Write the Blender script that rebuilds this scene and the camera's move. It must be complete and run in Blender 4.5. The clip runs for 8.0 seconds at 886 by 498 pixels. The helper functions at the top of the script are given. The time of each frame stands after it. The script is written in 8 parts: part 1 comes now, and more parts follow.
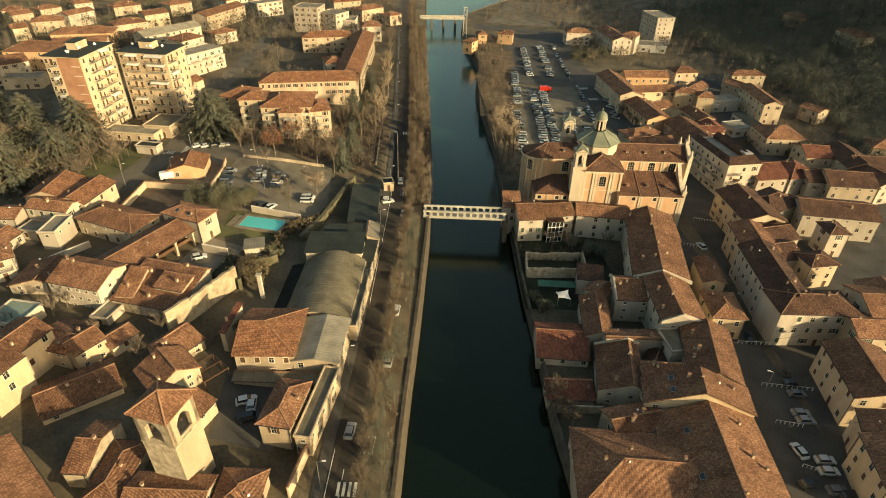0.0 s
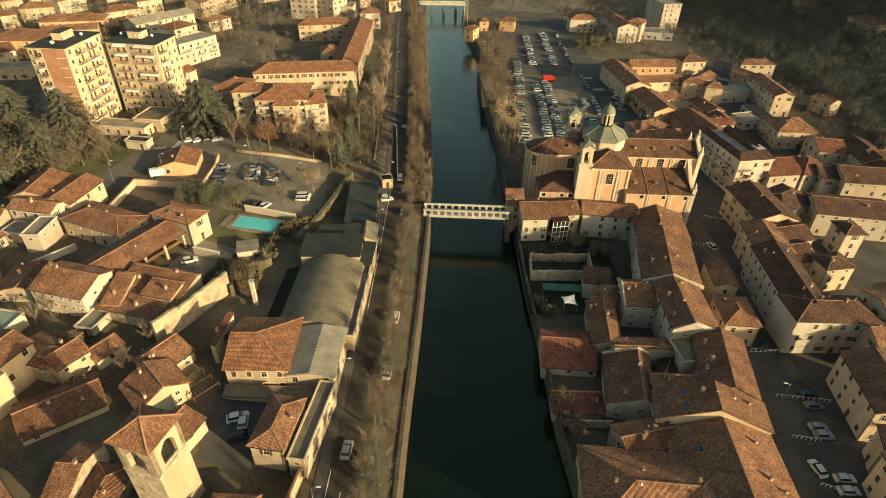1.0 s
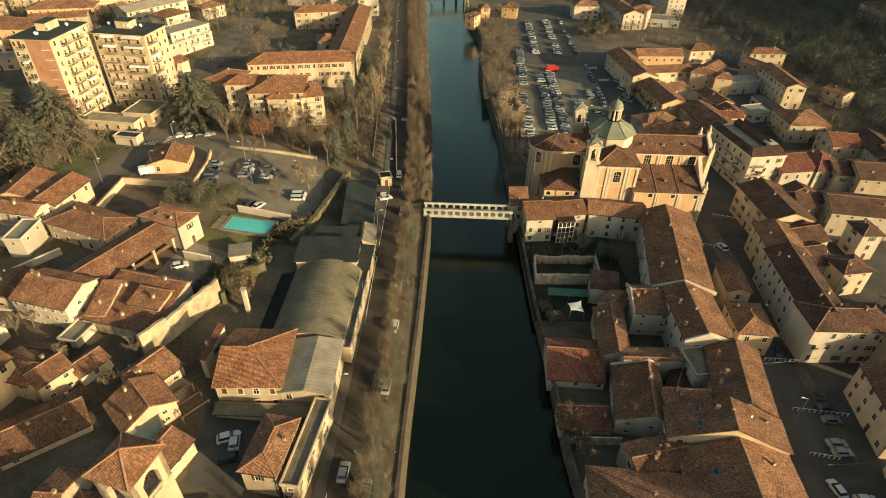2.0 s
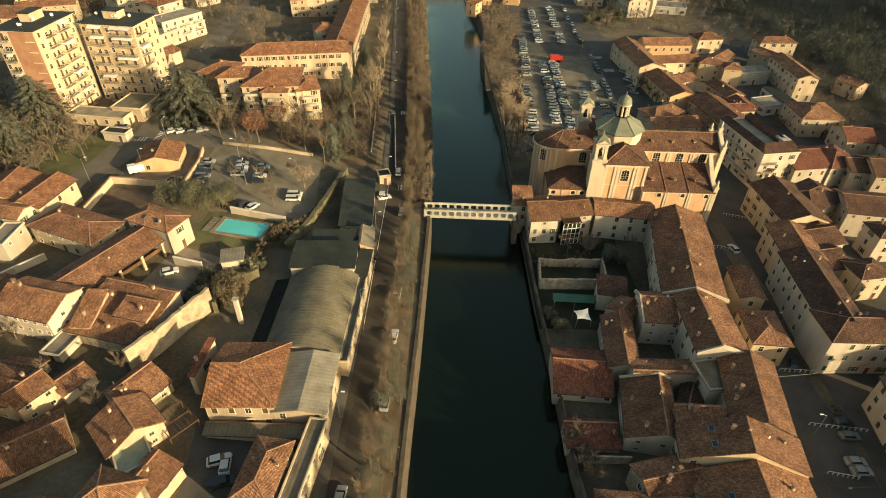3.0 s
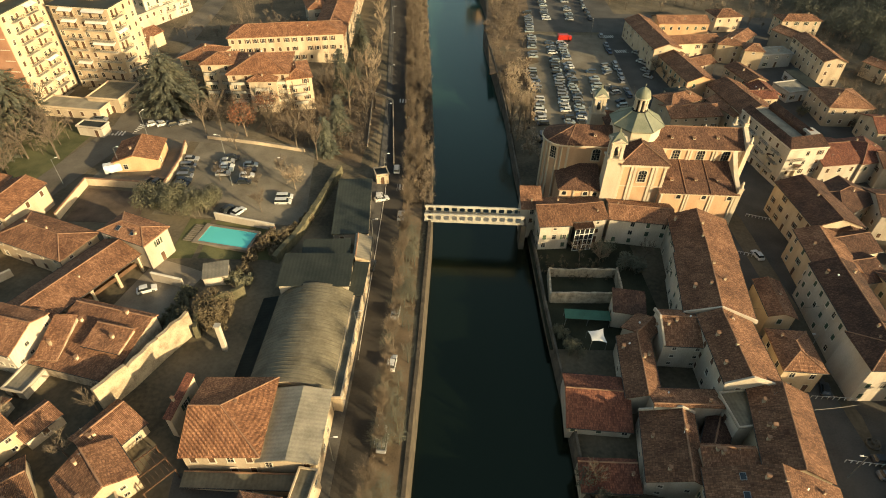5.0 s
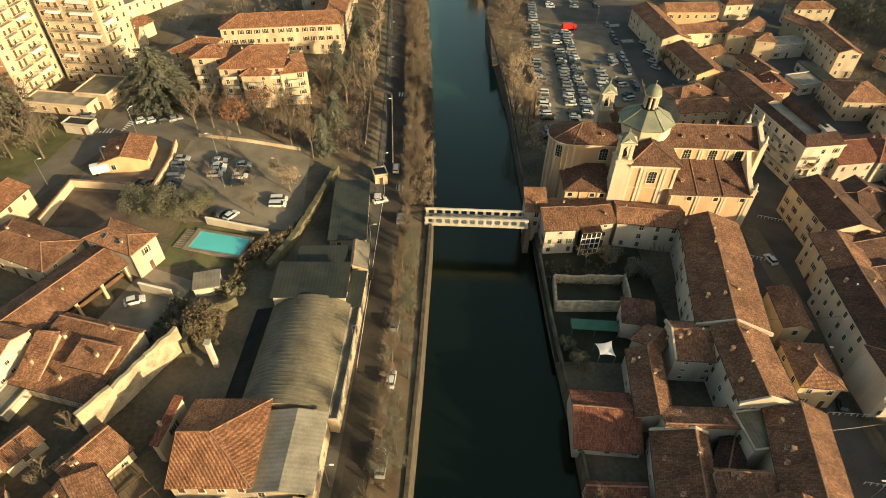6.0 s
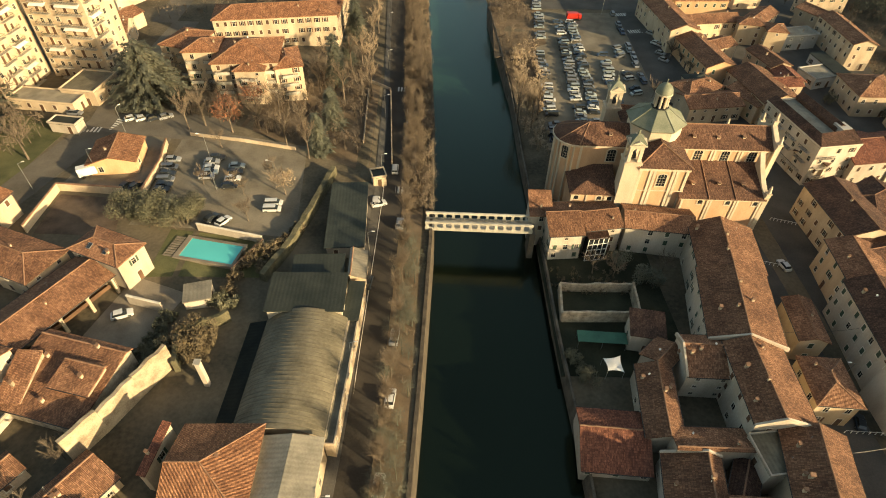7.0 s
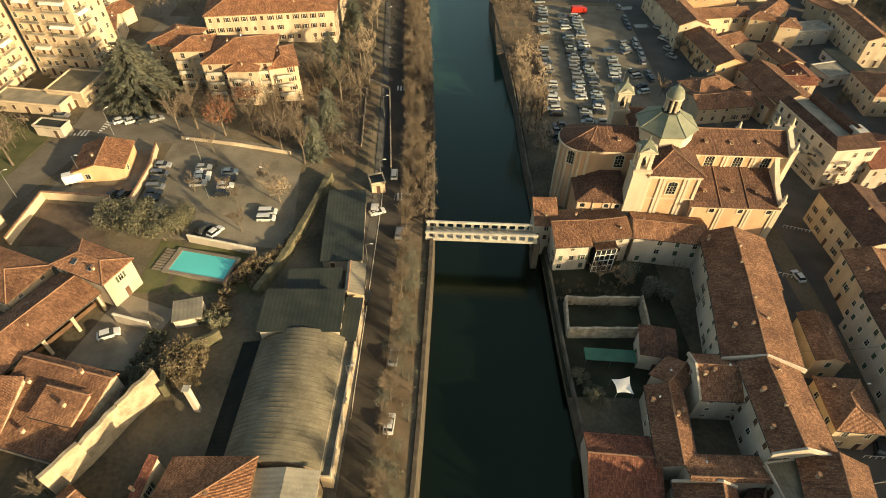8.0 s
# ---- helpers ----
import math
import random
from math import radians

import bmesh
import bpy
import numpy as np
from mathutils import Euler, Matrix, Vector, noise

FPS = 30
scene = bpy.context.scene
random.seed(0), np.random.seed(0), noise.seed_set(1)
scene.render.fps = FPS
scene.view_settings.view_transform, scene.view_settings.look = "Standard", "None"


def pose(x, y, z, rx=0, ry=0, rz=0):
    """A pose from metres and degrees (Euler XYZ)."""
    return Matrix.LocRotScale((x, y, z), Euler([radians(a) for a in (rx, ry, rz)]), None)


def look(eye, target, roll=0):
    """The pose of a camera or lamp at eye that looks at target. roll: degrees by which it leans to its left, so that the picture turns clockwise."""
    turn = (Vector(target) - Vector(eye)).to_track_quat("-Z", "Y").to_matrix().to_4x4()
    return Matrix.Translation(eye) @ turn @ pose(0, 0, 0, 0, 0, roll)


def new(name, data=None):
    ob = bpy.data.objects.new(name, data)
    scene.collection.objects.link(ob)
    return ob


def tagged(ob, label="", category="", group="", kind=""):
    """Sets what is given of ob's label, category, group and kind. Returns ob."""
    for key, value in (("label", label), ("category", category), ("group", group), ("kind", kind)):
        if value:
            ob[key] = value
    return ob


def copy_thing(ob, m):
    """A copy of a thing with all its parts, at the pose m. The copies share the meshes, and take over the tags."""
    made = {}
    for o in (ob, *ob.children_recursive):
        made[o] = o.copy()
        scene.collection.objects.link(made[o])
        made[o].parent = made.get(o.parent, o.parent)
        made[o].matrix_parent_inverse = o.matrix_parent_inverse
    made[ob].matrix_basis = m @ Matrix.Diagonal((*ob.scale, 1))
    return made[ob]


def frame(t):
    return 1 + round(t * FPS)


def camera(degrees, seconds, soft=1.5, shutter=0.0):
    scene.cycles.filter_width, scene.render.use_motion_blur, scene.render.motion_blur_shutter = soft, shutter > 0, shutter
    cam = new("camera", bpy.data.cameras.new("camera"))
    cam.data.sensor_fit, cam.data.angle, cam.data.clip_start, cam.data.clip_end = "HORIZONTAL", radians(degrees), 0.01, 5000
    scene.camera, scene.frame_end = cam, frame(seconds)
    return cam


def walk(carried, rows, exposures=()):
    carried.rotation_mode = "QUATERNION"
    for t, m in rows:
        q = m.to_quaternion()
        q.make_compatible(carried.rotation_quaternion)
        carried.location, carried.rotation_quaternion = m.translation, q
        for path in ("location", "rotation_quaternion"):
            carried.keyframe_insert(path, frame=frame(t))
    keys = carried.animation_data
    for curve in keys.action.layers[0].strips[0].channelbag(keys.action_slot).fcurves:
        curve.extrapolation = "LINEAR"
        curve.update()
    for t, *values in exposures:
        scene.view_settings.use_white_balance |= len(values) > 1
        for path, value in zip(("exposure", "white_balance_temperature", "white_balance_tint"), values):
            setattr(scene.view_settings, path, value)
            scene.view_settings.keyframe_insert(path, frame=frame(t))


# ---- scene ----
# ---- camera ----
cam = camera(76.38, 8.0, soft=1.0)
# seconds, eye x y z, yaw, pitch, roll
ROWS = [
    (0, -1.227, 1.246, 89.278, 0.156, -33.585, 1.343),
    (0.5, -1.419, 5.003, 89.366, 0.138, -34.272, 1.343),
    (1, -1.616, 8.86, 89.457, 0.12, -35.015, 1.343),
    (1.5, -1.814, 12.744, 89.549, 0.101, -35.745, 1.343),
    (3, -2.388, 23.974, 89.814, 0.043, -37.906, 1.347),
    (3.5, -2.586, 27.84, 89.905, 0.023, -38.641, 1.348),
    (4, -2.777, 31.586, 89.993, 0.003, -39.372, 1.351),
    (4.5, -2.964, 35.239, 90.08, -0.018, -40.101, 1.353),
    (6, -3.546, 46.635, 90.348, -0.087, -42.472, 1.367),
    (6.5, -3.736, 50.344, 90.436, -0.111, -43.26, 1.372),
    (7, -3.925, 54.041, 90.523, -0.134, -44.01, 1.378),
    (7.5, -4.114, 57.744, 90.611, -0.158, -44.749, 1.384),
    (8, -4.306, 61.51, 90.699, -0.174, -45.224, 1.385),
]
EXPOSURE, KELVIN, TINT = 0.98, 7300, 1
walk(cam, [(t, pose(x, y, z, 90 + pitch, 0, yaw) @ pose(0, 0, 0, 0, 0, roll)) for t, x, y, z, yaw, pitch, roll in ROWS],
     [(0.0, EXPOSURE, KELVIN, TINT), (8.0, EXPOSURE + 0.3, KELVIN, TINT + 4)])

# ---- world and sun ----
SUN_FROM = Vector((1.0, -0.64, 0.0)).normalized()
SUN_HEIGHT = radians(13.5)
world = bpy.data.worlds.new("sky")
world.use_nodes = True
scene.world = world
sky = world.node_tree.nodes.new("ShaderNodeTexSky")
sky.sky_type = "NISHITA"
sky.sun_disc = False
sky.sun_elevation = SUN_HEIGHT
sky.sun_rotation = math.atan2(SUN_FROM.x, SUN_FROM.y)
sky.air_density, sky.dust_density = 1.2, 2.5
world.node_tree.nodes["Background"].inputs["Strength"].default_value = 0.102
world.node_tree.links.new(sky.outputs[0], world.node_tree.nodes["Background"].inputs[0])
sun = new("sun", bpy.data.lights.new("sun", "SUN"))
sun.data.energy, sun.data.angle, sun.data.color = 4.5, radians(0.7), (1.0, 0.80, 0.54)
sun_way = Vector((SUN_FROM.x * math.cos(SUN_HEIGHT), SUN_FROM.y * math.cos(SUN_HEIGHT), math.sin(SUN_HEIGHT)))
sun.matrix_world = look((0, 0, 300), Vector((0, 0, 300)) - sun_way)


# ---- materials ----
def material(name, dark, light, scale=1.0, fine=9.0, rough=0.85, bump=0.25, metal=0.0, stain=0.35, kind="", spec=0.3, streak=False):
    """A surface with two scales of mottling and a relief. kind: tile, sheet, brick, water or plain."""
    m = bpy.data.materials.new(name)
    m.use_nodes = True
    nt = m.node_tree
    n, l = nt.nodes, nt.links
    bsdf = n["Principled BSDF"]
    bsdf.inputs["Roughness"].default_value = rough
    bsdf.inputs["Metallic"].default_value = metal
    bsdf.inputs["Specular IOR Level"].default_value = spec
    co = n.new("ShaderNodeTexCoord")
    info = n.new("ShaderNodeObjectInfo")
    shift = n.new("ShaderNodeVectorMath")
    shift.operation = "MULTIPLY_ADD"
    shift.inputs[1].default_value = (1, 1, 0.35) if streak else (1, 1, 1)
    spread = n.new("ShaderNodeCombineXYZ")
    grow = n.new("ShaderNodeMath")
    grow.operation = "MULTIPLY"
    grow.inputs[1].default_value = 57.0
    l.new(info.outputs["Random"], grow.inputs[0])
    for k in range(3):
        l.new(grow.outputs[0], spread.inputs[k])
    l.new(co.outputs["Object"], shift.inputs[0])
    l.new(spread.outputs[0], shift.inputs[2])
    big = n.new("ShaderNodeTexNoise")
    big.inputs["Scale"].default_value = scale * 0.35
    big.inputs["Detail"].default_value = 6
    small = n.new("ShaderNodeTexNoise")
    small.inputs["Scale"].default_value = fine
    small.inputs["Detail"].default_value = 4
    l.new(shift.outputs[0], big.inputs["Vector"])
    l.new(shift.outputs[0], small.inputs["Vector"])
    mix = n.new("ShaderNodeMix")
    mix.data_type = "RGBA"
    mix.inputs["A"].default_value = (*dark, 1)
    mix.inputs["B"].default_value = (*light, 1)
    ramp = n.new("ShaderNodeMapRange")
    ramp.inputs["From Min"].default_value, ramp.inputs["From Max"].default_value = 0.5 - 0.22, 0.5 + 0.2
    l.new(big.outputs[0], ramp.inputs["Value"])
    add = n.new("ShaderNodeMath")
    add.operation = "MULTIPLY_ADD"
    add.inputs[1].default_value = 0.5 if kind == "tile" else 1.1
    l.new(small.outputs[0], add.inputs[0])
    off = n.new("ShaderNodeMath")
    off.operation = "SUBTRACT"
    off.inputs[1].default_value = 0.25 if kind == "tile" else 0.55
    l.new(ramp.outputs[0], off.inputs[0])
    l.new(off.outputs[0], add.inputs[2])
    add.use_clamp = True
    l.new(add.outputs[0], mix.inputs["Factor"])
    col = mix.outputs["Result"]
    # each thing a little lighter or darker than the next
    hue = n.new("ShaderNodeHueSaturation")
    own = n.new("ShaderNodeMapRange")
    own.inputs["To Min"].default_value, own.inputs["To Max"].default_value = 1 - stain * 0.5, 1 + stain * 0.4
    l.new(info.outputs["Random"], own.inputs["Value"])
    l.new(own.outputs[0], hue.inputs["Value"])
    l.new(col, hue.inputs["Color"])
    col = hue.outputs[0]
    height = small.outputs[0]
    if kind in ("tile", "sheet", "brick"):
        uv = n.new("ShaderNodeUVMap")
        uv.uv_map = "UVMap"
        if kind == "brick":
            wave = n.new("ShaderNodeTexBrick")
            wave.inputs["Scale"].default_value = 3.2
            wave.inputs["Color1"].default_value = (1, 1, 1, 1)
            wave.inputs["Color2"].default_value = (0.8, 0.8, 0.8, 1)
            wave.inputs["Mortar"].default_value = (0.45, 0.42, 0.4, 1)
            l.new(co.outputs["Object"], wave.inputs["Vector"])
            rows = wave.outputs["Color"]
        else:
            wave = n.new("ShaderNodeTexWave")
            wave.bands_direction = "X"
            wave.inputs["Scale"].default_value = 1.6 if kind == "tile" else 0.4
            wave.inputs["Distortion"].default_value = 0.15 if kind == "tile" else 0.1
            wave.inputs["Detail"].default_value = 2
            wave.inputs["Detail Scale"].default_value = 2.5
            l.new(uv.outputs[0], wave.inputs["Vector"])
            rows = wave.outputs[1]
            if kind == "tile":
                # short courses: every tile its own shade
                cell = n.new("ShaderNodeTexBrick")
                cell.offset = 0.0
                cell.inputs["Scale"].default_value = 1.0
                cell.inputs["Brick Width"].default_value, cell.inputs["Row Height"].default_value = 0.25, 0.46
                cell.inputs["Mortar Size"].default_value = 0.03
                cell.inputs["Mortar Smooth"].default_value = 0.6
                cell.inputs["Color1"].default_value = (0.62, 0.56, 0.52, 1)
                cell.inputs["Color2"].default_value = (1.42, 1.40, 1.38, 1)
                cell.inputs["Mortar"].default_value = (0.52, 0.46, 0.44, 1)
                l.new(uv.outputs[0], cell.inputs["Vector"])
                tint = n.new("ShaderNodeMix")
                tint.data_type, tint.blend_type = "RGBA", "MULTIPLY"
                tint.inputs["Factor"].default_value = 1.0
                l.new(col, tint.inputs["A"])
                l.new(cell.outputs["Color"], tint.inputs["B"])
                col = tint.outputs["Result"]
        deep = n.new("ShaderNodeMapRange")
        deep.inputs["To Min"].default_value, deep.inputs["To Max"].default_value = (0.66, 1.16) if kind == "tile" else (0.92, 1.04)
        l.new(rows, deep.inputs["Value"])
        dim = n.new("ShaderNodeMix")
        dim.data_type, dim.blend_type = "RGBA", "MULTIPLY"
        dim.inputs["Factor"].default_value = 1.0
        l.new(col, dim.inputs["A"])
        l.new(deep.outputs[0], dim.inputs["B"])
        col = dim.outputs["Result"]
        tall = n.new("ShaderNodeMath")
        tall.operation = "MULTIPLY_ADD"
        tall.inputs[1].default_value = 1.6
        l.new(rows, tall.inputs[0])
        l.new(small.outputs[0], tall.inputs[2])
        height = tall.outputs[0]
    l.new(col, bsdf.inputs["Base Color"])
    if bump:
        b = n.new("ShaderNodeBump")
        b.inputs["Strength"].default_value = bump
        b.inputs["Distance"].default_value = 0.06
        l.new(height, b.inputs["Height"])
        l.new(b.outputs[0], bsdf.inputs["Normal"])
    return m


WALL = {
    "c": material("cream_plaster", (0.33, 0.252, 0.165), (0.49, 0.39, 0.27), 0.8, 5, streak=True),
    "y": material("ochre_plaster", (0.38, 0.28, 0.17), (0.52, 0.40, 0.26), 0.8, 5, streak=True),
    "w": material("white_plaster", (0.34, 0.285, 0.215), (0.49, 0.42, 0.33), 0.8, 5, streak=True),
    "o": material("orange_plaster", (0.42, 0.25, 0.13), (0.57, 0.36, 0.20), 0.8, 5, streak=True),
    "s": material("rubble_stone", (0.20, 0.16, 0.11), (0.46, 0.38, 0.27), 2.5, 4, bump=0.8),
    "b": material("red_brickwork", (0.235, 0.118, 0.070), (0.34, 0.185, 0.115), 1, 8, kind="brick"),
    "g": material("grey_render", (0.28, 0.27, 0.24), (0.42, 0.40, 0.36), 0.8, 5, streak=True),
}
TILE = {
    "o": material("orange_tiles", (0.19, 0.088, 0.045), (0.34, 0.17, 0.09), 1.3, 3.2, rough=0.9, bump=0.9, kind="tile", stain=0.15),
    "t": material("clay_tiles", (0.150, 0.074, 0.042), (0.315, 0.168, 0.095), 0.8, 5.0, rough=0.9, bump=0.9, kind="tile", stain=0.5),
    "r": material("red_tiles", (0.12, 0.046, 0.028), (0.22, 0.088, 0.052), 1.0, 3.0, rough=0.85, bump=0.6, kind="tile", stain=0.2),
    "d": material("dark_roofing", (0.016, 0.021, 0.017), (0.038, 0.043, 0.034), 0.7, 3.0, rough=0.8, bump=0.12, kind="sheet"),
    "k": material("dark_brown_tiles", (0.055, 0.030, 0.020), (0.135, 0.073, 0.047), 0.8, 5.0, rough=0.9, bump=0.8, kind="tile", stain=0.2),
    "v": material("olive_bitumen_sheets", (0.085, 0.074, 0.049), (0.17, 0.147, 0.10), 0.8, 2.0, rough=0.85, bump=0.12, kind="sheet", stain=0),
    "m": material("pale_roofing", (0.15, 0.132, 0.098), (0.27, 0.24, 0.178), 0.9, 3.0, rough=0.8, bump=0.1, kind="sheet"),
}
TILE["j"] = material("pale_green_screed", (0.13, 0.17, 0.13), (0.24, 0.28, 0.22), 0.9, 3.0, rough=0.7, bump=0.1, stain=0)
CHURCHTILE = material("dark_church_tiles", (0.08, 0.043, 0.029), (0.175, 0.096, 0.062), 0.8, 5.0, rough=0.9, bump=0.9, kind="tile", stain=0.1)
RIDGE = material("ridge_tiles", (0.17, 0.092, 0.055), (0.30, 0.17, 0.10), 2, 6)
TRIM = material("stone_trim", (0.43, 0.37, 0.28), (0.60, 0.54, 0.43), 1, 6)
GLASS = material("window_glass", (0.012, 0.014, 0.014), (0.03, 0.034, 0.034), 1, 1, rough=0.12, bump=0, spec=0.6)
FRAME = material("window_frame_paint", (0.30, 0.26, 0.20), (0.46, 0.40, 0.31), 2, 9, rough=0.6)
SHUTTER_B = material("brown_shutters", (0.06, 0.03, 0.016), (0.12, 0.065, 0.035), 2, 9, rough=0.7)
SHUTTER_G = material("green_shutters", (0.03, 0.05, 0.03), (0.06, 0.09, 0.055), 2, 9, rough=0.7)
ASPHALT = material("asphalt", (0.050, 0.046, 0.040), (0.090, 0.083, 0.070), 0.4, 3, rough=0.95, bump=0.2, stain=0)
GRAVEL = material("pale_gravel", (0.105, 0.088, 0.062), (0.19, 0.163, 0.118), 0.5, 3, rough=1, bump=0.4, stain=0)
PAVING = material("stone_paving", (0.13, 0.107, 0.076), (0.24, 0.20, 0.145), 0.6, 4, rough=0.9, bump=0.3, stain=0)
EARTH = material("earth_and_grass", (0.05, 0.042, 0.026), (0.145, 0.116, 0.074), 0.25, 1.3, rough=1, bump=0.6, stain=0)
GRASS = material("winter_lawn", (0.045, 0.05, 0.018), (0.12, 0.115, 0.05), 0.5, 4, rough=1, bump=0.6, stain=0)
LEAFLITTER = material("brown_leaf_litter", (0.075, 0.053, 0.031), (0.16, 0.114, 0.07), 0.8, 4, rough=1, bump=0.7, stain=0)
LIMEWALL = material("weathered_lime_wall", (0.20, 0.155, 0.10), (0.43, 0.345, 0.232), 1.4, 4.0, rough=0.95, bump=1.0, stain=0)
QUAY = material("quay_stone", (0.05, 0.042, 0.031), (0.15, 0.126, 0.092), 1.2, 5, rough=0.9, bump=0.6, stain=0)
QUAYTOP = material("pale_quay_stone", (0.040, 0.032, 0.023), (0.105, 0.085, 0.06), 1.6, 5, rough=0.9, bump=0.6, stain=0)
CONCRETE = material("concrete", (0.26, 0.24, 0.19), (0.46, 0.42, 0.34), 0.8, 6, rough=0.85, bump=0.3, streak=True)
METAL = material("grey_metal", (0.22, 0.22, 0.2), (0.36, 0.36, 0.33), 2, 9, rough=0.45, metal=0.7, bump=0.05)
DARKMETAL = material("dark_metal", (0.03, 0.03, 0.028), (0.06, 0.06, 0.055), 2, 9, rough=0.5, metal=0.5, bump=0.05)
PAINT = material("road_paint", (0.42, 0.40, 0.34), (0.66, 0.63, 0.55), 1, 7, rough=0.8, bump=0.05, stain=0)
BARK = material("bark", (0.07, 0.055, 0.04), (0.18, 0.14, 0.10), 2, 9, rough=1, bump=0.6)
TWIG = material("bare_twigs", (0.085, 0.065, 0.046), (0.19, 0.148, 0.105), 1, 3, rough=1, bump=0)
# lawn darkened in its colour for the shade in the riverside garden
SHADEGRASS = material("shade_darkened_grass", (0.014, 0.016, 0.008), (0.042, 0.042, 0.022), 0.5, 4, rough=1, bump=0.6, stain=0)
ROADTAR = material("brown_worn_asphalt", (0.034, 0.029, 0.022), (0.058, 0.049, 0.038), 0.4, 3, rough=0.95, bump=0.2, stain=0)
HILLTWIG = material("grey_hill_twigs", (0.075, 0.078, 0.058), (0.115, 0.115, 0.086), 0.05, 3, rough=1, bump=0, stain=0)
PALEROAD = material("pale_worn_asphalt", (0.085, 0.073, 0.054), (0.15, 0.128, 0.096), 0.4, 3, rough=0.95, bump=0.2, stain=0)
SOIL = material("dug_brown_soil", (0.06, 0.042, 0.028), (0.13, 0.092, 0.062), 0.8, 4, rough=1, bump=0.6, stain=0)
PALETWIG = material("pale_bare_twigs", (0.20, 0.15, 0.10), (0.36, 0.28, 0.19), 1, 3, rough=1, bump=0)
RUSSET = material("russet_leaves", (0.12, 0.05, 0.028), (0.24, 0.11, 0.06), 1, 3, rough=0.9, bump=0)
NEEDLE = material("conifer_needles", (0.055, 0.060, 0.042), (0.150, 0.150, 0.105), 0.6, 2, rough=0.9, bump=0)
LEAF = material("evergreen_leaves", (0.042, 0.044, 0.026), (0.14, 0.13, 0.08), 0.8, 2, rough=0.8, bump=0)
SCRUB = material("dry_scrub", (0.06, 0.045, 0.025), (0.16, 0.125, 0.075), 0.8, 2, rough=1, bump=0)
MOSS = material("mossy_wall", (0.05, 0.048, 0.026), (0.15, 0.13, 0.075), 1.5, 4, rough=1, bump=0.8)
COPPER = material("green_copper", (0.115, 0.125, 0.085), (0.20, 0.205, 0.145), 0.8, 4, rough=0.65, metal=0.1, bump=0.15)
PEACH = material("peach_plaster", (0.41, 0.242, 0.135), (0.54, 0.35, 0.208), 0.8, 5, streak=True, stain=0.05)
IVORY = material("ivory_plaster", (0.41, 0.335, 0.235), (0.54, 0.45, 0.33), 0.8, 5, streak=True, stain=0.05)
PLASTIC = material("white_plastic", (0.6, 0.58, 0.52), (0.75, 0.73, 0.68), 2, 9, rough=0.5, bump=0)
RUBBER = material("tyre_rubber", (0.015, 0.015, 0.015), (0.03, 0.03, 0.03), 2, 9, rough=0.9)


def river_water(name, deep, rough, ripple, distance, tint=(1, 1, 1, 1), far_sheen=None):
    far_sheen = far_sheen or deep
    m = bpy.data.materials.new(name)
    m.use_nodes = True
    n, l = m.node_tree.nodes, m.node_tree.links
    b = n["Principled BSDF"]
    b.inputs["Base Color"].default_value = (*deep, 1)
    b.inputs["Roughness"].default_value = rough
    b.inputs["IOR"].default_value = 1.33
    b.inputs["Specular IOR Level"].default_value = 0.8
    b.inputs["Specular Tint"].default_value = tint
    co = n.new("ShaderNodeTexCoord")
    wide = n.new("ShaderNodeTexNoise")
    wide.inputs["Scale"].default_value = 0.05
    wide.inputs["Detail"].default_value = 5
    noise_node = n.new("ShaderNodeTexNoise")
    noise_node.inputs["Scale"].default_value = ripple
    noise_node.inputs["Detail"].default_value = 4
    l.new(co.outputs["Object"], noise_node.inputs["Vector"])
    l.new(co.outputs["Object"], wide.inputs["Vector"])
    tone = n.new("ShaderNodeMix")
    tone.data_type = "RGBA"
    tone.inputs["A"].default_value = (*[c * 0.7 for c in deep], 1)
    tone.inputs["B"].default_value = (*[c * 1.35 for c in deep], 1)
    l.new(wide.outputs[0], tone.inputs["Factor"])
    # sky reflection and haze painted into the colour: paler green upstream
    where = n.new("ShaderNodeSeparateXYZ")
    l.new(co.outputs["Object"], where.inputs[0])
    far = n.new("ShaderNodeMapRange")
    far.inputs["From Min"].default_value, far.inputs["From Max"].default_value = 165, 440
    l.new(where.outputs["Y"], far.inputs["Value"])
    sheen_mix = n.new("ShaderNodeMix")
    sheen_mix.data_type = "RGBA"
    sheen_mix.inputs["B"].default_value = (*far_sheen, 1)
    l.new(far.outputs[0], sheen_mix.inputs["Factor"])
    l.new(tone.outputs["Result"], sheen_mix.inputs["A"])
    l.new(sheen_mix.outputs["Result"], b.inputs["Base Color"])
    bp = n.new("ShaderNodeBump")
    bp.inputs["Strength"].default_value = 0.12
    bp.inputs["Distance"].default_value = distance
    l.new(noise_node.outputs[0], bp.inputs["Height"])
    l.new(bp.outputs[0], b.inputs["Normal"])
    return m


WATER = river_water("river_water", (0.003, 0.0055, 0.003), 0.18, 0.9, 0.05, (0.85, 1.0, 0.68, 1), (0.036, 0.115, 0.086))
POOLWATER = river_water("pool_water", (0.09, 0.46, 0.43), 0.05, 1.5, 0.02)


# ---- building helpers ----
def part(name, bm, mats, parent=None, label="", smooth=False):
    """One bmesh as one mesh object, under a thing or a part."""
    me = bpy.data.meshes.new(name)
    bm.normal_update()
    bm.to_mesh(me)
    bm.free()
    for m in mats if isinstance(mats, (list, tuple)) else [mats]:
        me.materials.append(m)
    if smooth:
        for p in me.polygons:
            p.use_smooth = True
    ob = new(name, me)
    ob.parent = parent
    if label:
        tagged(ob, label)
    return ob


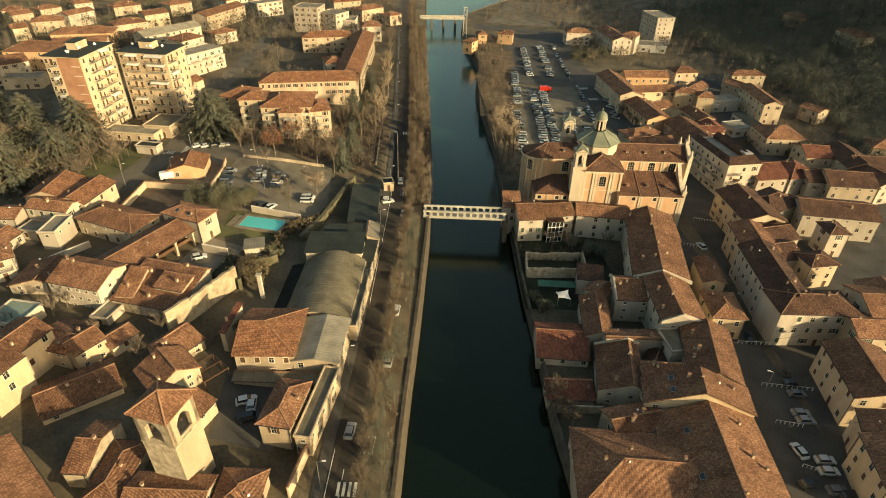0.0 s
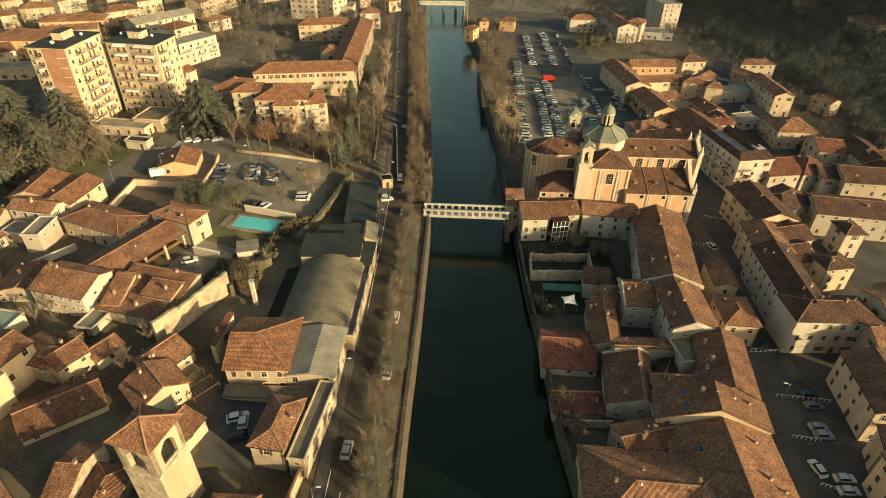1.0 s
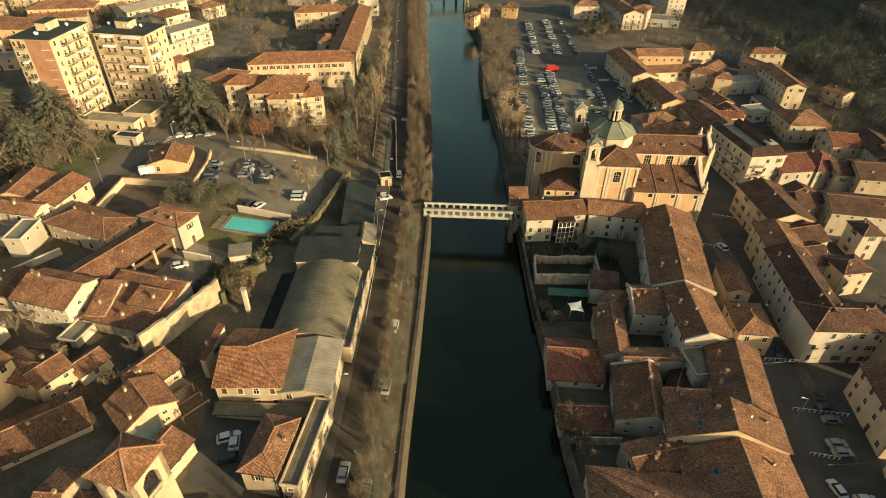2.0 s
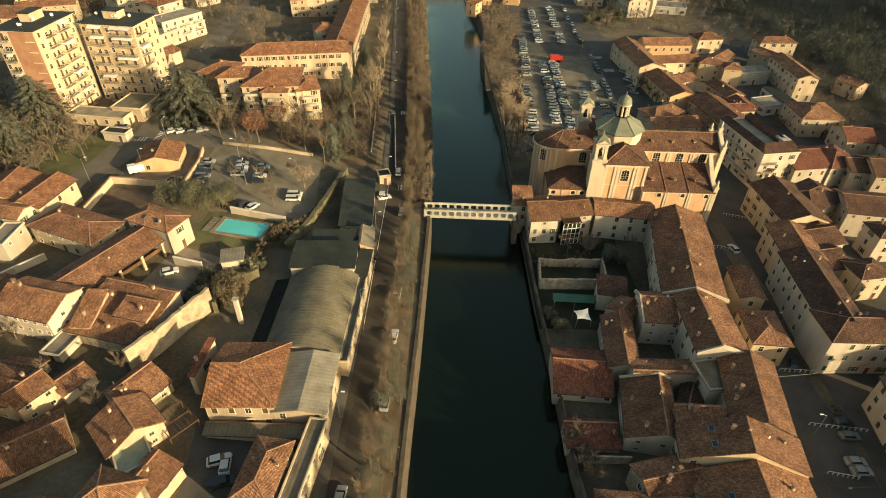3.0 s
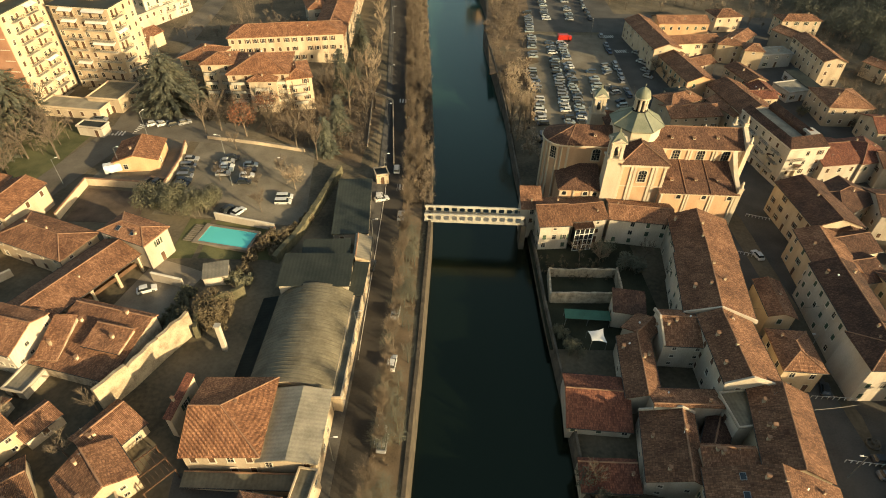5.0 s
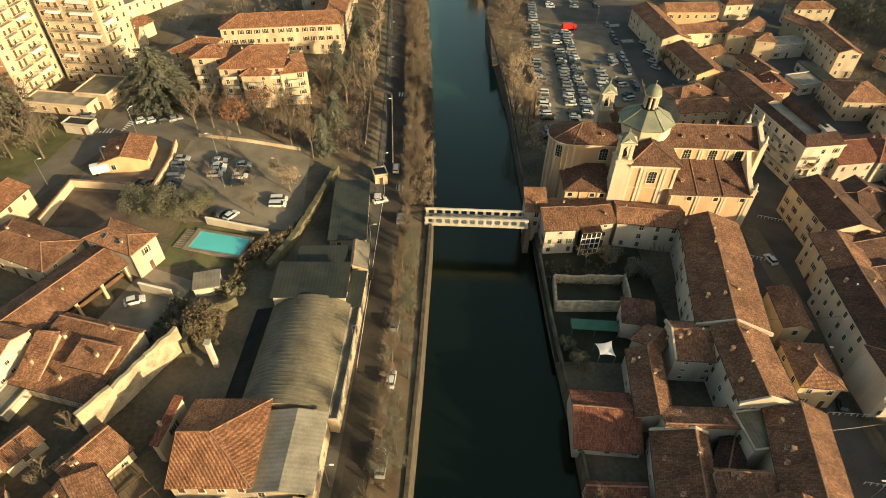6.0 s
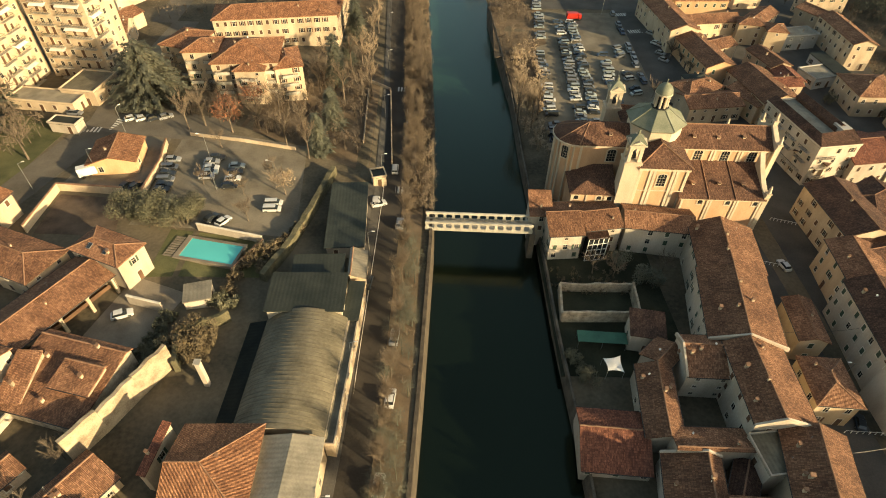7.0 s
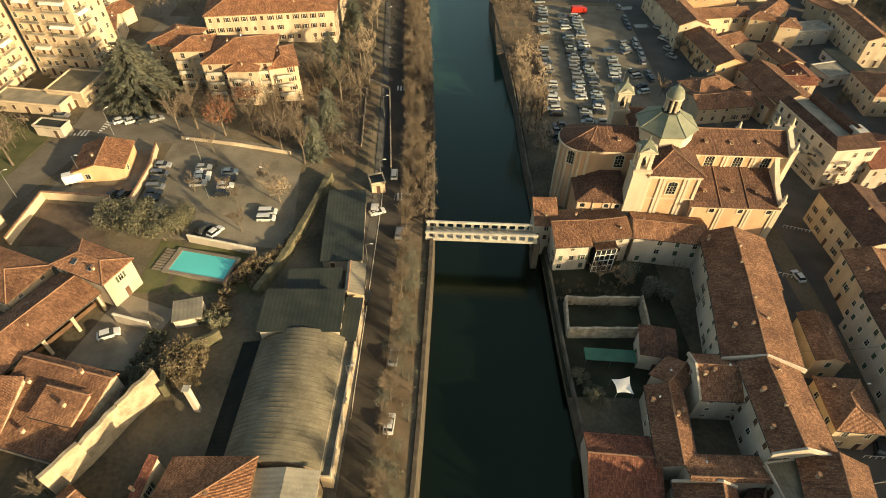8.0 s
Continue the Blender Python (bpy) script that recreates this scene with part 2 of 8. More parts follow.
def thing(name, label, category, m, group="", kind=""):
    ob = new(name)
    ob.matrix_world = m
    ob.empty_display_size = 0.5
    return tagged(ob, label, category, group, kind)


def box(bm, x0, y0, z0, x1, y1, z1, mi=0):
    v = [bm.verts.new((x, y, z)) for z in (z0, z1) for x, y in ((x0, y0), (x1, y0), (x1, y1), (x0, y1))]
    for f in ((3, 2, 1, 0), (4, 5, 6, 7), (0, 1, 5, 4), (1, 2, 6, 5), (2, 3, 7, 6), (3, 0, 4, 7)):
        bm.faces.new([v[i] for i in f]).material_index = mi


def turned(bm, m, start):
    """Moves what was added to bm since it had `start` vertices."""
    bm.verts.ensure_lookup_table()
    for v in bm.verts[start:]:
        v.co = m @ v.co


def prism(bm, pts, z0, z1, mi=0, cap=True):
    """An upright prism over the outline pts (counter-clockwise)."""
    lo = [bm.verts.new((x, y, z0)) for x, y in pts]
    hi = [bm.verts.new((x, y, z1)) for x, y in pts]
    k = len(pts)
    for i in range(k):
        bm.faces.new((lo[i], lo[(i + 1) % k], hi[(i + 1) % k], hi[i])).material_index = mi
    if cap:
        bm.faces.new(hi).material_index = mi
        bm.faces.new(lo[::-1]).material_index = mi


def tube(bm, a, b, ra, rb, sides=6, mi=0, caps=True):
    a, b = Vector(a), Vector(b)
    way = b - a
    q = way.to_track_quat("Z", "Y")
    ring = []
    for c, r in ((a, ra), (b, rb)):
        ring.append([bm.verts.new(c + q @ Vector((r * math.cos(2 * math.pi * i / sides), r * math.sin(2 * math.pi * i / sides), 0))) for i in range(sides)])
    for i in range(sides):
        j = (i + 1) % sides
        bm.faces.new((ring[0][i], ring[0][j], ring[1][j], ring[1][i])).material_index = mi
    if caps and sides > 2:
        bm.faces.new(ring[1]).material_index = mi
        bm.faces.new(ring[0][::-1]).material_index = mi


def lathe(bm, profile, sides=16, mi=0, centre=(0, 0), phase=0.0):
    """A turned body from (radius, z) pairs."""
    rings = []
    for r, z in profile:
        if r < 1e-4:
            rings.append([bm.verts.new((centre[0], centre[1], z))])
        else:
            rings.append([bm.verts.new((centre[0] + r * math.cos(phase + 2 * math.pi * i / sides), centre[1] + r * math.sin(phase + 2 * math.pi * i / sides), z)) for i in range(sides)])
    for a, b in zip(rings, rings[1:]):
        for i in range(sides):
            j = (i + 1) % sides
            vs = [a[i % len(a)], a[j % len(a)], b[j % len(b)], b[i % len(b)]]
            vs = [v for k, v in enumerate(vs) if v not in vs[:k]]
            if len(vs) > 2:
                bm.faces.new(vs).material_index = mi


def slope_uv(bm):
    """Metres along the eave and up the slope, for tiles."""
    layer = bm.loops.layers.uv.get("UVMap") or bm.loops.layers.uv.new("UVMap")
    bm.normal_update()
    for f in bm.faces:
        n = f.normal
        along = Vector((0, 0, 1)).cross(n)
        along = along.normalized() if along.length > 1e-3 else Vector((1, 0, 0))
        up = n.cross(along)
        for lp in f.loops:
            lp[layer].uv = (lp.vert.co.dot(along), lp.vert.co.dot(up))


# ---- the lie of the land ----
NEAR_X = (-400, -110, -60, -25, -20, -9, 20, 45, 80, 110, 400)
NEAR_Z = (5, 4.2, 3, 0, -1.3, -1.6, -7.5, -7.5, -8.3, -7.5, -5)
FAR_Z = (4, 3.6, 2, -1, -2, -2.2, -4, -4, -3.6, -4, -3)
WATER_Z = -10.0


def ease(v):
    v = min(1.0, max(0.0, v))
    return v * v * (3 - 2 * v)


def land(x, y):
    k = min(1.0, max(0.0, (y - 195) / 85))
    z = (1 - k) * float(np.interp(x, NEAR_X, NEAR_Z)) + k * float(np.interp(x, NEAR_X, FAR_Z))
    # last term: an unseen rise added in the east to shade the hill foot
    return z + 60 * ease((x - 172) / 190) * ease((y - 225) / 130) + 60 * ease((x - 250) / 130) * ease((y + 60) / 100) * ease((300 - y) / 80)


QUAY_Y = (0, 60, 82, 112, 155, 218, 280, 349, 450, 560, 900)
QUAY_X = (-9.4, -8.8, -8.4, -7.3, -6.3, -7.6, -10.8, -14.8, -19.4, -23.4, -39)
BANK_Y = (0, 65, 83, 106, 129, 152, 195, 227, 260, 301, 343, 385, 410, 450, 490, 560, 900)
BANK_X = (26, 25.0, 23.2, 22.6, 21.4, 21.0, 19.4, 19.0, 17.0, 14.2, 17, 13, 9.5, 8, 14, 55, 120)


def quay_x(y):
    return float(np.interp(y, QUAY_Y, QUAY_X))


def bank_x(y):
    return float(np.interp(y, BANK_Y, BANK_X))


def drape(name, outline, lift, mat, label, category, nu=12, nv=12, thick=0.25):
    """A sheet laid over the land between four corners (given round), with an edge of its own."""
    a, b, c, d = [Vector((*p, 0)) for p in outline]
    bm = bmesh.new()
    grid = []
    for j in range(nv + 1):
        row = []
        for i in range(nu + 1):
            p = a.lerp(b, i / nu).lerp(d.lerp(c, i / nu), j / nv)
            row.append(bm.verts.new((p.x, p.y, land(p.x, p.y) + lift)))
        grid.append(row)
    for j in range(nv):
        for i in range(nu):
            bm.faces.new((grid[j][i], grid[j][i + 1], grid[j + 1][i + 1], grid[j + 1][i]))
    bm.normal_update()
    if sum(f.normal.z for f in bm.faces) < 0:
        bmesh.ops.reverse_faces(bm, faces=bm.faces)
    edge = [e for e in bm.edges if e.is_boundary]
    out = bmesh.ops.extrude_edge_only(bm, edges=edge)["geom"]
    for v in out:
        if isinstance(v, bmesh.types.BMVert):
            v.co.z -= thick
    ob = part(name, bm, mat)
    return tagged(ob, label, category, kind="structure")


# ---- ground, river and roads ----
def build_ground():
    ys = [-60, -20] + list(range(0, 600, 8)) + [620, 660, 720, 800, 900, 1100, 1500]
    left = [-1500, -900, -600, -400, -300, -240, -190, -150, -128, -110, -95, -80, -70, -60, -50, -40, -32, -25, -22.5, -20, -17, -14]
    right = [3, 8, 14, 20, 28, 36, 45, 55, 65, 80, 95, 110, 130, 150, 165, 180, 200, 230, 270, 330, 450, 700, 1500]
    bm = bmesh.new()
    rows = []
    for y in ys:
        q, b = quay_x(y), bank_x(y)
        row = [(x + min(0, q + 10.5), y) for x in left] + [(q - 0.9, y)]
        pts = [(x, y, land(x, y)) for x, _ in row]
        pts += [(q - 0.6, y, -12.0), (b + 0.6, y, -12.0)]
        zb = land(b + 1, y)
        pts += [(b + 0.9, y, zb)] + [(b + x, y, land(b + x, y)) for x in right]
        rows.append([bm.verts.new(p) for p in pts])
    for r0, r1 in zip(rows, rows[1:]):
        for i in range(len(r0) - 1):
            bm.faces.new((r0[i], r0[i + 1], r1[i + 1], r1[i]))
    tagged(part("ground", bm, EARTH), "brown winter earth and thin grass across the town", "ground", kind="structure")
    # water
    bm = bmesh.new()
    for y0, y1 in zip(range(-60, 900, 16), range(-44, 916, 16)):
        bm.faces.new([bm.verts.new(p) for p in ((quay_x(y0) - 0.6, y0, WATER_Z), (bank_x(y0) + 0.6, y0, WATER_Z), (bank_x(y1) + 0.6, y1, WATER_Z), (quay_x(y1) - 0.6, y1, WATER_Z))])
    bmesh.ops.remove_doubles(bm, verts=bm.verts, dist=0.01)
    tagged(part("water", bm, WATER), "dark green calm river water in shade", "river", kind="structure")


def river_wall(name, side, y0, y1, step, top, batter, thick, mat, label):
    """A battered stone wall along a bank, with a coping."""
    bm = bmesh.new()
    n = max(1, int((y1 - y0) / step))
    for i in range(n):
        a, b = y0 + (y1 - y0) * i / n, y0 + (y1 - y0) * (i + 1) / n
        for z0, z1, out0, out1, th in ((-12, top(a), batter, 0.0, thick), (top(a), top(a) + 0.28, -0.05, -0.05, thick - 0.15)):
            vs = []
            for y in (a, b):
                zt = top(y) if z1 < top(a) + 0.1 else top(y) + 0.28
                zl = z0 if z0 < -11 else top(y)
                x = quay_x(y) if side < 0 else bank_x(y)
                s = -side
                vs += [(x + s * out0, y, zl), (x + s * out1, y, zt), (x - s * th, y, zt), (x - s * th, y, zl)]
            v = [bm.verts.new(p) for p in vs]
            for k in range(4):
                j = (k + 1) % 4
                f = (v[k], v[j], v[4 + j], v[4 + k])
                bm.faces.new(f if side > 0 else f[::-1])
            bm.faces.new(v[0:4]), bm.faces.new(v[7:3:-1])
    bmesh.ops.recalc_face_normals(bm, faces=bm.faces)
    return tagged(part(name, bm, mat), label, "river wall", kind="structure")


build_ground()
river_wall("quay_wall_west", -1, -40, 560, 8, lambda y: land(-9, y) + 0.02, 0.5, 0.9, QUAYTOP, "weathered pale stone quay wall above the river")
river_wall("quay_wall_east", 1, -40, 235, 6, lambda y: -6.6 if y < 235 else -5.5, 0.8, 0.6, QUAY, "dark damp stone river wall below gardens")
river_wall("quay_wall_east_far", 1, 235, 560, 8, lambda y: land(30, y) + 0.3, 1.2, 0.6, QUAY, "pale stone embankment along the far bank")

ROAD_Y = (0, 64, 107, 168, 227, 290, 400, 520)
ROAD_X = (-19, -18.6, -17.4, -17.2, -19.8, -24.2, -32, -40)


def road_x(y):
    return float(np.interp(y, ROAD_Y, ROAD_X))


def strip(name, ys, x0, x1, lift, mat, label, category):
    """A long ribbon along the river road between two offsets."""
    bm = bmesh.new()
    prev = None
    for y in ys:
        c = road_x(y)
        row = [bm.verts.new((c + x, y, land(c + x, y) + lift)) for x in np.linspace(x0, x1, 5)]
        low = [bm.verts.new((c + x0, y, land(c + x0, y) + lift - 0.3)), bm.verts.new((c + x1, y, land(c + x1, y) + lift - 0.3))]
        if prev:
            for i in range(4):
                bm.faces.new((prev[0][i], prev[0][i + 1], row[i + 1], row[i]))
            bm.faces.new((prev[1][0], prev[0][0], row[0], low[0]))
            bm.faces.new((prev[0][4], prev[1][1], low[1], row[4]))
        prev = (row, low)
    bmesh.ops.recalc_face_normals(bm, faces=bm.faces)
    return tagged(part(name, bm, mat), label, category, kind="structure")


LONG = [*range(-40, 530, 6)]
strip("road", LONG, -2.7, 2.9, 0.06, ROADTAR, "worn grey asphalt riverside road", "road")
strip("pavement", LONG, -4.6, -2.7, 0.18, ASPHALT, "grey paved footway beside the road", "pavement")
strip("promenade", LONG, 2.9, 8.2, 0.14, LEAFLITTER, "leaf-strewn earth promenade under bare trees", "promenade")
drape("road_square", [(58, 30), (112, 30), (104, 214), (58, 200)], 0.06, ASPHALT, "dark asphalt street and small square", "road", 14, 40)
drape("road_lanes", [(84, 216), (150, 200), (162, 330), (72, 330)], 0.05, ASPHALT, "shaded asphalt lanes between the old houses", "road", 14, 20)
drape("road_lanes_south", [(106, 100), (190, 100), (170, 212), (104, 212)], 0.05, ASPHALT, "shaded asphalt lanes and yards behind the street", "road", 14, 20)
drape("road_far_street", [(70, 200), (82, 200), (78, 420), (66, 420)], 0.08, ASPHALT, "wide asphalt street with parked cars", "road", 6, 30)
drape("road_town", [(-122, 120), (-113, 120), (-92, 200), (-102, 204)], 0.06, PALEROAD, "narrow grey asphalt town road", "road", 6, 20)
drape("road_town_far", [(-114, 262), (-105, 262), (-113, 480), (-122, 480)], 0.05, PALEROAD, "straight grey asphalt road between houses", "road", 4, 40)
drape("road_town_bend", [(-106, 200), (-97, 200), (-97, 264), (-106, 264)], 0.045, PALEROAD, "grey asphalt road beside the cedar", "road", 4, 12)
drape("road_cross", [(-104, 188), (-64, 184), (-64, 196), (-106, 204)], 0.09, PALEROAD, "grey asphalt junction with crossings", "road", 12, 6)
drape("car_park_west", [(-76, 150), (-38, 149), (-42, 186), (-76, 190)], 0.05, GRAVEL, "worn pale gravel car park", "car park", 12, 12)
drape("car_park_east", [(28, 200), (70, 205), (70, 300), (32, 300)], 0.05, GRAVEL, "worn asphalt car park full of cars", "car park", 12, 20)
drape("car_park_far", [(32, 304), (72, 304), (72, 420), (36, 420)], 0.05, ASPHALT, "far grey car park beyond the trees", "car park", 8, 20)


# ---- houses ----
def roof_mesh(kind, w, d, slope, thick=0.24):
    """Faces of a roof whose eaves lie at z = 0 on the rectangle w x d, and its ridge and hip lines."""
    W, D = w / 2, d / 2
    ridges = []
    if kind == "gable":
        r = D * slope
        faces = [[(-W, -D, 0), (W, -D, 0), (W, 0, r), (-W, 0, r)], [(W, D, 0), (-W, D, 0), (-W, 0, r), (W, 0, r)]]
        ridges = [((-W, 0, r), (W, 0, r))]
    elif kind == "gablev":
        r = W * slope
        faces = [[(W, -D, 0), (W, D, 0), (0, D, r), (0, -D, r)], [(-W, D, 0), (-W, -D, 0), (0, -D, r), (0, D, r)]]
        ridges = [((0, -D, r), (0, D, r))]
    elif kind == "shed":
        r = 2 * D * slope * 0.7
        faces = [[(-W, -D, 0), (W, -D, 0), (W, D, r), (-W, D, r)]]
    elif kind == "hip":
        if W >= D:
            r, k = D * slope, W - D
            faces = [[(-W, -D, 0), (W, -D, 0), (k, 0, r), (-k, 0, r)], [(W, D, 0), (-W, D, 0), (-k, 0, r), (k, 0, r)],
                     [(W, -D, 0), (W, D, 0), (k, 0, r)], [(-W, D, 0), (-W, -D, 0), (-k, 0, r)]]
            ridges = [((-k, 0, r), (k, 0, r))] if k > 0.3 else []
            ends = [(k, 0, r), (-k, 0, r)]
        else:
            r, k = W * slope, D - W
            faces = [[(W, -D, 0), (W, D, 0), (0, k, r), (0, -k, r)], [(-W, D, 0), (-W, -D, 0), (0, -k, r), (0, k, r)],
                     [(-W, -D, 0), (W, -D, 0), (0, -k, r)], [(W, D, 0), (-W, D, 0), (0, k, r)]]
            ridges = [((0, -k, r), (0, k, r))]
            ends = [(0, k, r), (0, -k, r)]
        for x, y in ((-W, -D), (W, -D), (W, D), (-W, D)):
            e = min(ends, key=lambda p: (p[0] - x) ** 2 + (p[1] - y) ** 2)
            ridges.append(((x, y, 0), e))
    elif kind == "hipr":
        r, k = D * slope, W - min(D, 1.2 * W)
        faces = [[(-W, -D, 0), (W, -D, 0), (k, 0, r), (-W, 0, r)], [(W, D, 0), (-W, D, 0), (-W, 0, r), (k, 0, r)], [(W, -D, 0), (W, D, 0), (k, 0, r)]]
        ridges = [((-W, 0, r), (k, 0, r)), ((W, -D, 0), (k, 0, r)), ((W, D, 0), (k, 0, r))]
    elif kind == "vault":
        faces = []
        n, r = 18, W * 0.4
        arc = [(-W + 2 * W * i / n, r * (1 - ((2 * i / n) - 1) ** 2) ** 0.5 if 0 < i < n else 0) for i in range(n + 1)]
        for (xa, za), (xb, zb) in zip(arc, arc[1:]):
            faces.append([(xa, -D, za), (xb, -D, zb), (xb, D, zb), (xa, D, za)])
    else:
        r = 0.35
        faces = [[(-W, -D, 0), (W, -D, 0), (W, D, 0.02), (-W, D, 0.02)]]
    bm = bmesh.new()
    pool = {}
    for f in faces:
        vs = []
        for p in f:
            key = tuple(round(c, 3) for c in p)
            if key not in pool:
                pool[key] = bm.verts.new(p)
            vs.append(pool[key])
        vs = [v for i, v in enumerate(vs) if v not in vs[:i]]
        if len(vs) > 2:
            bm.faces.new(vs)
    bm.normal_update()
    tops = list(bm.faces)
    dup = bmesh.ops.duplicate(bm, geom=list(bm.verts) + list(bm.edges) + tops)
    twin = dup["vert_map"]
    edge = [e for f in tops for e in f.edges if len(e.link_faces) == 1]
    low = [f for f in dup["geom"] if isinstance(f, bmesh.types.BMFace)]
    for v in {v for f in low for v in f.verts}:
        v.co.z -= thick
    for e in edge:
        a, b = e.verts
        f = e.link_faces[0]
        order = [v for v in f.verts]
        i = order.index(a)
        if order[(i + 1) % len(order)] is not b:
            a, b = b, a
        bm.faces.new((b, a, twin[a], twin[b]))
    for f in low:
        f.normal_flip()
    slope_uv(bm)
    return bm, ridges, r


def window_mesh(w, h, style):
    """A framed window: 0 glazed with open shutters, 1 closed shutters, 2 plain, 3 arched head."""
    bm = bmesh.new()
    W = w / 2
    for x0, z0, x1, z1 in ((-W - 0.12, 0, -W, h + 0.12), (W, 0, W + 0.12, h + 0.12), (-W, h, W, h + 0.12)):
        box(bm, x0, -0.07, z0, x1, 0.02, z1, 0)
    box(bm, -W - 0.18, -0.16, -0.12, W + 0.18, 0.02, 0.0, 0)
    box(bm, -W, -0.012, 0, W, 0.01, h, 1)
    if style != 1:
        box(bm, -0.03, -0.04, 0, 0.03, 0.0, h, 3)
        box(bm, -W, -0.035, h * 0.62, W, 0.0, h * 0.62 + 0.05, 3)
    if style == 0:
        for s in (-1, 1):
            x0, x1 = sorted((s * (W + 0.12), s * (W + 0.12 + W * 0.95)))
            box(bm, x0, -0.09, 0, x1, -0.03, h, 2)
    elif style == 1:
        for s in (-1, 1):
            x0, x1 = sorted((s * 0.015, s * (W - 0.01)))
            box(bm, x0, -0.06, 0.02, x1, -0.02, h - 0.02, 2)
            for k in range(5):
                z = h * (0.1 + 0.18 * k)
                box(bm, x0 + 0.06, -0.075, z, x1 - 0.06, -0.06, z + 0.05, 2)
    return bm


WINDOWS = []
for wide, high, st, sh in ((0.95, 1.45, 0, SHUTTER_B), (0.95, 1.45, 1, SHUTTER_B), (1.0, 1.4, 2, SHUTTER_B), (0.95, 1.45, 1, SHUTTER_G), (0.95, 1.45, 0, SHUTTER_G), (0.8, 0.75, 2, SHUTTER_B)):
    b = window_mesh(wide, high, st)
    me = bpy.data.meshes.new("window")
    b.to_mesh(me)
    b.free()
    for m in (TRIM, GLASS, sh, FRAME):
        me.materials.append(m)
    WINDOWS.append(me)
b = bmesh.new()
box(b, -0.62, -0.06, 0, 0.62, 0.02, 2.45, 0)
box(b, -0.5, -0.09, 0, 0.5, -0.05, 2.3, 1)
DOOR = bpy.data.meshes.new("door")
b.to_mesh(DOOR)
b.free()
DOOR.materials.append(TRIM), DOOR.materials.append(SHUTTER_B)


def chimney_mesh():
    bm = bmesh.new()
    box(bm, -0.35, -0.28, -1.2, 0.35, 0.28, 0.95, 0)
    box(bm, -0.45, -0.38, 0.95, 0.45, 0.38, 1.05, 1)
    for x in (-0.33, 0.21):
        for y in (-0.26, 0.16):
            box(bm, x, y, 1.05, x + 0.12, y + 0.1, 1.3, 0)
    box(bm, -0.48, -0.4, 1.3, 0.48, 0.4, 1.38, 1)
    me = bpy.data.meshes.new("chimney")
    bm.to_mesh(me)
    bm.free()
    me.materials.append(WALL["c"]), me.materials.append(RIDGE)
    return me


def dish_mesh():
    bm = bmesh.new()
    tube(bm, (0, 0, -0.5), (0, 0, 0.7), 0.03, 0.03, 5, 1)
    s = len(bm.verts)
    lathe(bm, [(0.0, 0.0), (0.25, 0.04), (0.48, 0.16), (0.5, 0.18), (0.46, 0.18), (0.24, 0.07), (0.0, 0.03)], 12, 0)
    turned(bm, pose(0, 0, 0.75, 65, 0, 20), s)
    me = bpy.data.meshes.new("satellite_dish")
    bm.to_mesh(me)
    bm.free()
    me.materials.append(PLASTIC), me.materials.append(METAL)
    return me


def aerial_mesh():
    bm = bmesh.new()
    tube(bm, (0, 0, -0.3), (0, 0, 2.3), 0.025, 0.02, 5)
    tube(bm, (-0.6, 0, 2.1), (0.6, 0, 2.1), 0.018, 0.018, 4)
    for k in range(6):
        x = -0.55 + 0.22 * k
        tube(bm, (x, -0.35, 2.1), (x, 0.35, 2.1), 0.014, 0.014, 4)
    me = bpy.data.meshes.new("aerial")
    bm.to_mesh(me)
    bm.free()
    me.materials.append(METAL)
    return me


def skylight_mesh():
    bm = bmesh.new()
    box(bm, -0.5, -0.65, 0.0, 0.5, 0.65, 0.10, 0)
    box(bm, -0.42, -0.57, 0.10, 0.42, 0.57, 0.115, 1)
    me = bpy.data.meshes.new("skylight")
    bm.to_mesh(me)
    bm.free()
    me.materials.append(METAL), me.materials.append(GLASS)
    return me


CHIMNEY, DISH, AERIAL, SKYLIGHT = chimney_mesh(), dish_mesh(), aerial_mesh(), skylight_mesh()


def sub(name, me, parent, m):
    ob = new(name, me)
    ob.parent = parent
    ob.matrix_local = m
    return ob


NUMBER = {1: "one-storey", 2: "two-storey", 3: "three-storey", 4: "four-storey", 6: "six-storey", 8: "eight-storey"}
COLOUR = {"c": "cream plastered", "y": "ochre plastered", "w": "white plastered", "o": "orange plastered", "s": "rough stone", "b": "red brick", "g": "grey rendered"}
COVER = {"j": "pale green screed", "o": "orange clay tile", "k": "dark brown tile", "v": "olive bitumen sheet", "t": "weathered clay tile", "r": "plain red tile", "d": "dark sheet", "m": "pale sheet"}
SHAPE = {"hipr": "half-hipped", "gable": "gabled", "gablev": "gabled", "hip": "hipped", "flat": "flat", "shed": "lean-to", "vault": "barrel-vaulted"}
seed_count = [0]


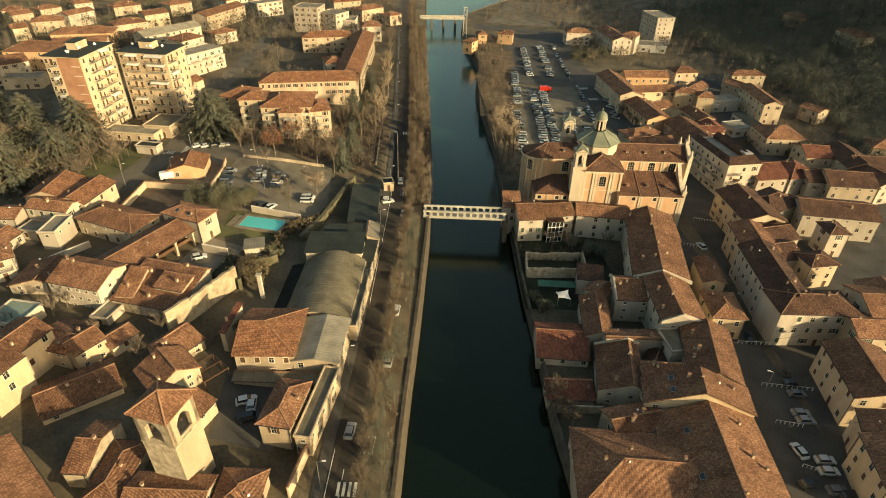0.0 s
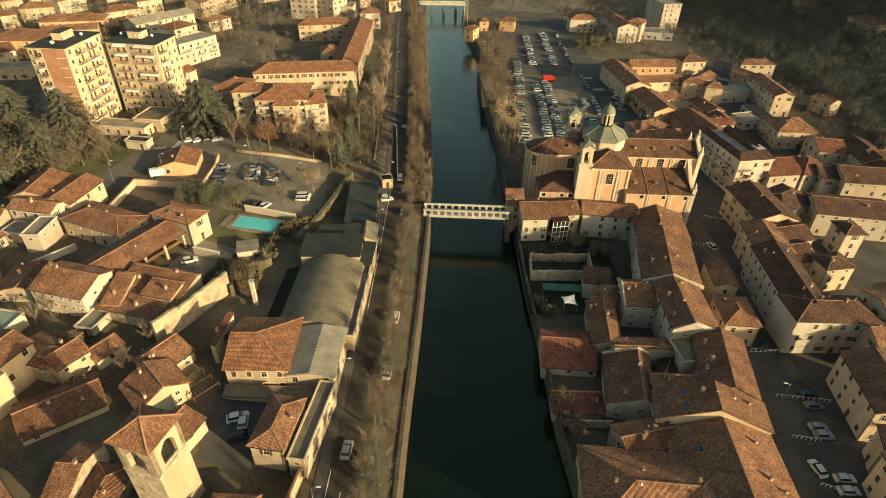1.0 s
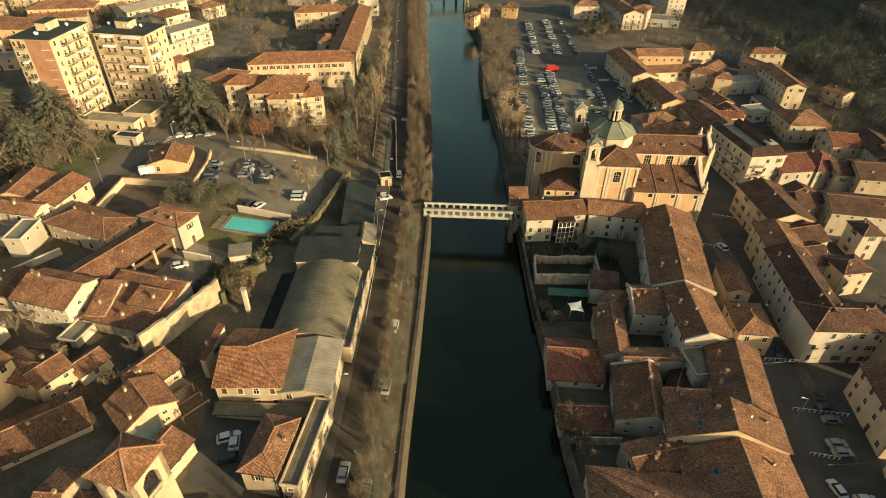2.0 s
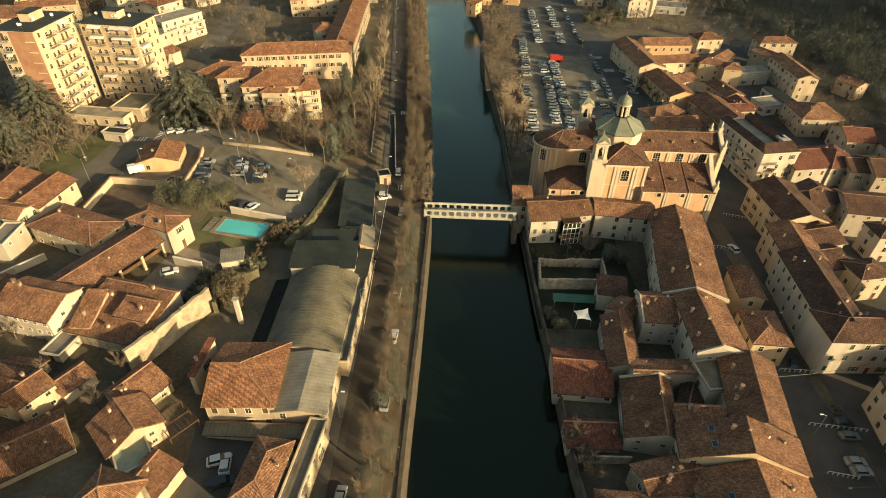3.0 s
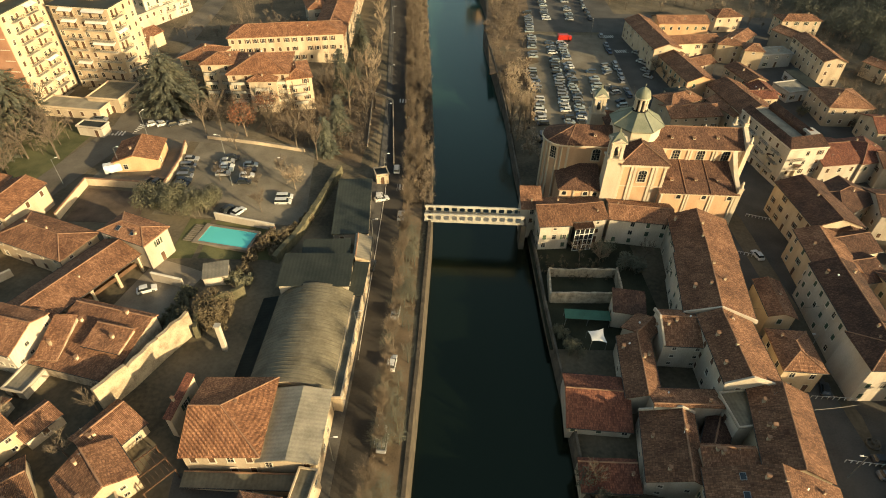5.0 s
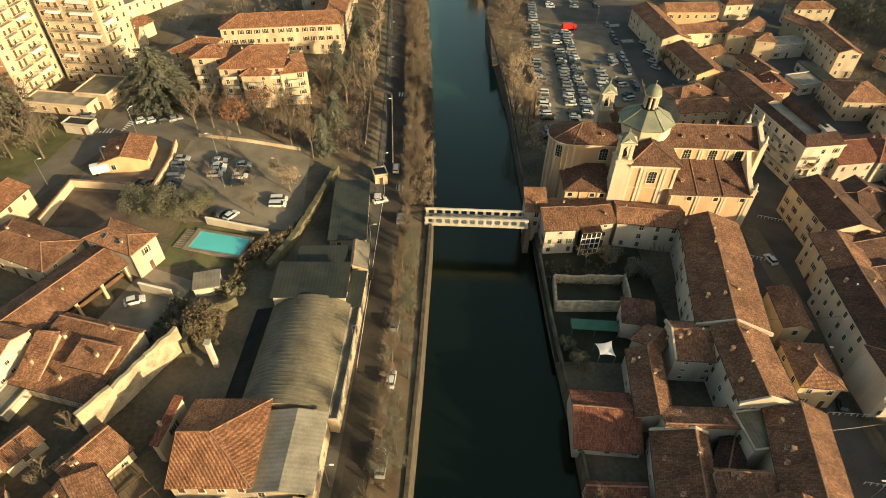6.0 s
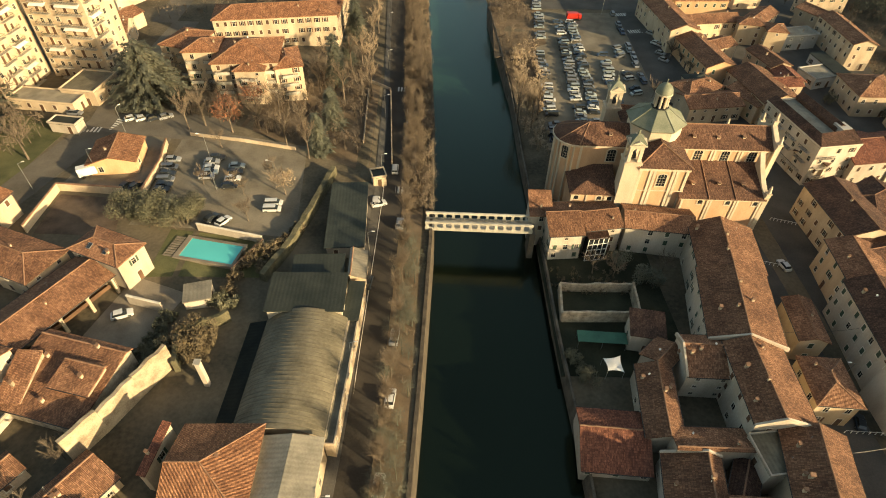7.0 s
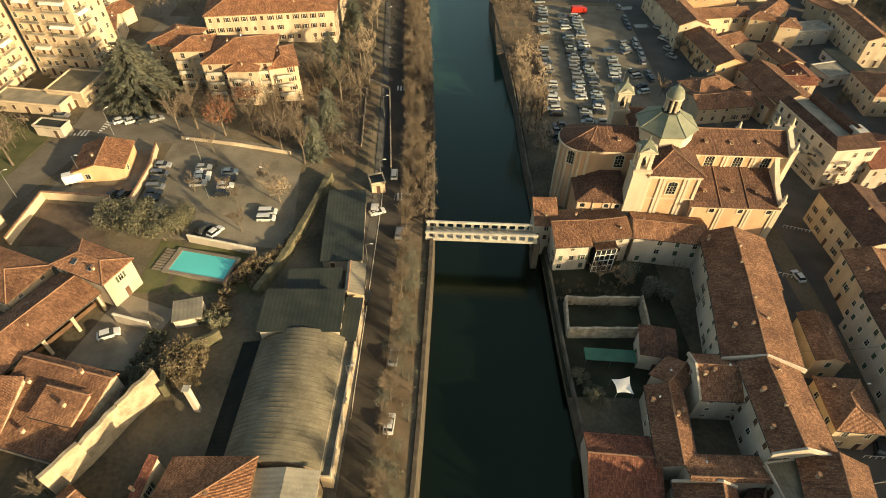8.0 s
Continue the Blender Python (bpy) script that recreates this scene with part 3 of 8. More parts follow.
def house(x, y, w, d, turn, base, eave, roof="gable", wall="c", tile="t", storeys=2, slope=0.36, sides="FRL", chimneys=1, balconies="", label="", name="house", category="house", skylights=0, dishes=1, gap=3.5, doors=1, porch=0.0):
    """A house over the eave rectangle w x d, turned about z, with walls set in under the eaves."""
    seed_count[0] += 1
    rnd = random.Random(seed_count[0])
    what = label or f"{NUMBER.get(storeys, 'low')} {COLOUR[wall]} {name.replace('_', ' ')} under a {SHAPE[roof]} {COVER[tile]} roof"
    root = thing(name, what, category, pose(x, y, base, 0, 0, turn))
    H = eave - base
    inset = 0.18 if roof == "flat" else 0.45 if min(w, d) > 5 else 0.2
    W, D = w / 2 - inset, d / 2 - inset
    foot = -1.6
    rbm, ridges, rise = roof_mesh(roof, w, d, slope)
    # walls
    bm = bmesh.new()
    if roof in ("gable", "gablev", "shed", "vault", "hipr"):
        if roof == "gable":
            prof = [(-D + porch, foot), (D, foot), (D, H + (0.45 * slope) - 0.24), (0, H + rise - 0.26), (-D + porch, H + (0.45 + porch) * slope - 0.24)]
            ring = [[bm.verts.new((sx, p, z)) for p, z in prof] for sx in (-W, W)]
        elif roof == "hipr":
            prof = [(-D, foot), (D, foot), (D, H - 0.1), (-D, H - 0.1)]
            ring = [[bm.verts.new((sx, p, z)) for p, z in prof] for sx in (-W, W)]
            tip = bm.verts.new((-W, 0, H + rise - 0.26))
            bm.faces.new((ring[0][2], ring[0][3], tip))
        elif roof == "shed":
            prof = [(-D, foot), (D, foot), (D, H + rise - 0.3), (-D, H - 0.12)]
            ring = [[bm.verts.new((sx, p, z)) for p, z in prof] for sx in (-W, W)]
        elif roof == "gablev":
            prof = [(W, foot), (-W, foot), (-W, H + (0.45 * slope) - 0.24), (0, H + rise - 0.26), (W, H + (0.45 * slope) - 0.24)]
            ring = [[bm.verts.new((p, sy, z)) for p, z in prof] for sy in (-D, D)]
        else:
            n = 18
            prof = [(W, foot), (-W, foot)] + [(-W + 2 * W * i / n, H - 0.26 + rise * max(0, 1 - ((2 * i / n) - 1) ** 2) ** 0.5) for i in range(n + 1)]
            ring = [[bm.verts.new((p, sy, z)) for p, z in prof] for sy in (-D, D)]
        k = len(prof)
        for i in range(k):
            bm.faces.new((ring[0][i], ring[0][(i + 1) % k], ring[1][(i + 1) % k], ring[1][i]))
        bm.faces.new(ring[0][::-1]), bm.faces.new(ring[1])
        bmesh.ops.recalc_face_normals(bm, faces=bm.faces)
    else:
        box(bm, -W, -D, foot, W, D, H - (0.02 if roof == "flat" else 0.2))
    part("wall", bm, WALL[wall], root)
    # roof
    ro = part("roof", rbm, TILE[tile], root)
    ro.location.z = H + 0.04
    if roof == "flat":
        bm = bmesh.new()
        a, b2 = w / 2 + 0.02, d / 2 + 0.02
        for x0, y0, x1, y1 in ((-a, -b2, a, -b2 + 0.28), (-a, b2 - 0.28, a, b2), (-a, -b2 + 0.28, -a + 0.28, b2 - 0.28), (a - 0.28, -b2 + 0.28, a, b2 - 0.28)):
            box(bm, x0, y0, H - 0.1, x1, y1, H + 0.42)
        part("parapet", bm, WALL[wall], root)
    elif ridges and tile in "trko":
        for p, q in ridges:
            bm = bmesh.new()
            p, q = Vector(p) + Vector((0, 0, H + 0.05)), Vector(q) + Vector((0, 0, H + 0.05))
            tube(bm, p, q, 0.13, 0.12, 6)
            part("ridge_cap", bm, RIDGE, root)
    if porch:
        for i in range(int(w / 5.2) + 1):
            px = -W + 0.3 + (2 * W - 0.6) * i / int(w / 5.2)
            bm = bmesh.new()
            box(bm, px - 0.3, -D, foot, px + 0.3, -D + 0.6, H - 0.35)
            box(bm, px - 0.38, -D - 0.08, H - 0.75, px + 0.38, -D + 0.68, H - 0.45)
            part("pillar", bm, WALL[wall], root)
        bm = bmesh.new()
        box(bm, -W, -D + 0.1, H - 0.45, W, -D + 0.45, H - 0.1)
        part("beam", bm, SHUTTER_B, root)
        bm = bmesh.new()
        box(bm, -W * 0.3, -D + 0.3, H * 0.45, W * 0.9, -D + porch, H * 0.45 + 0.15)
        box(bm, -W * 0.3, -D + 0.3, H * 0.45 + 0.15, W * 0.9, -D + 0.4, H * 0.45 + 0.9)
        part("gallery", bm, SHUTTER_B, root, "brown timber gallery under the eaves")
    # gutters along the eaves
    if roof in ("gable", "hip") and y < 190:
        for s in (-1, 1):
            bm = bmesh.new()
            tube(bm, (-w / 2, s * (d / 2 + 0.06), H - 0.02), (w / 2, s * (d / 2 + 0.06), H - 0.02), 0.09, 0.09, 6)
            tube(bm, (w / 2 - 0.6, s * (D + 0.07), foot), (w / 2 - 0.6, s * (D + 0.07), H - 0.1), 0.06, 0.06, 5)
            part("gutter", bm, DARKMETAL, root)
    # windows
    floor_h = H / storeys
    style = rnd.choice([(0, 1, 2), (1, 1, 2), (3, 3, 2), (4, 3, 2), (0, 0, 1)])
    for side, (length, ang, off) in {"F": (2 * W, 0, D), "R": (2 * D, 90, W), "B": (2 * W, 180, D), "L": (2 * D, 270, W)}.items():
        if side not in sides:
            continue
        n = int((length - 0.8) / gap)
        if n < 1 and length > 2.4:
            n = 1
        for s in range(storeys):
            for i in range(n):
                if rnd.random() < (0.3 if s == 0 else 0.1):
                    continue
                u = (i + 0.5) / n * length - length / 2
                u += rnd.uniform(-0.12, 0.12)
                me = WINDOWS[rnd.choice(style)]
                z = s * floor_h + min(1.0, floor_h * 0.3)
                small = storeys > 1 and s == storeys - 1 and floor_h < 2.7
                if small or floor_h < 2.4:
                    me, z = WINDOWS[5], s * floor_h + floor_h * 0.45
                door = s == 0 and doors and i == n // 2 and side in "FR"
                if door:
                    me, z = DOOR, 0.0
                sub("door" if door else "window", me, root, pose(0, 0, 0, 0, 0, ang) @ pose(u, -off, z))
    # balconies
    for side in balconies:
        length, ang, off = {"F": (2 * W, 0, D), "R": (2 * D, 90, W), "B": (2 * W, 180, D), "L": (2 * D, 270, W)}[side]
        n = max(1, int(length / (5.0 if storeys > 3 else 6.5)))
        for s in range(1, storeys):
            for i in range(n):
                u = (i + 0.5) / n * length - length / 2
                bm = bmesh.new()
                bw = min(4.4, length / n - 1.4) / 2
                box(bm, -bw, -1.35, -0.16, bw, 0.1, 0.0, 0)
                for x0, y0, x1, y1 in ((-bw, -1.35, bw, -1.29), (-bw, -1.29, -bw + 0.06, 0), (bw - 0.06, -1.29, bw, 0)):
                    box(bm, x0, y0, 0.86, x1, y1, 0.92, 1)
                    k = max(2, int(max(x1 - x0, y1 - y0) / 0.28))
                    for q in range(k + 1):
                        px, py = x0 + (x1 - x0) * q / k, y0 + (y1 - y0) * q / k
                        box(bm, px - 0.015, py - 0.0, 0, px + 0.015, py + 0.03, 0.88, 1)
                if storeys > 3:
                    box(bm, -bw + 0.07, -1.34, 0.0, bw - 0.07, -1.30, 0.8, 0)
                ob = part("balcony", bm, [CONCRETE, DARKMETAL], root)
                ob.matrix_local = pose(0, 0, 0, 0, 0, ang) @ pose(u, -off, s * floor_h)
    # on the roof
    def on_roof(px, py):
        if roof == "gable":
            return rise * (1 - abs(py) / (d / 2))
        if roof == "gablev":
            return rise * (1 - abs(px) / (w / 2))
        if roof == "hip":
            return slope * min(w / 2 - abs(px), d / 2 - abs(py))
        return rise * 0.5
    for _ in range(chimneys):
        px, py = rnd.uniform(-0.36, 0.36) * w, rnd.uniform(-0.3, 0.3) * d
        sub("chimney", CHIMNEY, root, pose(px, py, H + on_roof(px, py) + 0.0, 0, 0, rnd.choice((0, 90))) @ Matrix.Scale(rnd.uniform(0.5, 0.72), 4))
    for _ in range(dishes if storeys > 1 and rnd.random() < 0.45 else 0):
        px, py = rnd.uniform(-0.38, 0.38) * w, rnd.uniform(-0.36, 0.1) * d
        sub("satellite_dish" if rnd.random() < 0.6 else "aerial", DISH if rnd.random() < 0.6 else AERIAL, root, pose(px, py, H + on_roof(px, py) + 0.2, 0, 0, rnd.uniform(-30, 60)) @ Matrix.Scale(0.45, 4))
    for k in range(skylights):
        px, py = (k - (skylights - 1) / 2) * 4.2, -0.24 * d
        tilt = math.degrees(math.atan(slope))
        sub("skylight", SKYLIGHT, root, pose(px, py, H + on_roof(px, py) + 0.1, tilt, 0, 0))
    return root


# ---- the houses, bank by bank ----
house(-70.7, 51.5, 18.4, 13.0, 141.4, 3.26, 9.14, "gable", "c", "t", 2)
house(-60.5, 61.8, 4.4, 11.0, -1.9, 3.01, 6.97, "gable", "s", "t", 1)
house(-55.0, 58.2, 6.3, 12.0, -0.5, 2.57, 5.6, "hip", "s", "t", 1)
house(-44.8, 54.3, 13.5, 8.0, -1.3, 1.69, 5.2, "gable", "s", "t", 2)
house(-34.0, 56.0, 8.0, 8.4, -0.5, 0.77, 4.2, "hip", "c", "t", 2)
house(-74.4, 106.1, 4.4, 9.0, -1.1, 3.35, 7.35, "shed", "s", "t", 1)
house(-77.4, 99.4, 4.4, 6.6, -12.0, 3.38, 5.3, "flat", "w", "m", 1, chimneys=0, dishes=0)
house(-26.4, 155.2, 9.0, 23.2, 4.0, 0.22, 3.8, "shed", "w", "d", 1, slope=0.02, chimneys=0, dishes=0)
house(-21.1, 173.8, 3.8, 4.0, 17.5, -1.02, 1.98, "flat", "c", "d", 1, chimneys=0, dishes=0)
house(-30.3, 72.6, 6.7, 11.6, -7.6, 0.46, 6.72, "hip", "c", "t", 2)
house(-47.1, 94.0, 1.5, 8.0, -12.8, 1.9, 7.47, "shed", "c", "r", 2)
house(-72.1, 135.8, 13.3, 7.8, -22.1, 3.29, 10.32, "hip", "w", "t", 2, skylights=2)
house(-79.2, 121.4, 24.7, 11.5, 63.9, 3.46, 7.94, "gable", "c", "t", 2, sides="R", porch=3.6)
house(-106.5, 146.3, 14.5, 10.0, 81.4, 4.12, 10.2, "gable", "c", "o", 2)
house(-116.4, 148.4, 13.7, 12.0, 92.6, 4.22, 10.2, "gable", "c", "o", 2)
house(-121.4, 135.0, 7.0, 8.0, 0.0, 4.22, 9.2, "gable", "w", "t", 2)
house(-111.3, 114.6, 6.2, 11.0, 39.4, 4.2, 10.15, "hip", "w", "t", 2, balconies="F")
house(-52.9, 128.8, 5.5, 5.0, 15.0, 2.39, 4.93, "shed", "w", "m", 1, slope=0.05, chimneys=0)
house(-87.9, 173.9, 12.2, 11.8, 10.4, 3.67, 7.14, "gablev", "o", "o", 1, slope=0.3, label="low pink plastered house under a gabled orange tile roof")
house(-118.9, 200.1, 20.5, 7.2, -6.7, 4.19, 7.41, "flat", "c", "m", 1, chimneys=0, dishes=0)
house(-109.8, 207.1, 10.8, 12.3, -6.7, 4.11, 8.61, "flat", "c", "v", 1, chimneys=0, dishes=0)
house(-107.6, 187.6, 8.2, 4.0, -8.0, 4.14, 7.13, "flat", "w", "d", 1, chimneys=0, dishes=0)
house(-114.6, 244.1, 4.7, 13.2, 13.6, 3.86, 9.91, "gable", "c", "t", 2)
house(-84.8, 224.7, 11.4, 14.0, -14.5, 3.31, 14.63, "hip", "c", "o", 4, balconies="F")
house(-77.5, 218.1, 11.1, 10.8, 6.0, 3.19, 15.63, "hip", "c", "o", 4, balconies="F")
house(-63.8, 217.1, 19.8, 18.0, 6.2, 2.84, 14.71, "hip", "c", "o", 4, balconies="F")
house(-61.3, 210.0, 9.4, 9.0, 4.2, 2.86, 13.58, "hip", "c", "o", 4, balconies="F")
house(-52.5, 216.2, 9.0, 14.0, 18.6, 2.11, 13.0, "hip", "c", "o", 4, balconies="F")
house(-64.2, 253.9, 42.7, 14.0, 10.3, 2.43, 12.46, "hip", "c", "o", 3, gap=2.6)
house(-49.9, 297.9, 92.9, 13.0, 91.7, 1.13, 11.24, "gable", "c", "o", 3, gap=2.6)
house(-60.1, 288.7, 8.6, 12.0, 19.1, 2.0, 10.78, "hip", "w", "o", 2)
house(-72.2, 339.2, 29.0, 12.0, 15.0, 2.39, 11.25, "hip", "c", "o", 3)
house(-91.5, 385.7, 16.3, 14.0, -8.7, 3.01, 18.04, "flat", "w", "m", 5)
house(-76.1, 385.2, 14.4, 14.0, -28.4, 2.51, 14.62, "flat", "w", "m", 4, balconies="F")
house(-68.3, 388.7, 12.3, 14.0, -0.3, 2.26, 10.27, "flat", "w", "m", 3)
house(-86.4, 386.6, 31.9, 8.0, -15.3, 2.85, 6.88, "flat", "w", "m", 1)
house(-51.1, 374.1, 12.6, 12.0, 14.2, 1.24, 10.11, "hip", "w", "t", 3)
house(-158.0, 327.1, 35.1, 12.0, 55.9, 3.67, 14.66, "gable", "w", "m", 4)
house(-129.4, 287.3, 29.7, 13.0, 65.1, 3.63, 9.65, "flat", "w", "m", 2)
house(-128.0, 290.6, 21.6, 12.0, 58.5, 3.62, 13.62, "flat", "w", "m", 3, balconies="F")
house(-138.1, 303.0, 14.4, 12.0, 62.1, 3.64, 16.63, "hip", "w", "t", 4, balconies="F")
house(-153.0, 393.7, 41.8, 12.0, 73.9, 3.66, 12.65, "gable", "c", "t", 3)
house(-195.5, 357.4, 19.7, 12.0, 44.9, 3.72, 11.71, "hip", "c", "t", 3)
house(-240.3, 381.0, 19.8, 10.0, 69.2, 3.78, 11.77, "gable", "w", "t", 3)
house(-245.1, 358.6, 17.4, 12.0, 27.6, 3.79, 11.78, "hip", "c", "t", 3)
house(-210.8, 336.4, 32.7, 14.0, 15.7, 3.74, 10.74, "hip", "o", "t", 2)
house(-210.6, 291.7, 23.7, 18.0, 5.6, 3.74, 12.74, "hip", "o", "t", 3)
house(-210.1, 264.7, 20.3, 14.0, 46.3, 3.87, 12.91, "gable", "w", "t", 3)
house(-199.0, 312.0, 26.4, 10.0, 21.8, 3.72, 11.72, "gable", "c", "t", 3)
house(-284.7, 385.7, 10.6, 12.0, 26.9, 3.84, 11.84, "hip", "c", "t", 3)
house(-266.0, 392.9, 14.3, 10.0, 58.5, 3.82, 11.81, "hip", "c", "t", 3)
house(-191.9, 419.4, 17.0, 12.0, 53.5, 3.71, 11.71, "hip", "c", "t", 3)
house(-131.6, 426.5, 20.0, 12.0, 46.2, 3.63, 12.62, "flat", "w", "m", 3)
house(-60.1, 429.6, 20.9, 12.0, 47.8, 2.0, 9.56, "hip", "c", "t", 3)
house(-272.5, 374.2, 13.2, 10.0, 58.0, 3.82, 11.82, "gable", "c", "t", 3)
house(-254.6, 412.6, 12.5, 10.0, 47.7, 3.8, 11.79, "hip", "w", "t", 3)
house(-222.7, 407.7, 18.4, 12.0, 47.0, 3.76, 11.75, "hip", "c", "t", 3)
house(-192.6, 385.2, 16.2, 11.0, 47.2, 3.71, 11.71, "gable", "c", "t", 3)
house(-157.7, 435.3, 18.6, 12.0, 52.3, 3.67, 12.66, "hip", "w", "t", 3)
house(-78.6, 444.8, 21.5, 12.0, 28.6, 2.6, 11.5, "hip", "c", "o", 3)
house(-120.0, 255.7, 11.4, 9.0, 68.8, 3.79, 8.79, "gable", "c", "o", 2)
house(-195.9, 257.4, 16.2, 9.0, 11.3, 3.91, 8.94, "flat", "c", "m", 2)
house(-252.9, 342.7, 9.0, 10.0, 45.8, 3.8, 10.79, "gable", "c", "t", 2)
house(-181.8, 339.0, 9.3, 9.0, 42.9, 3.7, 10.69, "hip", "c", "t", 2)
house(-136.2, 348.0, 15.4, 9.0, 53.7, 3.64, 9.63, "hip", "w", "t", 2)
house(-42.5, 421.9, 11.5, 10.0, 46.0, 0.5, 7.19, "hip", "c", "t", 2)
house(109.3, 112.9, 13.7, 14.0, -2.5, -7.52, 2.42, "gable", "c", "t", 3)
house(25.3, 158.9, 8.8, 13.0, 5.4, -7.5, 0.5, "gable", "w", "t", 3, sides="FL", gap=2.0, doors=0)
house(20.3, 163.0, 5.9, 8.0, -0.0, -7.5, 0.97, "shed", "w", "t", 3)
house(34.4, 160.3, 9.9, 10.5, 10.5, -7.5, 0.5, "gable", "w", "t", 3, sides="F")
house(49.0, 159.6, 17.0, 9.5, -6.7, -7.59, 0.56, "gable", "w", "t", 3, sides="F")
house(70.8, 115.0, 8.8, 11.3, -3.9, -8.09, -1.28, "hip", "y", "t", 2)
house(72.9, 130.1, 12.0, 6.5, 84.6, -8.14, -1.21, "gable", "y", "t", 2)
house(98.1, 163.9, 20.9, 14.0, -87.2, -7.82, 1.59, "gable", "c", "k", 3)
house(91.5, 145.2, 15.0, 11.0, -95.2, -7.99, 0.86, "gable", "y", "t", 3)
house(108.0, 169.5, 18.2, 13.0, 30.9, -7.55, 0.45, "hip", "c", "k", 3)
house(101.4, 157.1, 10.4, 9.0, 2.9, -7.73, -0.12, "gablev", "y", "k", 3)
house(99.4, 150.2, 12.5, 11.0, 14.5, -7.78, -0.35, "gable", "c", "k", 2)
house(97.2, 141.3, 9.4, 12.0, 12.5, -7.84, -0.81, "gable", "c", "k", 2)
house(105.1, 135.2, 7.7, 9.3, -79.9, -7.63, 0.25, "hip", "c", "k", 3)
house(99.5, 156.6, 10.1, 9.0, 6.0, -7.78, 0.23, "gable", "c", "k", 3)
house(126.5, 164.8, 24.1, 14.0, -9.0, -7.36, 0.63, "gable", "w", "k", 3)
house(118.6, 151.2, 6.9, 8.0, 1.9, -7.43, 1.08, "hip", "w", "k", 3)
house(113.0, 116.8, 12.0, 12.0, -99.7, -7.47, 1.42, "gable", "c", "t", 3)
house(91.9, 90.2, 17.5, 13.0, -97.8, -7.98, 0.84, "gable", "c", "t", 3)
house(88.5, 75.9, 6.3, 12.0, -110.1, -8.07, -0.22, "gable", "c", "t", 3)
house(85.1, 65.7, 13.0, 14.0, -100.9, -8.16, 1.34, "gable", "y", "t", 3)
house(101.2, 105.3, 10.1, 10.0, -2.8, -7.74, 1.26, "gable", "c", "t", 3)
house(103.1, 199.3, 26.0, 13.0, -80.0, -7.5, 5.03, "flat", "w", "m", 4, chimneys=0, label="white four-storey hotel with balconies and an attic terrace", name="hotel", category="hotel", dishes=0)
house(139.0, 230.0, 16.3, 16.4, -0.9, -5.87, 1.31, "hip", "c", "t", 2)
house(147.3, 266.7, 27.9, 9.4, -90.4, -4.39, 5.18, "gable", "c", "t", 3)
house(156.5, 304.9, 18.9, 9.0, 3.3, -3.84, 4.66, "hip", "c", "t", 3)
house(102.3, 301.8, 23.7, 11.0, 3.8, -3.9, 3.64, "gable", "o", "t", 2)
house(99.6, 280.0, 23.8, 10.0, 10.1, -3.86, 2.91, "gable", "y", "t", 2)
house(114.8, 275.8, 10.7, 8.0, -9.5, -4.15, 3.69, "hip", "y", "t", 3)
house(122.5, 270.8, 8.2, 9.0, -9.0, -4.33, 3.49, "hip", "y", "t", 3)
house(83.7, 281.7, 35.6, 12.0, -83.6, -3.65, 4.42, "gable", "c", "t", 3)
house(89.9, 253.2, 27.6, 12.0, -81.0, -5.09, 1.88, "gable", "o", "t", 2)
house(111.8, 248.9, 15.4, 8.9, -76.2, -5.27, 1.68, "gable", "c", "t", 2)
house(102.3, 229.0, 23.4, 14.0, -79.6, -6.18, 1.19, "gable", "c", "t", 2)
house(83.2, 223.0, 19.4, 11.0, 8.7, -6.71, -1.41, "gable", "c", "t", 2)
house(82.7, 234.8, 9.1, 8.0, 12.6, -6.08, -0.28, "hip", "c", "d", 2)
house(132.7, 273.0, 14.5, 8.0, 11.4, -4.2, 1.15, "flat", "g", "m", 2)
house(130.4, 245.0, 13.0, 9.0, 16.5, -5.33, -1.49, "flat", "g", "m", 1, chimneys=0)
house(135.8, 250.9, 17.7, 5.0, -84.6, -5.06, -1.08, "shed", "g", "d", 1, slope=0.2, chimneys=0)
house(171.0, 260.9, 10.5, 8.0, -63.6, -4.59, 1.41, "gable", "c", "t", 2)
house(155.3, 205.3, 21.4, 13.0, -92.5, -6.71, 1.25, "gable", "c", "k", 3)
house(116.2, 194.2, 13.5, 16.0, 9.9, -7.45, 0.07, "gable", "w", "r", 2)
house(128.4, 195.5, 13.9, 15.0, 13.5, -7.32, 0.17, "hip", "w", "r", 2, chimneys=3)
house(143.2, 187.4, 16.9, 15.0, -5.2, -7.21, 0.78, "gable", "c", "k", 3)
house(159.5, 201.1, 14.1, 15.0, -3.7, -6.84, 0.92, "gable", "c", "k", 3)
house(108.1, 195.3, 20.6, 10.0, 39.4, -7.54, -0.49, "gable", "c", "k", 2)
house(126.7, 314.0, 13.8, 11.0, 9.9, -3.94, 3.06, "hip", "c", "t", 2)
house(123.1, 286.3, 18.8, 9.0, 47.2, -3.95, 1.98, "gable", "c", "t", 2)
house(146.7, 290.0, 12.1, 9.0, -64.2, -3.87, 3.11, "gable", "c", "t", 2)
house(97.5, 261.2, 12.8, 9.0, 26.8, -4.72, 1.08, "gable", "c", "t", 2)
house(113.7, 237.7, 11.8, 9.0, -85.8, -5.72, 0.74, "gable", "c", "r", 2)
house(81.2, 231.1, 16.1, 10.0, 26.3, -6.29, -0.47, "hip", "c", "t", 2)
house(97.6, 225.1, 14.7, 9.0, -68.0, -6.42, -0.54, "gable", "c", "t", 2)
house(109.9, 232.4, 12.1, 8.0, 5.9, -5.96, 0.87, "gable", "c", "r", 2)
house(144.6, 211.8, 10.7, 14.0, -5.9, -6.55, 0.68, "gable", "c", "r", 2)
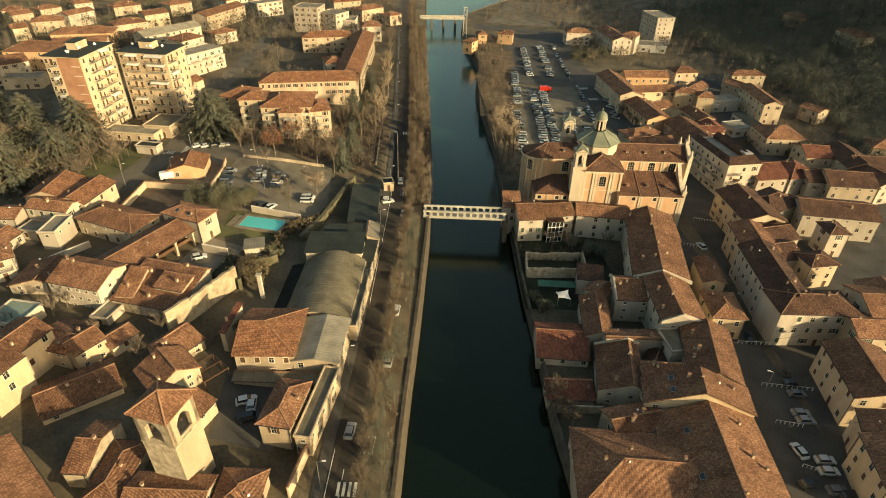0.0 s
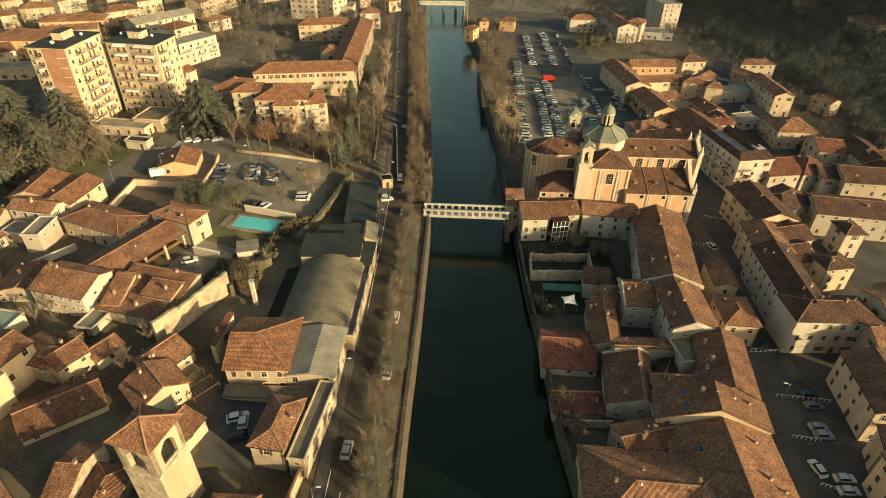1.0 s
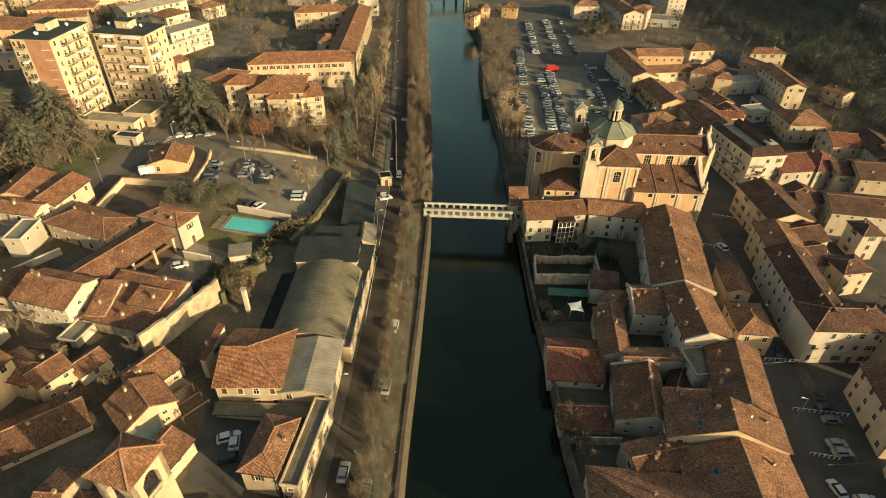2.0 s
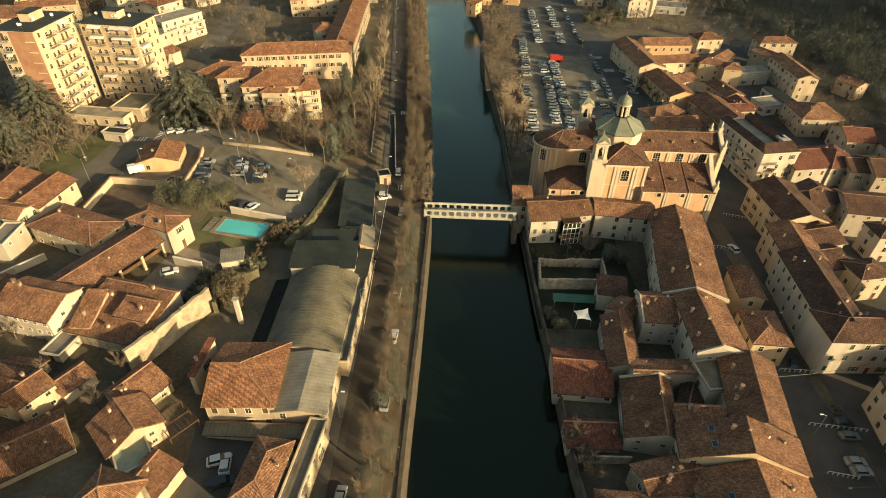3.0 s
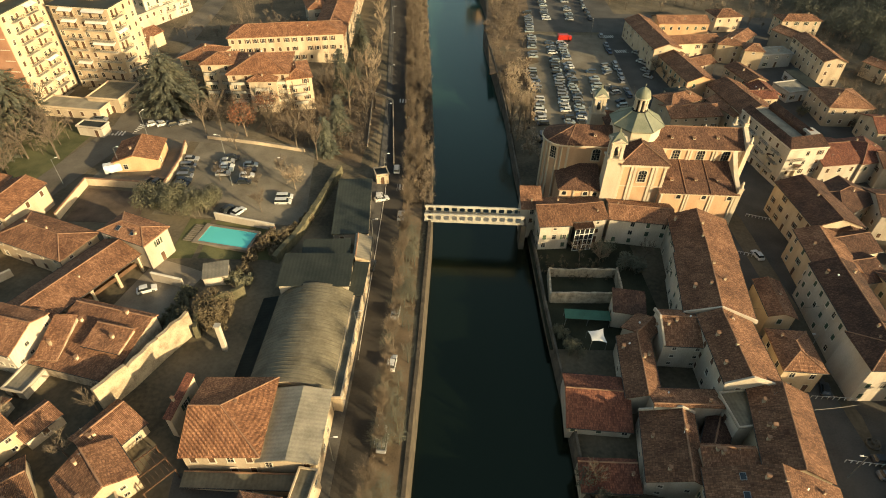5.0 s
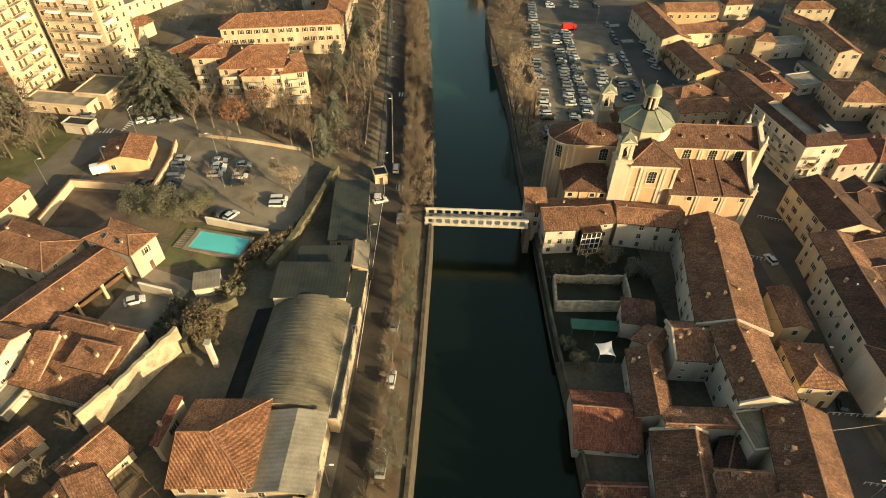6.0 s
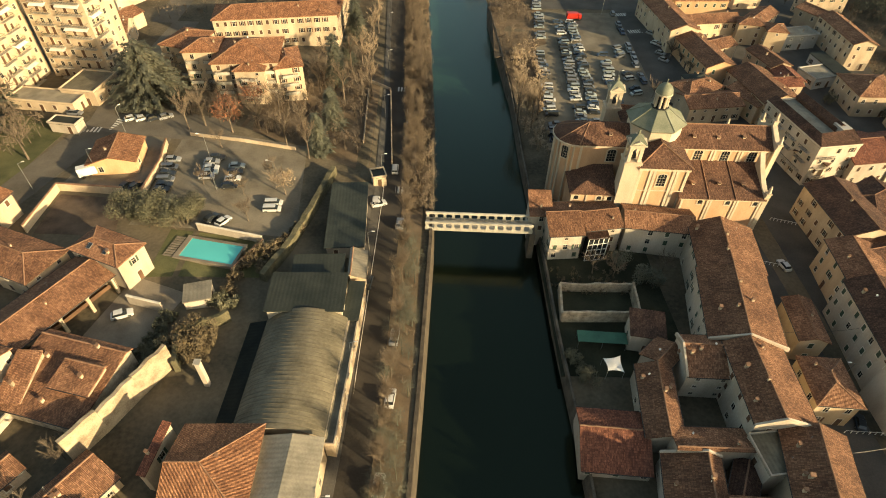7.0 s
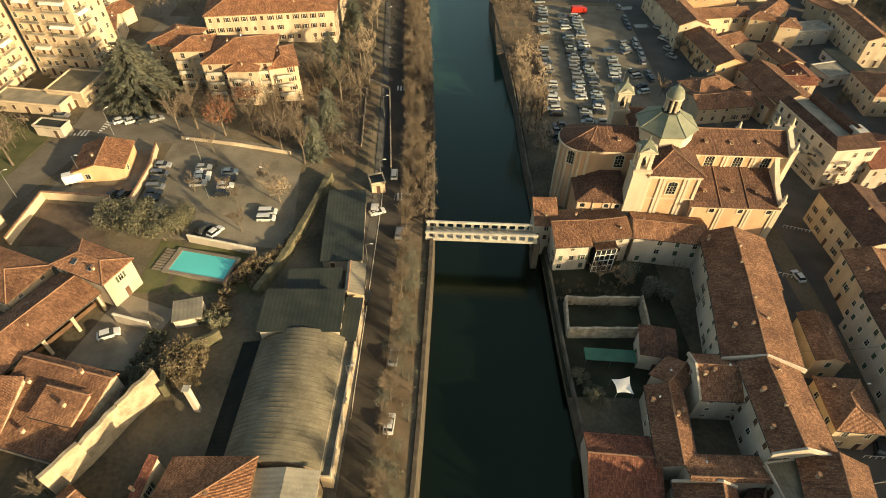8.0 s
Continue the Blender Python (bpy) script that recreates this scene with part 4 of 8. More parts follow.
house(134.9, 190.1, 11.8, 12.0, -4.5, -7.29, 0.21, "gable", "w", "k", 2)
house(156.1, 189.8, 14.2, 12.0, -73.5, -7.1, 0.85, "gable", "w", "k", 3)
house(177.8, 220.7, 11.1, 12.0, -13.9, -6.19, 0.81, "hip", "c", "t", 2)
house(141.4, 413.1, 24.2, 12.4, -80.9, -3.89, 12.59, "flat", "w", "m", 6)
house(83.9, 396.3, 16.5, 11.0, 2.2, -3.65, 4.29, "hip", "w", "t", 3)
house(105.3, 386.1, 33.9, 13.3, -82.1, -3.94, 5.15, "gable", "w", "t", 3)
house(114.4, 378.3, 10.3, 12.0, -28.9, -3.98, 7.03, "hip", "w", "t", 4)
house(129.6, 384.5, 20.3, 14.0, -11.8, -3.93, 0.06, "flat", "g", "m", 1)
house(235.6, 347.9, 20.2, 12.0, -84.1, 9.27, 17.27, "hip", "c", "t", 3)
house(230.1, 405.7, 11.9, 10.0, -70.2, 7.97, 15.97, "hip", "o", "t", 3)
house(179.7, 496.6, 7.8, 8.0, -13.7, -3.48, 1.52, "hip", "c", "t", 2)
house(12.1, 371.1, 7.2, 9.0, -28.8, -3.51, 2.62, "hip", "o", "t", 2)
house(19.9, 393.1, 6.9, 9.0, 11.6, -4.0, 2.08, "hip", "o", "t", 2)
house(36.4, 394.8, 10.5, 10.0, -11.6, -4.0, 2.5, "hip", "o", "t", 2)


def ridge_house(a, b, left, right, top, low_left, low_right, base, wall="c", tile="t", storeys=2, sides="LRAB", cap="", chimneys=2, skylights=0, gap=3.4, name="house", category="house", label="", dishes=1):
    """A house by its ridge line from a to b: eaves left and right of it at heights of their own. cap: ends with a raised fire wall."""
    seed_count[0] += 1
    rnd = random.Random(1000 + seed_count[0])
    a, b = Vector((*a, 0)), Vector((*b, 0))
    L = (b - a).length
    turn = math.degrees(math.atan2(b.y - a.y, b.x - a.x)) - 90
    what = label or f"{NUMBER.get(storeys, 'low')} {COLOUR[wall]} {name.replace('_', ' ')} under an uneven gabled {COVER[tile]} roof"
    root = thing(name, what, category, pose(a.x, a.y, base, 0, 0, turn))
    T, ZL, ZR = top - base, low_left - base, low_right - base
    inset, thick = 0.4, 0.22
    for nm, w, z in (("roof_slope", -left, ZL), ("roof_slope", right, ZR)):
        if abs(w) < 0.4:
            continue
        bm = bmesh.new()
        n = max(1, int(L / 2.4))
        rows = []
        for j in range(n + 1):
            y = -0.2 + (L + 0.4) * j / n
            sag = rnd.uniform(-0.07, 0.03)
            rows.append([bm.verts.new((w * f, y, T + (z - T) * f + sag * (1 if 0 < j < n else 0) + (0.04 if f < 0.5 else 0))) for f in (0.0, 0.5, 1.0)])
        for r0, r1 in zip(rows, rows[1:]):
            for i in range(2):
                f = (r0[i], r0[i + 1], r1[i + 1], r1[i])
                bm.faces.new(f if w > 0 else f[::-1])
        bm.normal_update()
        slope_uv(bm)
        edge = [e for e in bm.edges if e.is_boundary]
        for v in bmesh.ops.extrude_edge_only(bm, edges=edge)["geom"]:
            if isinstance(v, bmesh.types.BMVert):
                v.co.z -= thick
        part(nm, bm, TILE[tile], root)
        if abs(w) > 1.5:
            bm = bmesh.new()
            x = w + math.copysign(0.07, w)
            tube(bm, (x, -0.1, z - 0.08), (x, L + 0.1, z - 0.08), 0.09, 0.09, 6)
            part("gutter", bm, DARKMETAL, root)
    bm = bmesh.new()
    tube(bm, (0, -0.15, T + 0.05), (0, L + 0.15, T + 0.05), 0.17, 0.16, 6)
    part("ridge_cap", bm, RIDGE, root)
    # walls
    def under(x):
        return (T + (ZL - T) * (-x / left) if x < 0 else T + (ZR - T) * (x / right if right else 0)) - thick - 0.02
    xl, xr = -max(left - inset, 0.05), max(right - inset, 0.05)
    prof = [(xl, -1.6), (xr, -1.6), (xr, under(xr)), (0, under(0)), (xl, under(xl))]
    bm = bmesh.new()
    ends = [[bm.verts.new((x, y, z)) for x, z in prof] for y in (0.1, L - 0.1)]
    for i in range(5):
        j = (i + 1) % 5
        bm.faces.new((ends[0][i], ends[0][j], ends[1][j], ends[1][i]))
    bm.faces.new(ends[0][::-1]), bm.faces.new(ends[1])
    bmesh.ops.recalc_face_normals(bm, faces=bm.faces)
    part("wall", bm, WALL[wall], root)
    for e in cap:
        y0 = -0.3 if e == "a" else L - 0.1
        bm = bmesh.new()
        line = [(-left - 0.05, ZL), (0, T), (right + 0.05, ZR)]
        up = [[bm.verts.new((x, y, z + 0.42)) for x, z in line] for y in (y0, y0 + 0.4)]
        dn = [[bm.verts.new((x, y, z - 0.5)) for x, z in line] for y in (y0, y0 + 0.4)]
        for i in range(2):
            for f in ((up[0][i], up[0][i + 1], up[1][i + 1], up[1][i]), (dn[0][i], dn[0][i + 1], up[0][i + 1], up[0][i]), (dn[1][i + 1], dn[1][i], up[1][i], up[1][i + 1]), (dn[0][i + 1], dn[0][i], dn[1][i], dn[1][i + 1])):
                bm.faces.new(f)
        for i in (0, 2):
            bm.faces.new((dn[0][i], up[0][i], up[1][i], dn[1][i]))
        bmesh.ops.recalc_face_normals(bm, faces=bm.faces)
        part("fire_wall", bm, WALL["w"], root, "pale plastered fire wall above the tiles")
    # windows
    style = rnd.choice([(0, 1, 2), (1, 1, 2), (3, 3, 2), (4, 3, 2)])
    spans = {"L": (L, 270, -xl, L / 2, ZL), "R": (L, 90, xr, L / 2, ZR)}
    mid = (xl + xr) / 2
    for side in sides:
        if side in "LR":
            n = max(1, int((L - 0.8) / gap))
            high = spans[side][4]
        else:
            n = max(1, int((xr - xl - 0.8) / gap))
            high = min(ZL, ZR)
        fh = high / storeys
        for s in range(storeys):
            for i in range(n):
                if rnd.random() < (0.3 if s == 0 else 0.1):
                    continue
                f = (i + 0.5) / n - 0.5
                me = WINDOWS[5] if fh < 2.5 else WINDOWS[rnd.choice(style)]
                z = s * fh + min(0.95, fh * 0.36)
                if side == "L":
                    m = pose(xl, L / 2 - f * L, z, 0, 0, 270)
                elif side == "R":
                    m = pose(xr, L / 2 + f * L, z, 0, 0, 90)
                elif side == "A":
                    m = pose(mid + f * (xr - xl), 0.1, z)
                else:
                    m = pose(mid - f * (xr - xl), L - 0.1, z, 0, 0, 180)
                sub("window", me, root, m)
    # on the roof
    for _ in range(chimneys):
        px, py = rnd.uniform(-0.8 * left, 0.8 * right), rnd.uniform(0.08, 0.92) * L
        sub("chimney", CHIMNEY, root, pose(px, py, under(px) + 0.25, 0, 0, rnd.choice((0, 90))) @ Matrix.Scale(rnd.uniform(0.55, 0.85), 4))
    for _ in range(dishes):
        px, py = rnd.uniform(-0.8 * left, 0.4 * right), rnd.uniform(0.1, 0.9) * L
        dish = rnd.random() < 0.5
        sub("satellite_dish" if dish else "aerial", DISH if dish else AERIAL, root, pose(px, py, under(px) + 0.45, 0, 0, rnd.uniform(-30, 60)) @ Matrix.Scale(0.48, 4))
    for k in range(skylights):
        py = L * (0.3 + 0.45 * k / max(1, skylights - 1))
        px = -0.5 * left
        sub("skylight", SKYLIGHT, root, pose(px, py, under(px) + 0.3, 0, -math.degrees(math.atan2(T - ZL, left)), 0))
    return root


# the block between the river gardens and the square
ridge_house((59.7, 141.2), (61.9, 156.5), 6.6, 8.2, 4.3, 1.3, 1.7, -7.9, "w", "t", 3, "L", "", 3)
ridge_house((56.0, 121.4), (59.6, 141.0), 7.0, 7.8, 4.4, 1.3, 1.8, -7.8, "w", "t", 3, "L", "a", 4)
ridge_house((55.2, 103.4), (55.6, 121.0), 4.6, 7.0, 4.6, 2.3, 1.9, -7.8, "w", "t", 3, "LA", "a", 4)
ridge_house((57.2, 86.0), (60.8, 103.2), 5.6, 5.6, 3.8, 1.0, 1.4, -7.8, "c", "t", 3, "A", "", 4)
ridge_house((51.2, 78.7), (52.4, 85.7), 11.0, 10.6, 5.5, 0.3, 1.3, -7.8, "y", "t", 3, "LA", "", 3, skylights=2)
ridge_house((50.2, 56.0), (51.8, 78.3), 10.0, 9.6, 3.5, -1.4, 0.4, -7.8, "c", "t", 3, "L", "", 6, skylights=2)
house(38.2, 65.7, 28.8, 17.5, -4.0, -7.5, -1.6, "hip", "c", "t", 2, chimneys=5)
ridge_house((33.0, 76.4), (44.0, 79.2), 4.2, 3.6, -0.4, -1.9, -1.6, -7.5, "s", "t", 2, "AB", "", 3)
ridge_house((43.4, 120.7), (53.0, 120.4), 3.4, 6.1, 2.2, 0.7, -0.3, -7.5, "w", "t", 3, "R", "a", 2)
ridge_house((36.9, 102.8), (38.4, 118.2), 4.0, 3.0, -0.5, -2.3, -1.6, -7.5, "w", "t", 2, "LR", "", 3)
ridge_house((38.6, 118.4), (43.0, 122.6), 3.8, 2.6, -0.4, -2.0, -1.6, -7.5, "w", "t", 2, "", "", 1)
ridge_house((37.2, 100.4), (50.2, 100.2), 4.6, 0.6, 0.2, -1.3, 0.1, -7.5, "w", "t", 2, "L", "", 1)
ridge_house((39.9, 85.6), (42.1, 99.6), 7.2, 2.6, 0.0, -2.9, -1.2, -7.5, "w", "t", 2, "LAR", "b", 3)
ridge_house((42.6, 91.4), (52.0, 91.0), 0.6, 5.4, 1.0, 0.9, -0.4, -7.5, "c", "t", 2, "A", "", 3)
ridge_house((46.0, 92.0), (50.0, 99.4), 2.2, 2.6, -2.4, -3.2, -3.2, -7.5, "w", "k", 1, "", "", 0, dishes=0)
house(39.4, 128.4, 7.4, 7.0, -9.0, -7.5, -2.0, "shed", "w", "k", 1, slope=0.16, chimneys=0, dishes=0)
ridge_house((21.8, 105.4), (34.0, 104.6), 4.6, 7.4, -2.5, -4.0, -5.0, -7.5, "w", "r", 1, "R", "", 0, dishes=0, gap=2.2, label="low white house under a plain red ribbed roof by the river")
ridge_house((22.2, 91.0), (32.6, 90.9), 1.0, 5.2, -4.6, -4.9, -5.6, -7.5, "s", "r", 1, "R", "", 1, dishes=0)
house(54.0, 99.6, 7.4, 7.6, 8.0, -7.6, 0.3, "flat", "w", "v", 2, chimneys=2, dishes=1)
# the white palace on the square
ridge_house((86.6, 111.6), (88.8, 138.0), 5.6, 4.2, 4.9, 2.3, 3.2, -8.1, "w", "k", 3, "LB", "", 5, gap=3.0, dishes=2)
house(90.7, 112.4, 20.0, 10.2, 0.0, -8.1, 2.3, "hip", "w", "k", 3, slope=0.5, sides="FR", chimneys=3, gap=3.0)
# old houses below the bell tower
ridge_house((-61.2, 86.0), (-56.7, 93.4), 2.4, 5.4, 7.2, 6.0, 5.3, 2.6, "c", "t", 2, "R", "", 2)
ridge_house((-52.4, 78.0), (-58.6, 83.8), 5.4, 4.6, 8.9, 6.3, 6.4, 2.4, "c", "t", 2, "A", "", 2)
ridge_house((-50.3, 68.6), (-47.9, 75.4), 2.4, 4.4, 6.9, 5.6, 5.3, 1.9, "c", "t", 2, "RA", "", 1)
house(-52.4, 75.1, 5.4, 5.6, 38.0, 2.4, 5.6, "flat", "c", "j", 1, chimneys=0, dishes=0, label="small house with a flat pale green terrace roof")
ridge_house((-77.2, 72.4), (-66.4, 80.9), 4.5, 5.4, 7.0, 5.3, 5.0, 3.1, "c", "t", 1, "R", "", 3)
ridge_house((-97.2, 105.8), (-97.6, 116.0), 7.0, 2.6, 8.5, 6.6, 7.6, 3.5, "c", "t", 2, "LA", "", 2)
ridge_house((-91.4, 109.6), (-78.1, 106.6), 4.0, 6.3, 11.7, 10.2, 9.6, 2.6, "w", "t", 3, "RB", "", 2, gap=2.0, dishes=0)
# white villa with terraces, and its neighbour
ridge_house((-117.2, 138.4), (-104.6, 136.4), 4.4, 3.2, 11.8, 10.5, 10.5, 4.2, "w", "t", 2, "RB", "", 2, gap=2.4, dishes=0, name="villa", category="villa", label="white two-storey villa under a low clay tile roof")
house(-105.6, 128.9, 4.6, 9.0, 2.0, 4.2, 9.4, "flat", "w", "m", 2, sides="FR", chimneys=0, dishes=0, gap=3.2, label="white flat-roofed wing of the villa")
house(-112.2, 131.0, 8.2, 5.4, -9.0, 4.2, 7.2, "flat", "w", "m", 1, chimneys=0, dishes=0, balconies="F", label="white terrace with a balcony before the villa")
ridge_house((-119.6, 119.6), (-118.2, 128.4), 4.0, 4.0, 9.0, 7.5, 7.4, 4.2, "w", "t", 1, "RA", "", 1, gap=2.2, dishes=0)
# L-shaped old house round a small court, its neighbours and the low annex behind
ridge_house((-88.3, 71.5), (-85.9, 79.3), 5.0, 6.2, 13.4, 12.0, 12.0, 3.3, "y", "t", 3, "RAB", "", 1, gap=4.6, label="tall yellow plastered house under an uneven clay tile roof")
ridge_house((-85.9, 79.3), (-83.6, 86.9), 5.0, 4.0, 13.4, 12.0, 11.6, 3.3, "c", "t", 3, "R", "", 2, gap=2.4)
ridge_house((-83.8, 88.2), (-75.6, 86.2), 3.4, 4.2, 9.6, 8.4, 8.0, 3.2, "c", "t", 2, "R", "", 2, gap=2.6)
ridge_house((-77.1, 83.4), (-73.7, 89.0), 2.6, 3.4, 9.7, 8.4, 8.0, 3.2, "y", "t", 2, "RA", "", 0, gap=2.8, dishes=0)
ridge_house((-72.4, 87.8), (-69.3, 93.1), 1.8, 3.2, 7.1, 6.4, 5.9, 3.2, "c", "t", 1, "R", "", 0, dishes=0)
ridge_house((-85.0, 93.2), (-77.4, 92.2), 2.4, 2.0, 6.8, 5.8, 6.0, 3.3, "s", "t", 1, "", "", 0, dishes=0)
house(-95.8, 95.6, 8.0, 7.5, -9.0, 3.84, 7.0, "flat", "w", "j", 1, chimneys=0, dishes=0, label="low white house with a flat pale green terrace roof")
ridge_house((-74.6, 114.8), (-58.4, 111.0), 1.5, 13.8, 8.9, 8.2, 6.6, 3.0, "s", "t", 1, "A", "", 4, dishes=0, label="old stone farm building under a wide uneven clay tile roof")
ridge_house((-67.6, 109.2), (-60.4, 107.6), 0.6, 5.2, 9.3, 9.1, 8.4, 4.0, "s", "t", 1, "", "", 1, dishes=0, label="raised tiled loft above the old farm building")
house(-91.8, 134.5, 20.5, 10.6, -20.4, 3.6, 8.9, "hip", "c", "t", 2, chimneys=2)
# the factory on the riverside road
ridge_house((-43.6, 83.4), (-22.6, 83.2), 0.3, 2.4, 3.4, 3.3, 2.9, 0.3, "c", "v", 1, "R", "", 0, dishes=0, name="lean_to", category="lean-to", label="low grey lean-to along the foot of the factory wall")
house(-37.6, 91.2, 12.8, 15.2, 1.6, 1.14, 7.5, "hipr", "c", "o", 2, chimneys=1, dishes=0, gap=2.6)
house(-27.0, 90.6, 10.0, 14.0, -0.6, 0.22, 6.1, "gablev", "c", "m", 2, slope=0.2, sides="FR", chimneys=0, dishes=0, gap=2.7, doors=0)
house(-24.7, 74.7, 3.2, 17.6, -7.6, -0.2, 5.0, "flat", "c", "v", 2, sides="FR", chimneys=0, dishes=0, gap=2.7, doors=0)
house(-21.2, 114.8, 2.0, 34.6, -1.6, -1.0, 3.5, "flat", "c", "v", 2, sides="FR", chimneys=0, dishes=0, gap=2.8, doors=0)
house(-30.5, 128.2, 15.4, 10.0, 1.5, 0.43, 6.2, "shed", "w", "d", 2, slope=0.05, chimneys=0, dishes=0)

house(-21.5, 128.2, 3.4, 10.4, -1.5, -0.6, 3.9, "shed", "c", "d", 2, slope=0.02, sides="R", chimneys=0, dishes=0, gap=2.6, doors=0)
ridge_house((-22.9, 134.4), (-23.3, 142.4), 0.6, 3.2, 5.0, 4.9, 3.8, -0.5, "c", "m", 1, "RA", "", 0, dishes=0)
house(-30.0, 137.0, 11.0, 6.4, 4.0, 0.4, 4.4, "shed", "s", "d", 1, slope=0.12, chimneys=0, dishes=0)


def factory_hall():
    """A long low vault of bitumen sheets with a steep lean-to down its west side, darkened for shade."""
    root = thing("factory_hall", "long factory hall under a barrel-vaulted olive bitumen sheet roof", "factory", pose(-29.9, 98.6, 0.3, 0, 0, -1.2))
    W, L, z0, rise = 8.7, 25.2, 2.3, 4.1
    R = (W * W + rise * rise) / (2 * rise)
    n = 24
    arc = []
    for i in range(n + 1):
        x = -W + 2 * W * i / n
        arc.append((x, z0 + math.sqrt(R * R - x * x) - (R - rise)))
    prof = arc
    bm = bmesh.new()
    for k in range(14):
        y0, y1 = L * k / 14, L * (k + 1) / 14
        for (xa, za), (xb, zb) in zip(prof, prof[1:]):
            bm.faces.new([bm.verts.new(p) for p in ((xa, y0, za), (xb, y0, zb), (xb, y1, zb), (xa, y1, za))])
    bmesh.ops.remove_doubles(bm, verts=bm.verts, dist=0.002)
    slope_uv(bm)
    part("roof", bm, TILE["v"], root, smooth=True)
    for k in range(1, 28):
        y = L * k / 28
        bm = bmesh.new()
        for (xa, za), (xb, zb) in zip(arc, arc[1:]):
            bm.faces.new([bm.verts.new(p) for p in ((xa, y - 0.05, za + 0.055), (xb, y - 0.05, zb + 0.055), (xb, y + 0.05, zb + 0.055), (xa, y + 0.05, za + 0.055))])
            bm.faces.new([bm.verts.new(p) for p in ((xa, y - 0.05, za - 0.02), (xb, y - 0.05, zb - 0.02), (xb, y - 0.05, zb + 0.055), (xa, y - 0.05, za + 0.055))])
        part("sheet_seam", bm, TILE["v"], root)
    bm = bmesh.new()
    ring = [(x, z - 0.1) for x, z in arc]
    for y in (0.15, L - 0.15):
        bm.faces.new([bm.verts.new((x, y, z)) for x, z in [(-W, -2)] + ring + [(W, -2)]])
    for x in (-W - 6.2, W - 0.05):
        bm.faces.new([bm.verts.new(p) for p in ((x, 0.15, -2), (x, L - 0.15, -2), (x, L - 0.15, 0.4 if x < 0 else z0 - 0.1), (x, 0.15, 0.4 if x < 0 else z0 - 0.1))])
    part("wall", bm, WALL["c"], root)
    # near-black sheet stands in for the deep shade west of the vault
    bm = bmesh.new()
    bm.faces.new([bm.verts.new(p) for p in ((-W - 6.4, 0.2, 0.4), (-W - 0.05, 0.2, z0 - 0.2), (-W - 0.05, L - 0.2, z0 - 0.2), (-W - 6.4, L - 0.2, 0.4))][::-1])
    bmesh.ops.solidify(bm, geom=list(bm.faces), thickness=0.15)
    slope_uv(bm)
    part("lean_to_roof", bm, TILE["d"], root, "lean-to roof in sheet darkened for the shade beside the hall")
    bm = bmesh.new()
    box(bm, W - 0.12, 0, z0 - 0.15, W + 0.3, L, z0 - 0.02)
    part("gutter", bm, DARKMETAL, root)


factory_hall()


# ---- the church ----
def arched_window(w, h, mats, depth=0.12, bars=True, name="window"):
    """An arched window in the plane y = 0, looking to -y: surround, glass and glazing bars."""
    bm = bmesh.new()
    n = 8
    def outline(r, low, top):
        pts = [(-r, low), (r, low), (r, top)]
        pts += [(r * math.cos(math.pi * i / n), top + r * math.sin(math.pi * i / n) * 0.55) for i in range(1, n)]
        return pts + [(-r, top)]
    inner, outer = outline(w / 2, 0, h), outline(w / 2 + 0.32, -0.3, h + 0.05)
    for ring, y0, y1, mi in ((outer, -depth, 0.05, 0),):
        fo = [bm.verts.new((x, y0, z)) for x, z in ring]
        fi = [bm.verts.new((x, y0, z)) for x, z in inner]
        bo = [bm.verts.new((x, y1, z)) for x, z in ring]
        bi = [bm.verts.new((x, 0.0, z)) for x, z in inner]
        k = len(ring)
        for i in range(k):
            j = (i + 1) % k
            bm.faces.new((fo[i], fo[j], fi[j], fi[i])).material_index = 0
            bm.faces.new((bo[j], bo[i], fo[i], fo[j])[::-1] if False else (fo[j], fo[i], bo[i], bo[j])).material_index = 0
            bm.faces.new((fi[i], fi[j], bi[j], bi[i])).material_index = 0
        bm.faces.new([bm.verts.new((x, -0.012, z)) for x, z in inner]).material_index = 1
    if bars:
        for x in (-w / 6, w / 6):
            box(bm, x - 0.03, -0.05, 0, x + 0.03, -0.015, h + w * 0.22, 2)
        for k in range(1, 4):
            box(bm, -w / 2, -0.045, h * k / 4 - 0.025, w / 2, -0.015, h * k / 4 + 0.025, 2)
    bmesh.ops.recalc_face_normals(bm, faces=bm.faces)
    me = bpy.data.meshes.new(name)
    bm.to_mesh(me)
    bm.free()
    for m in mats:
        me.materials.append(m)
    return me


def roof_part(name, faces, mat, parent, thick=0.25):
    """A roof slab from its upper faces."""
    bm = bmesh.new()
    for f in faces:
        bm.faces.new([bm.verts.new(p) for p in f])
    bmesh.ops.remove_doubles(bm, verts=bm.verts, dist=0.02)
    bm.normal_update()
    for f in bm.faces:
        if f.normal.z < 0:
            f.normal_flip()
    ex = bmesh.ops.extrude_face_region(bm, geom=list(bm.faces), use_keep_orig=True)
    for v in ex["geom"]:
        if isinstance(v, bmesh.types.BMVert):
            v.co.z -= thick
    bmesh.ops.recalc_face_normals(bm, faces=bm.faces)
    slope_uv(bm)
    return part(name, bm, mat, parent)


def bar_part(name, a, b, r, mat, parent, sides=6):
    bm = bmesh.new()
    tube(bm, a, b, r, r, sides)
    return part(name, bm, mat, parent)


def box_part(name, dims, mat, parent, bevel=0.0, label=""):
    bm = bmesh.new()
    box(bm, *dims)
    if bevel:
        bmesh.ops.bevel(bm, geom=bm.edges, offset=bevel, segments=1, affect="EDGES")
    return part(name, bm, mat, parent, label)


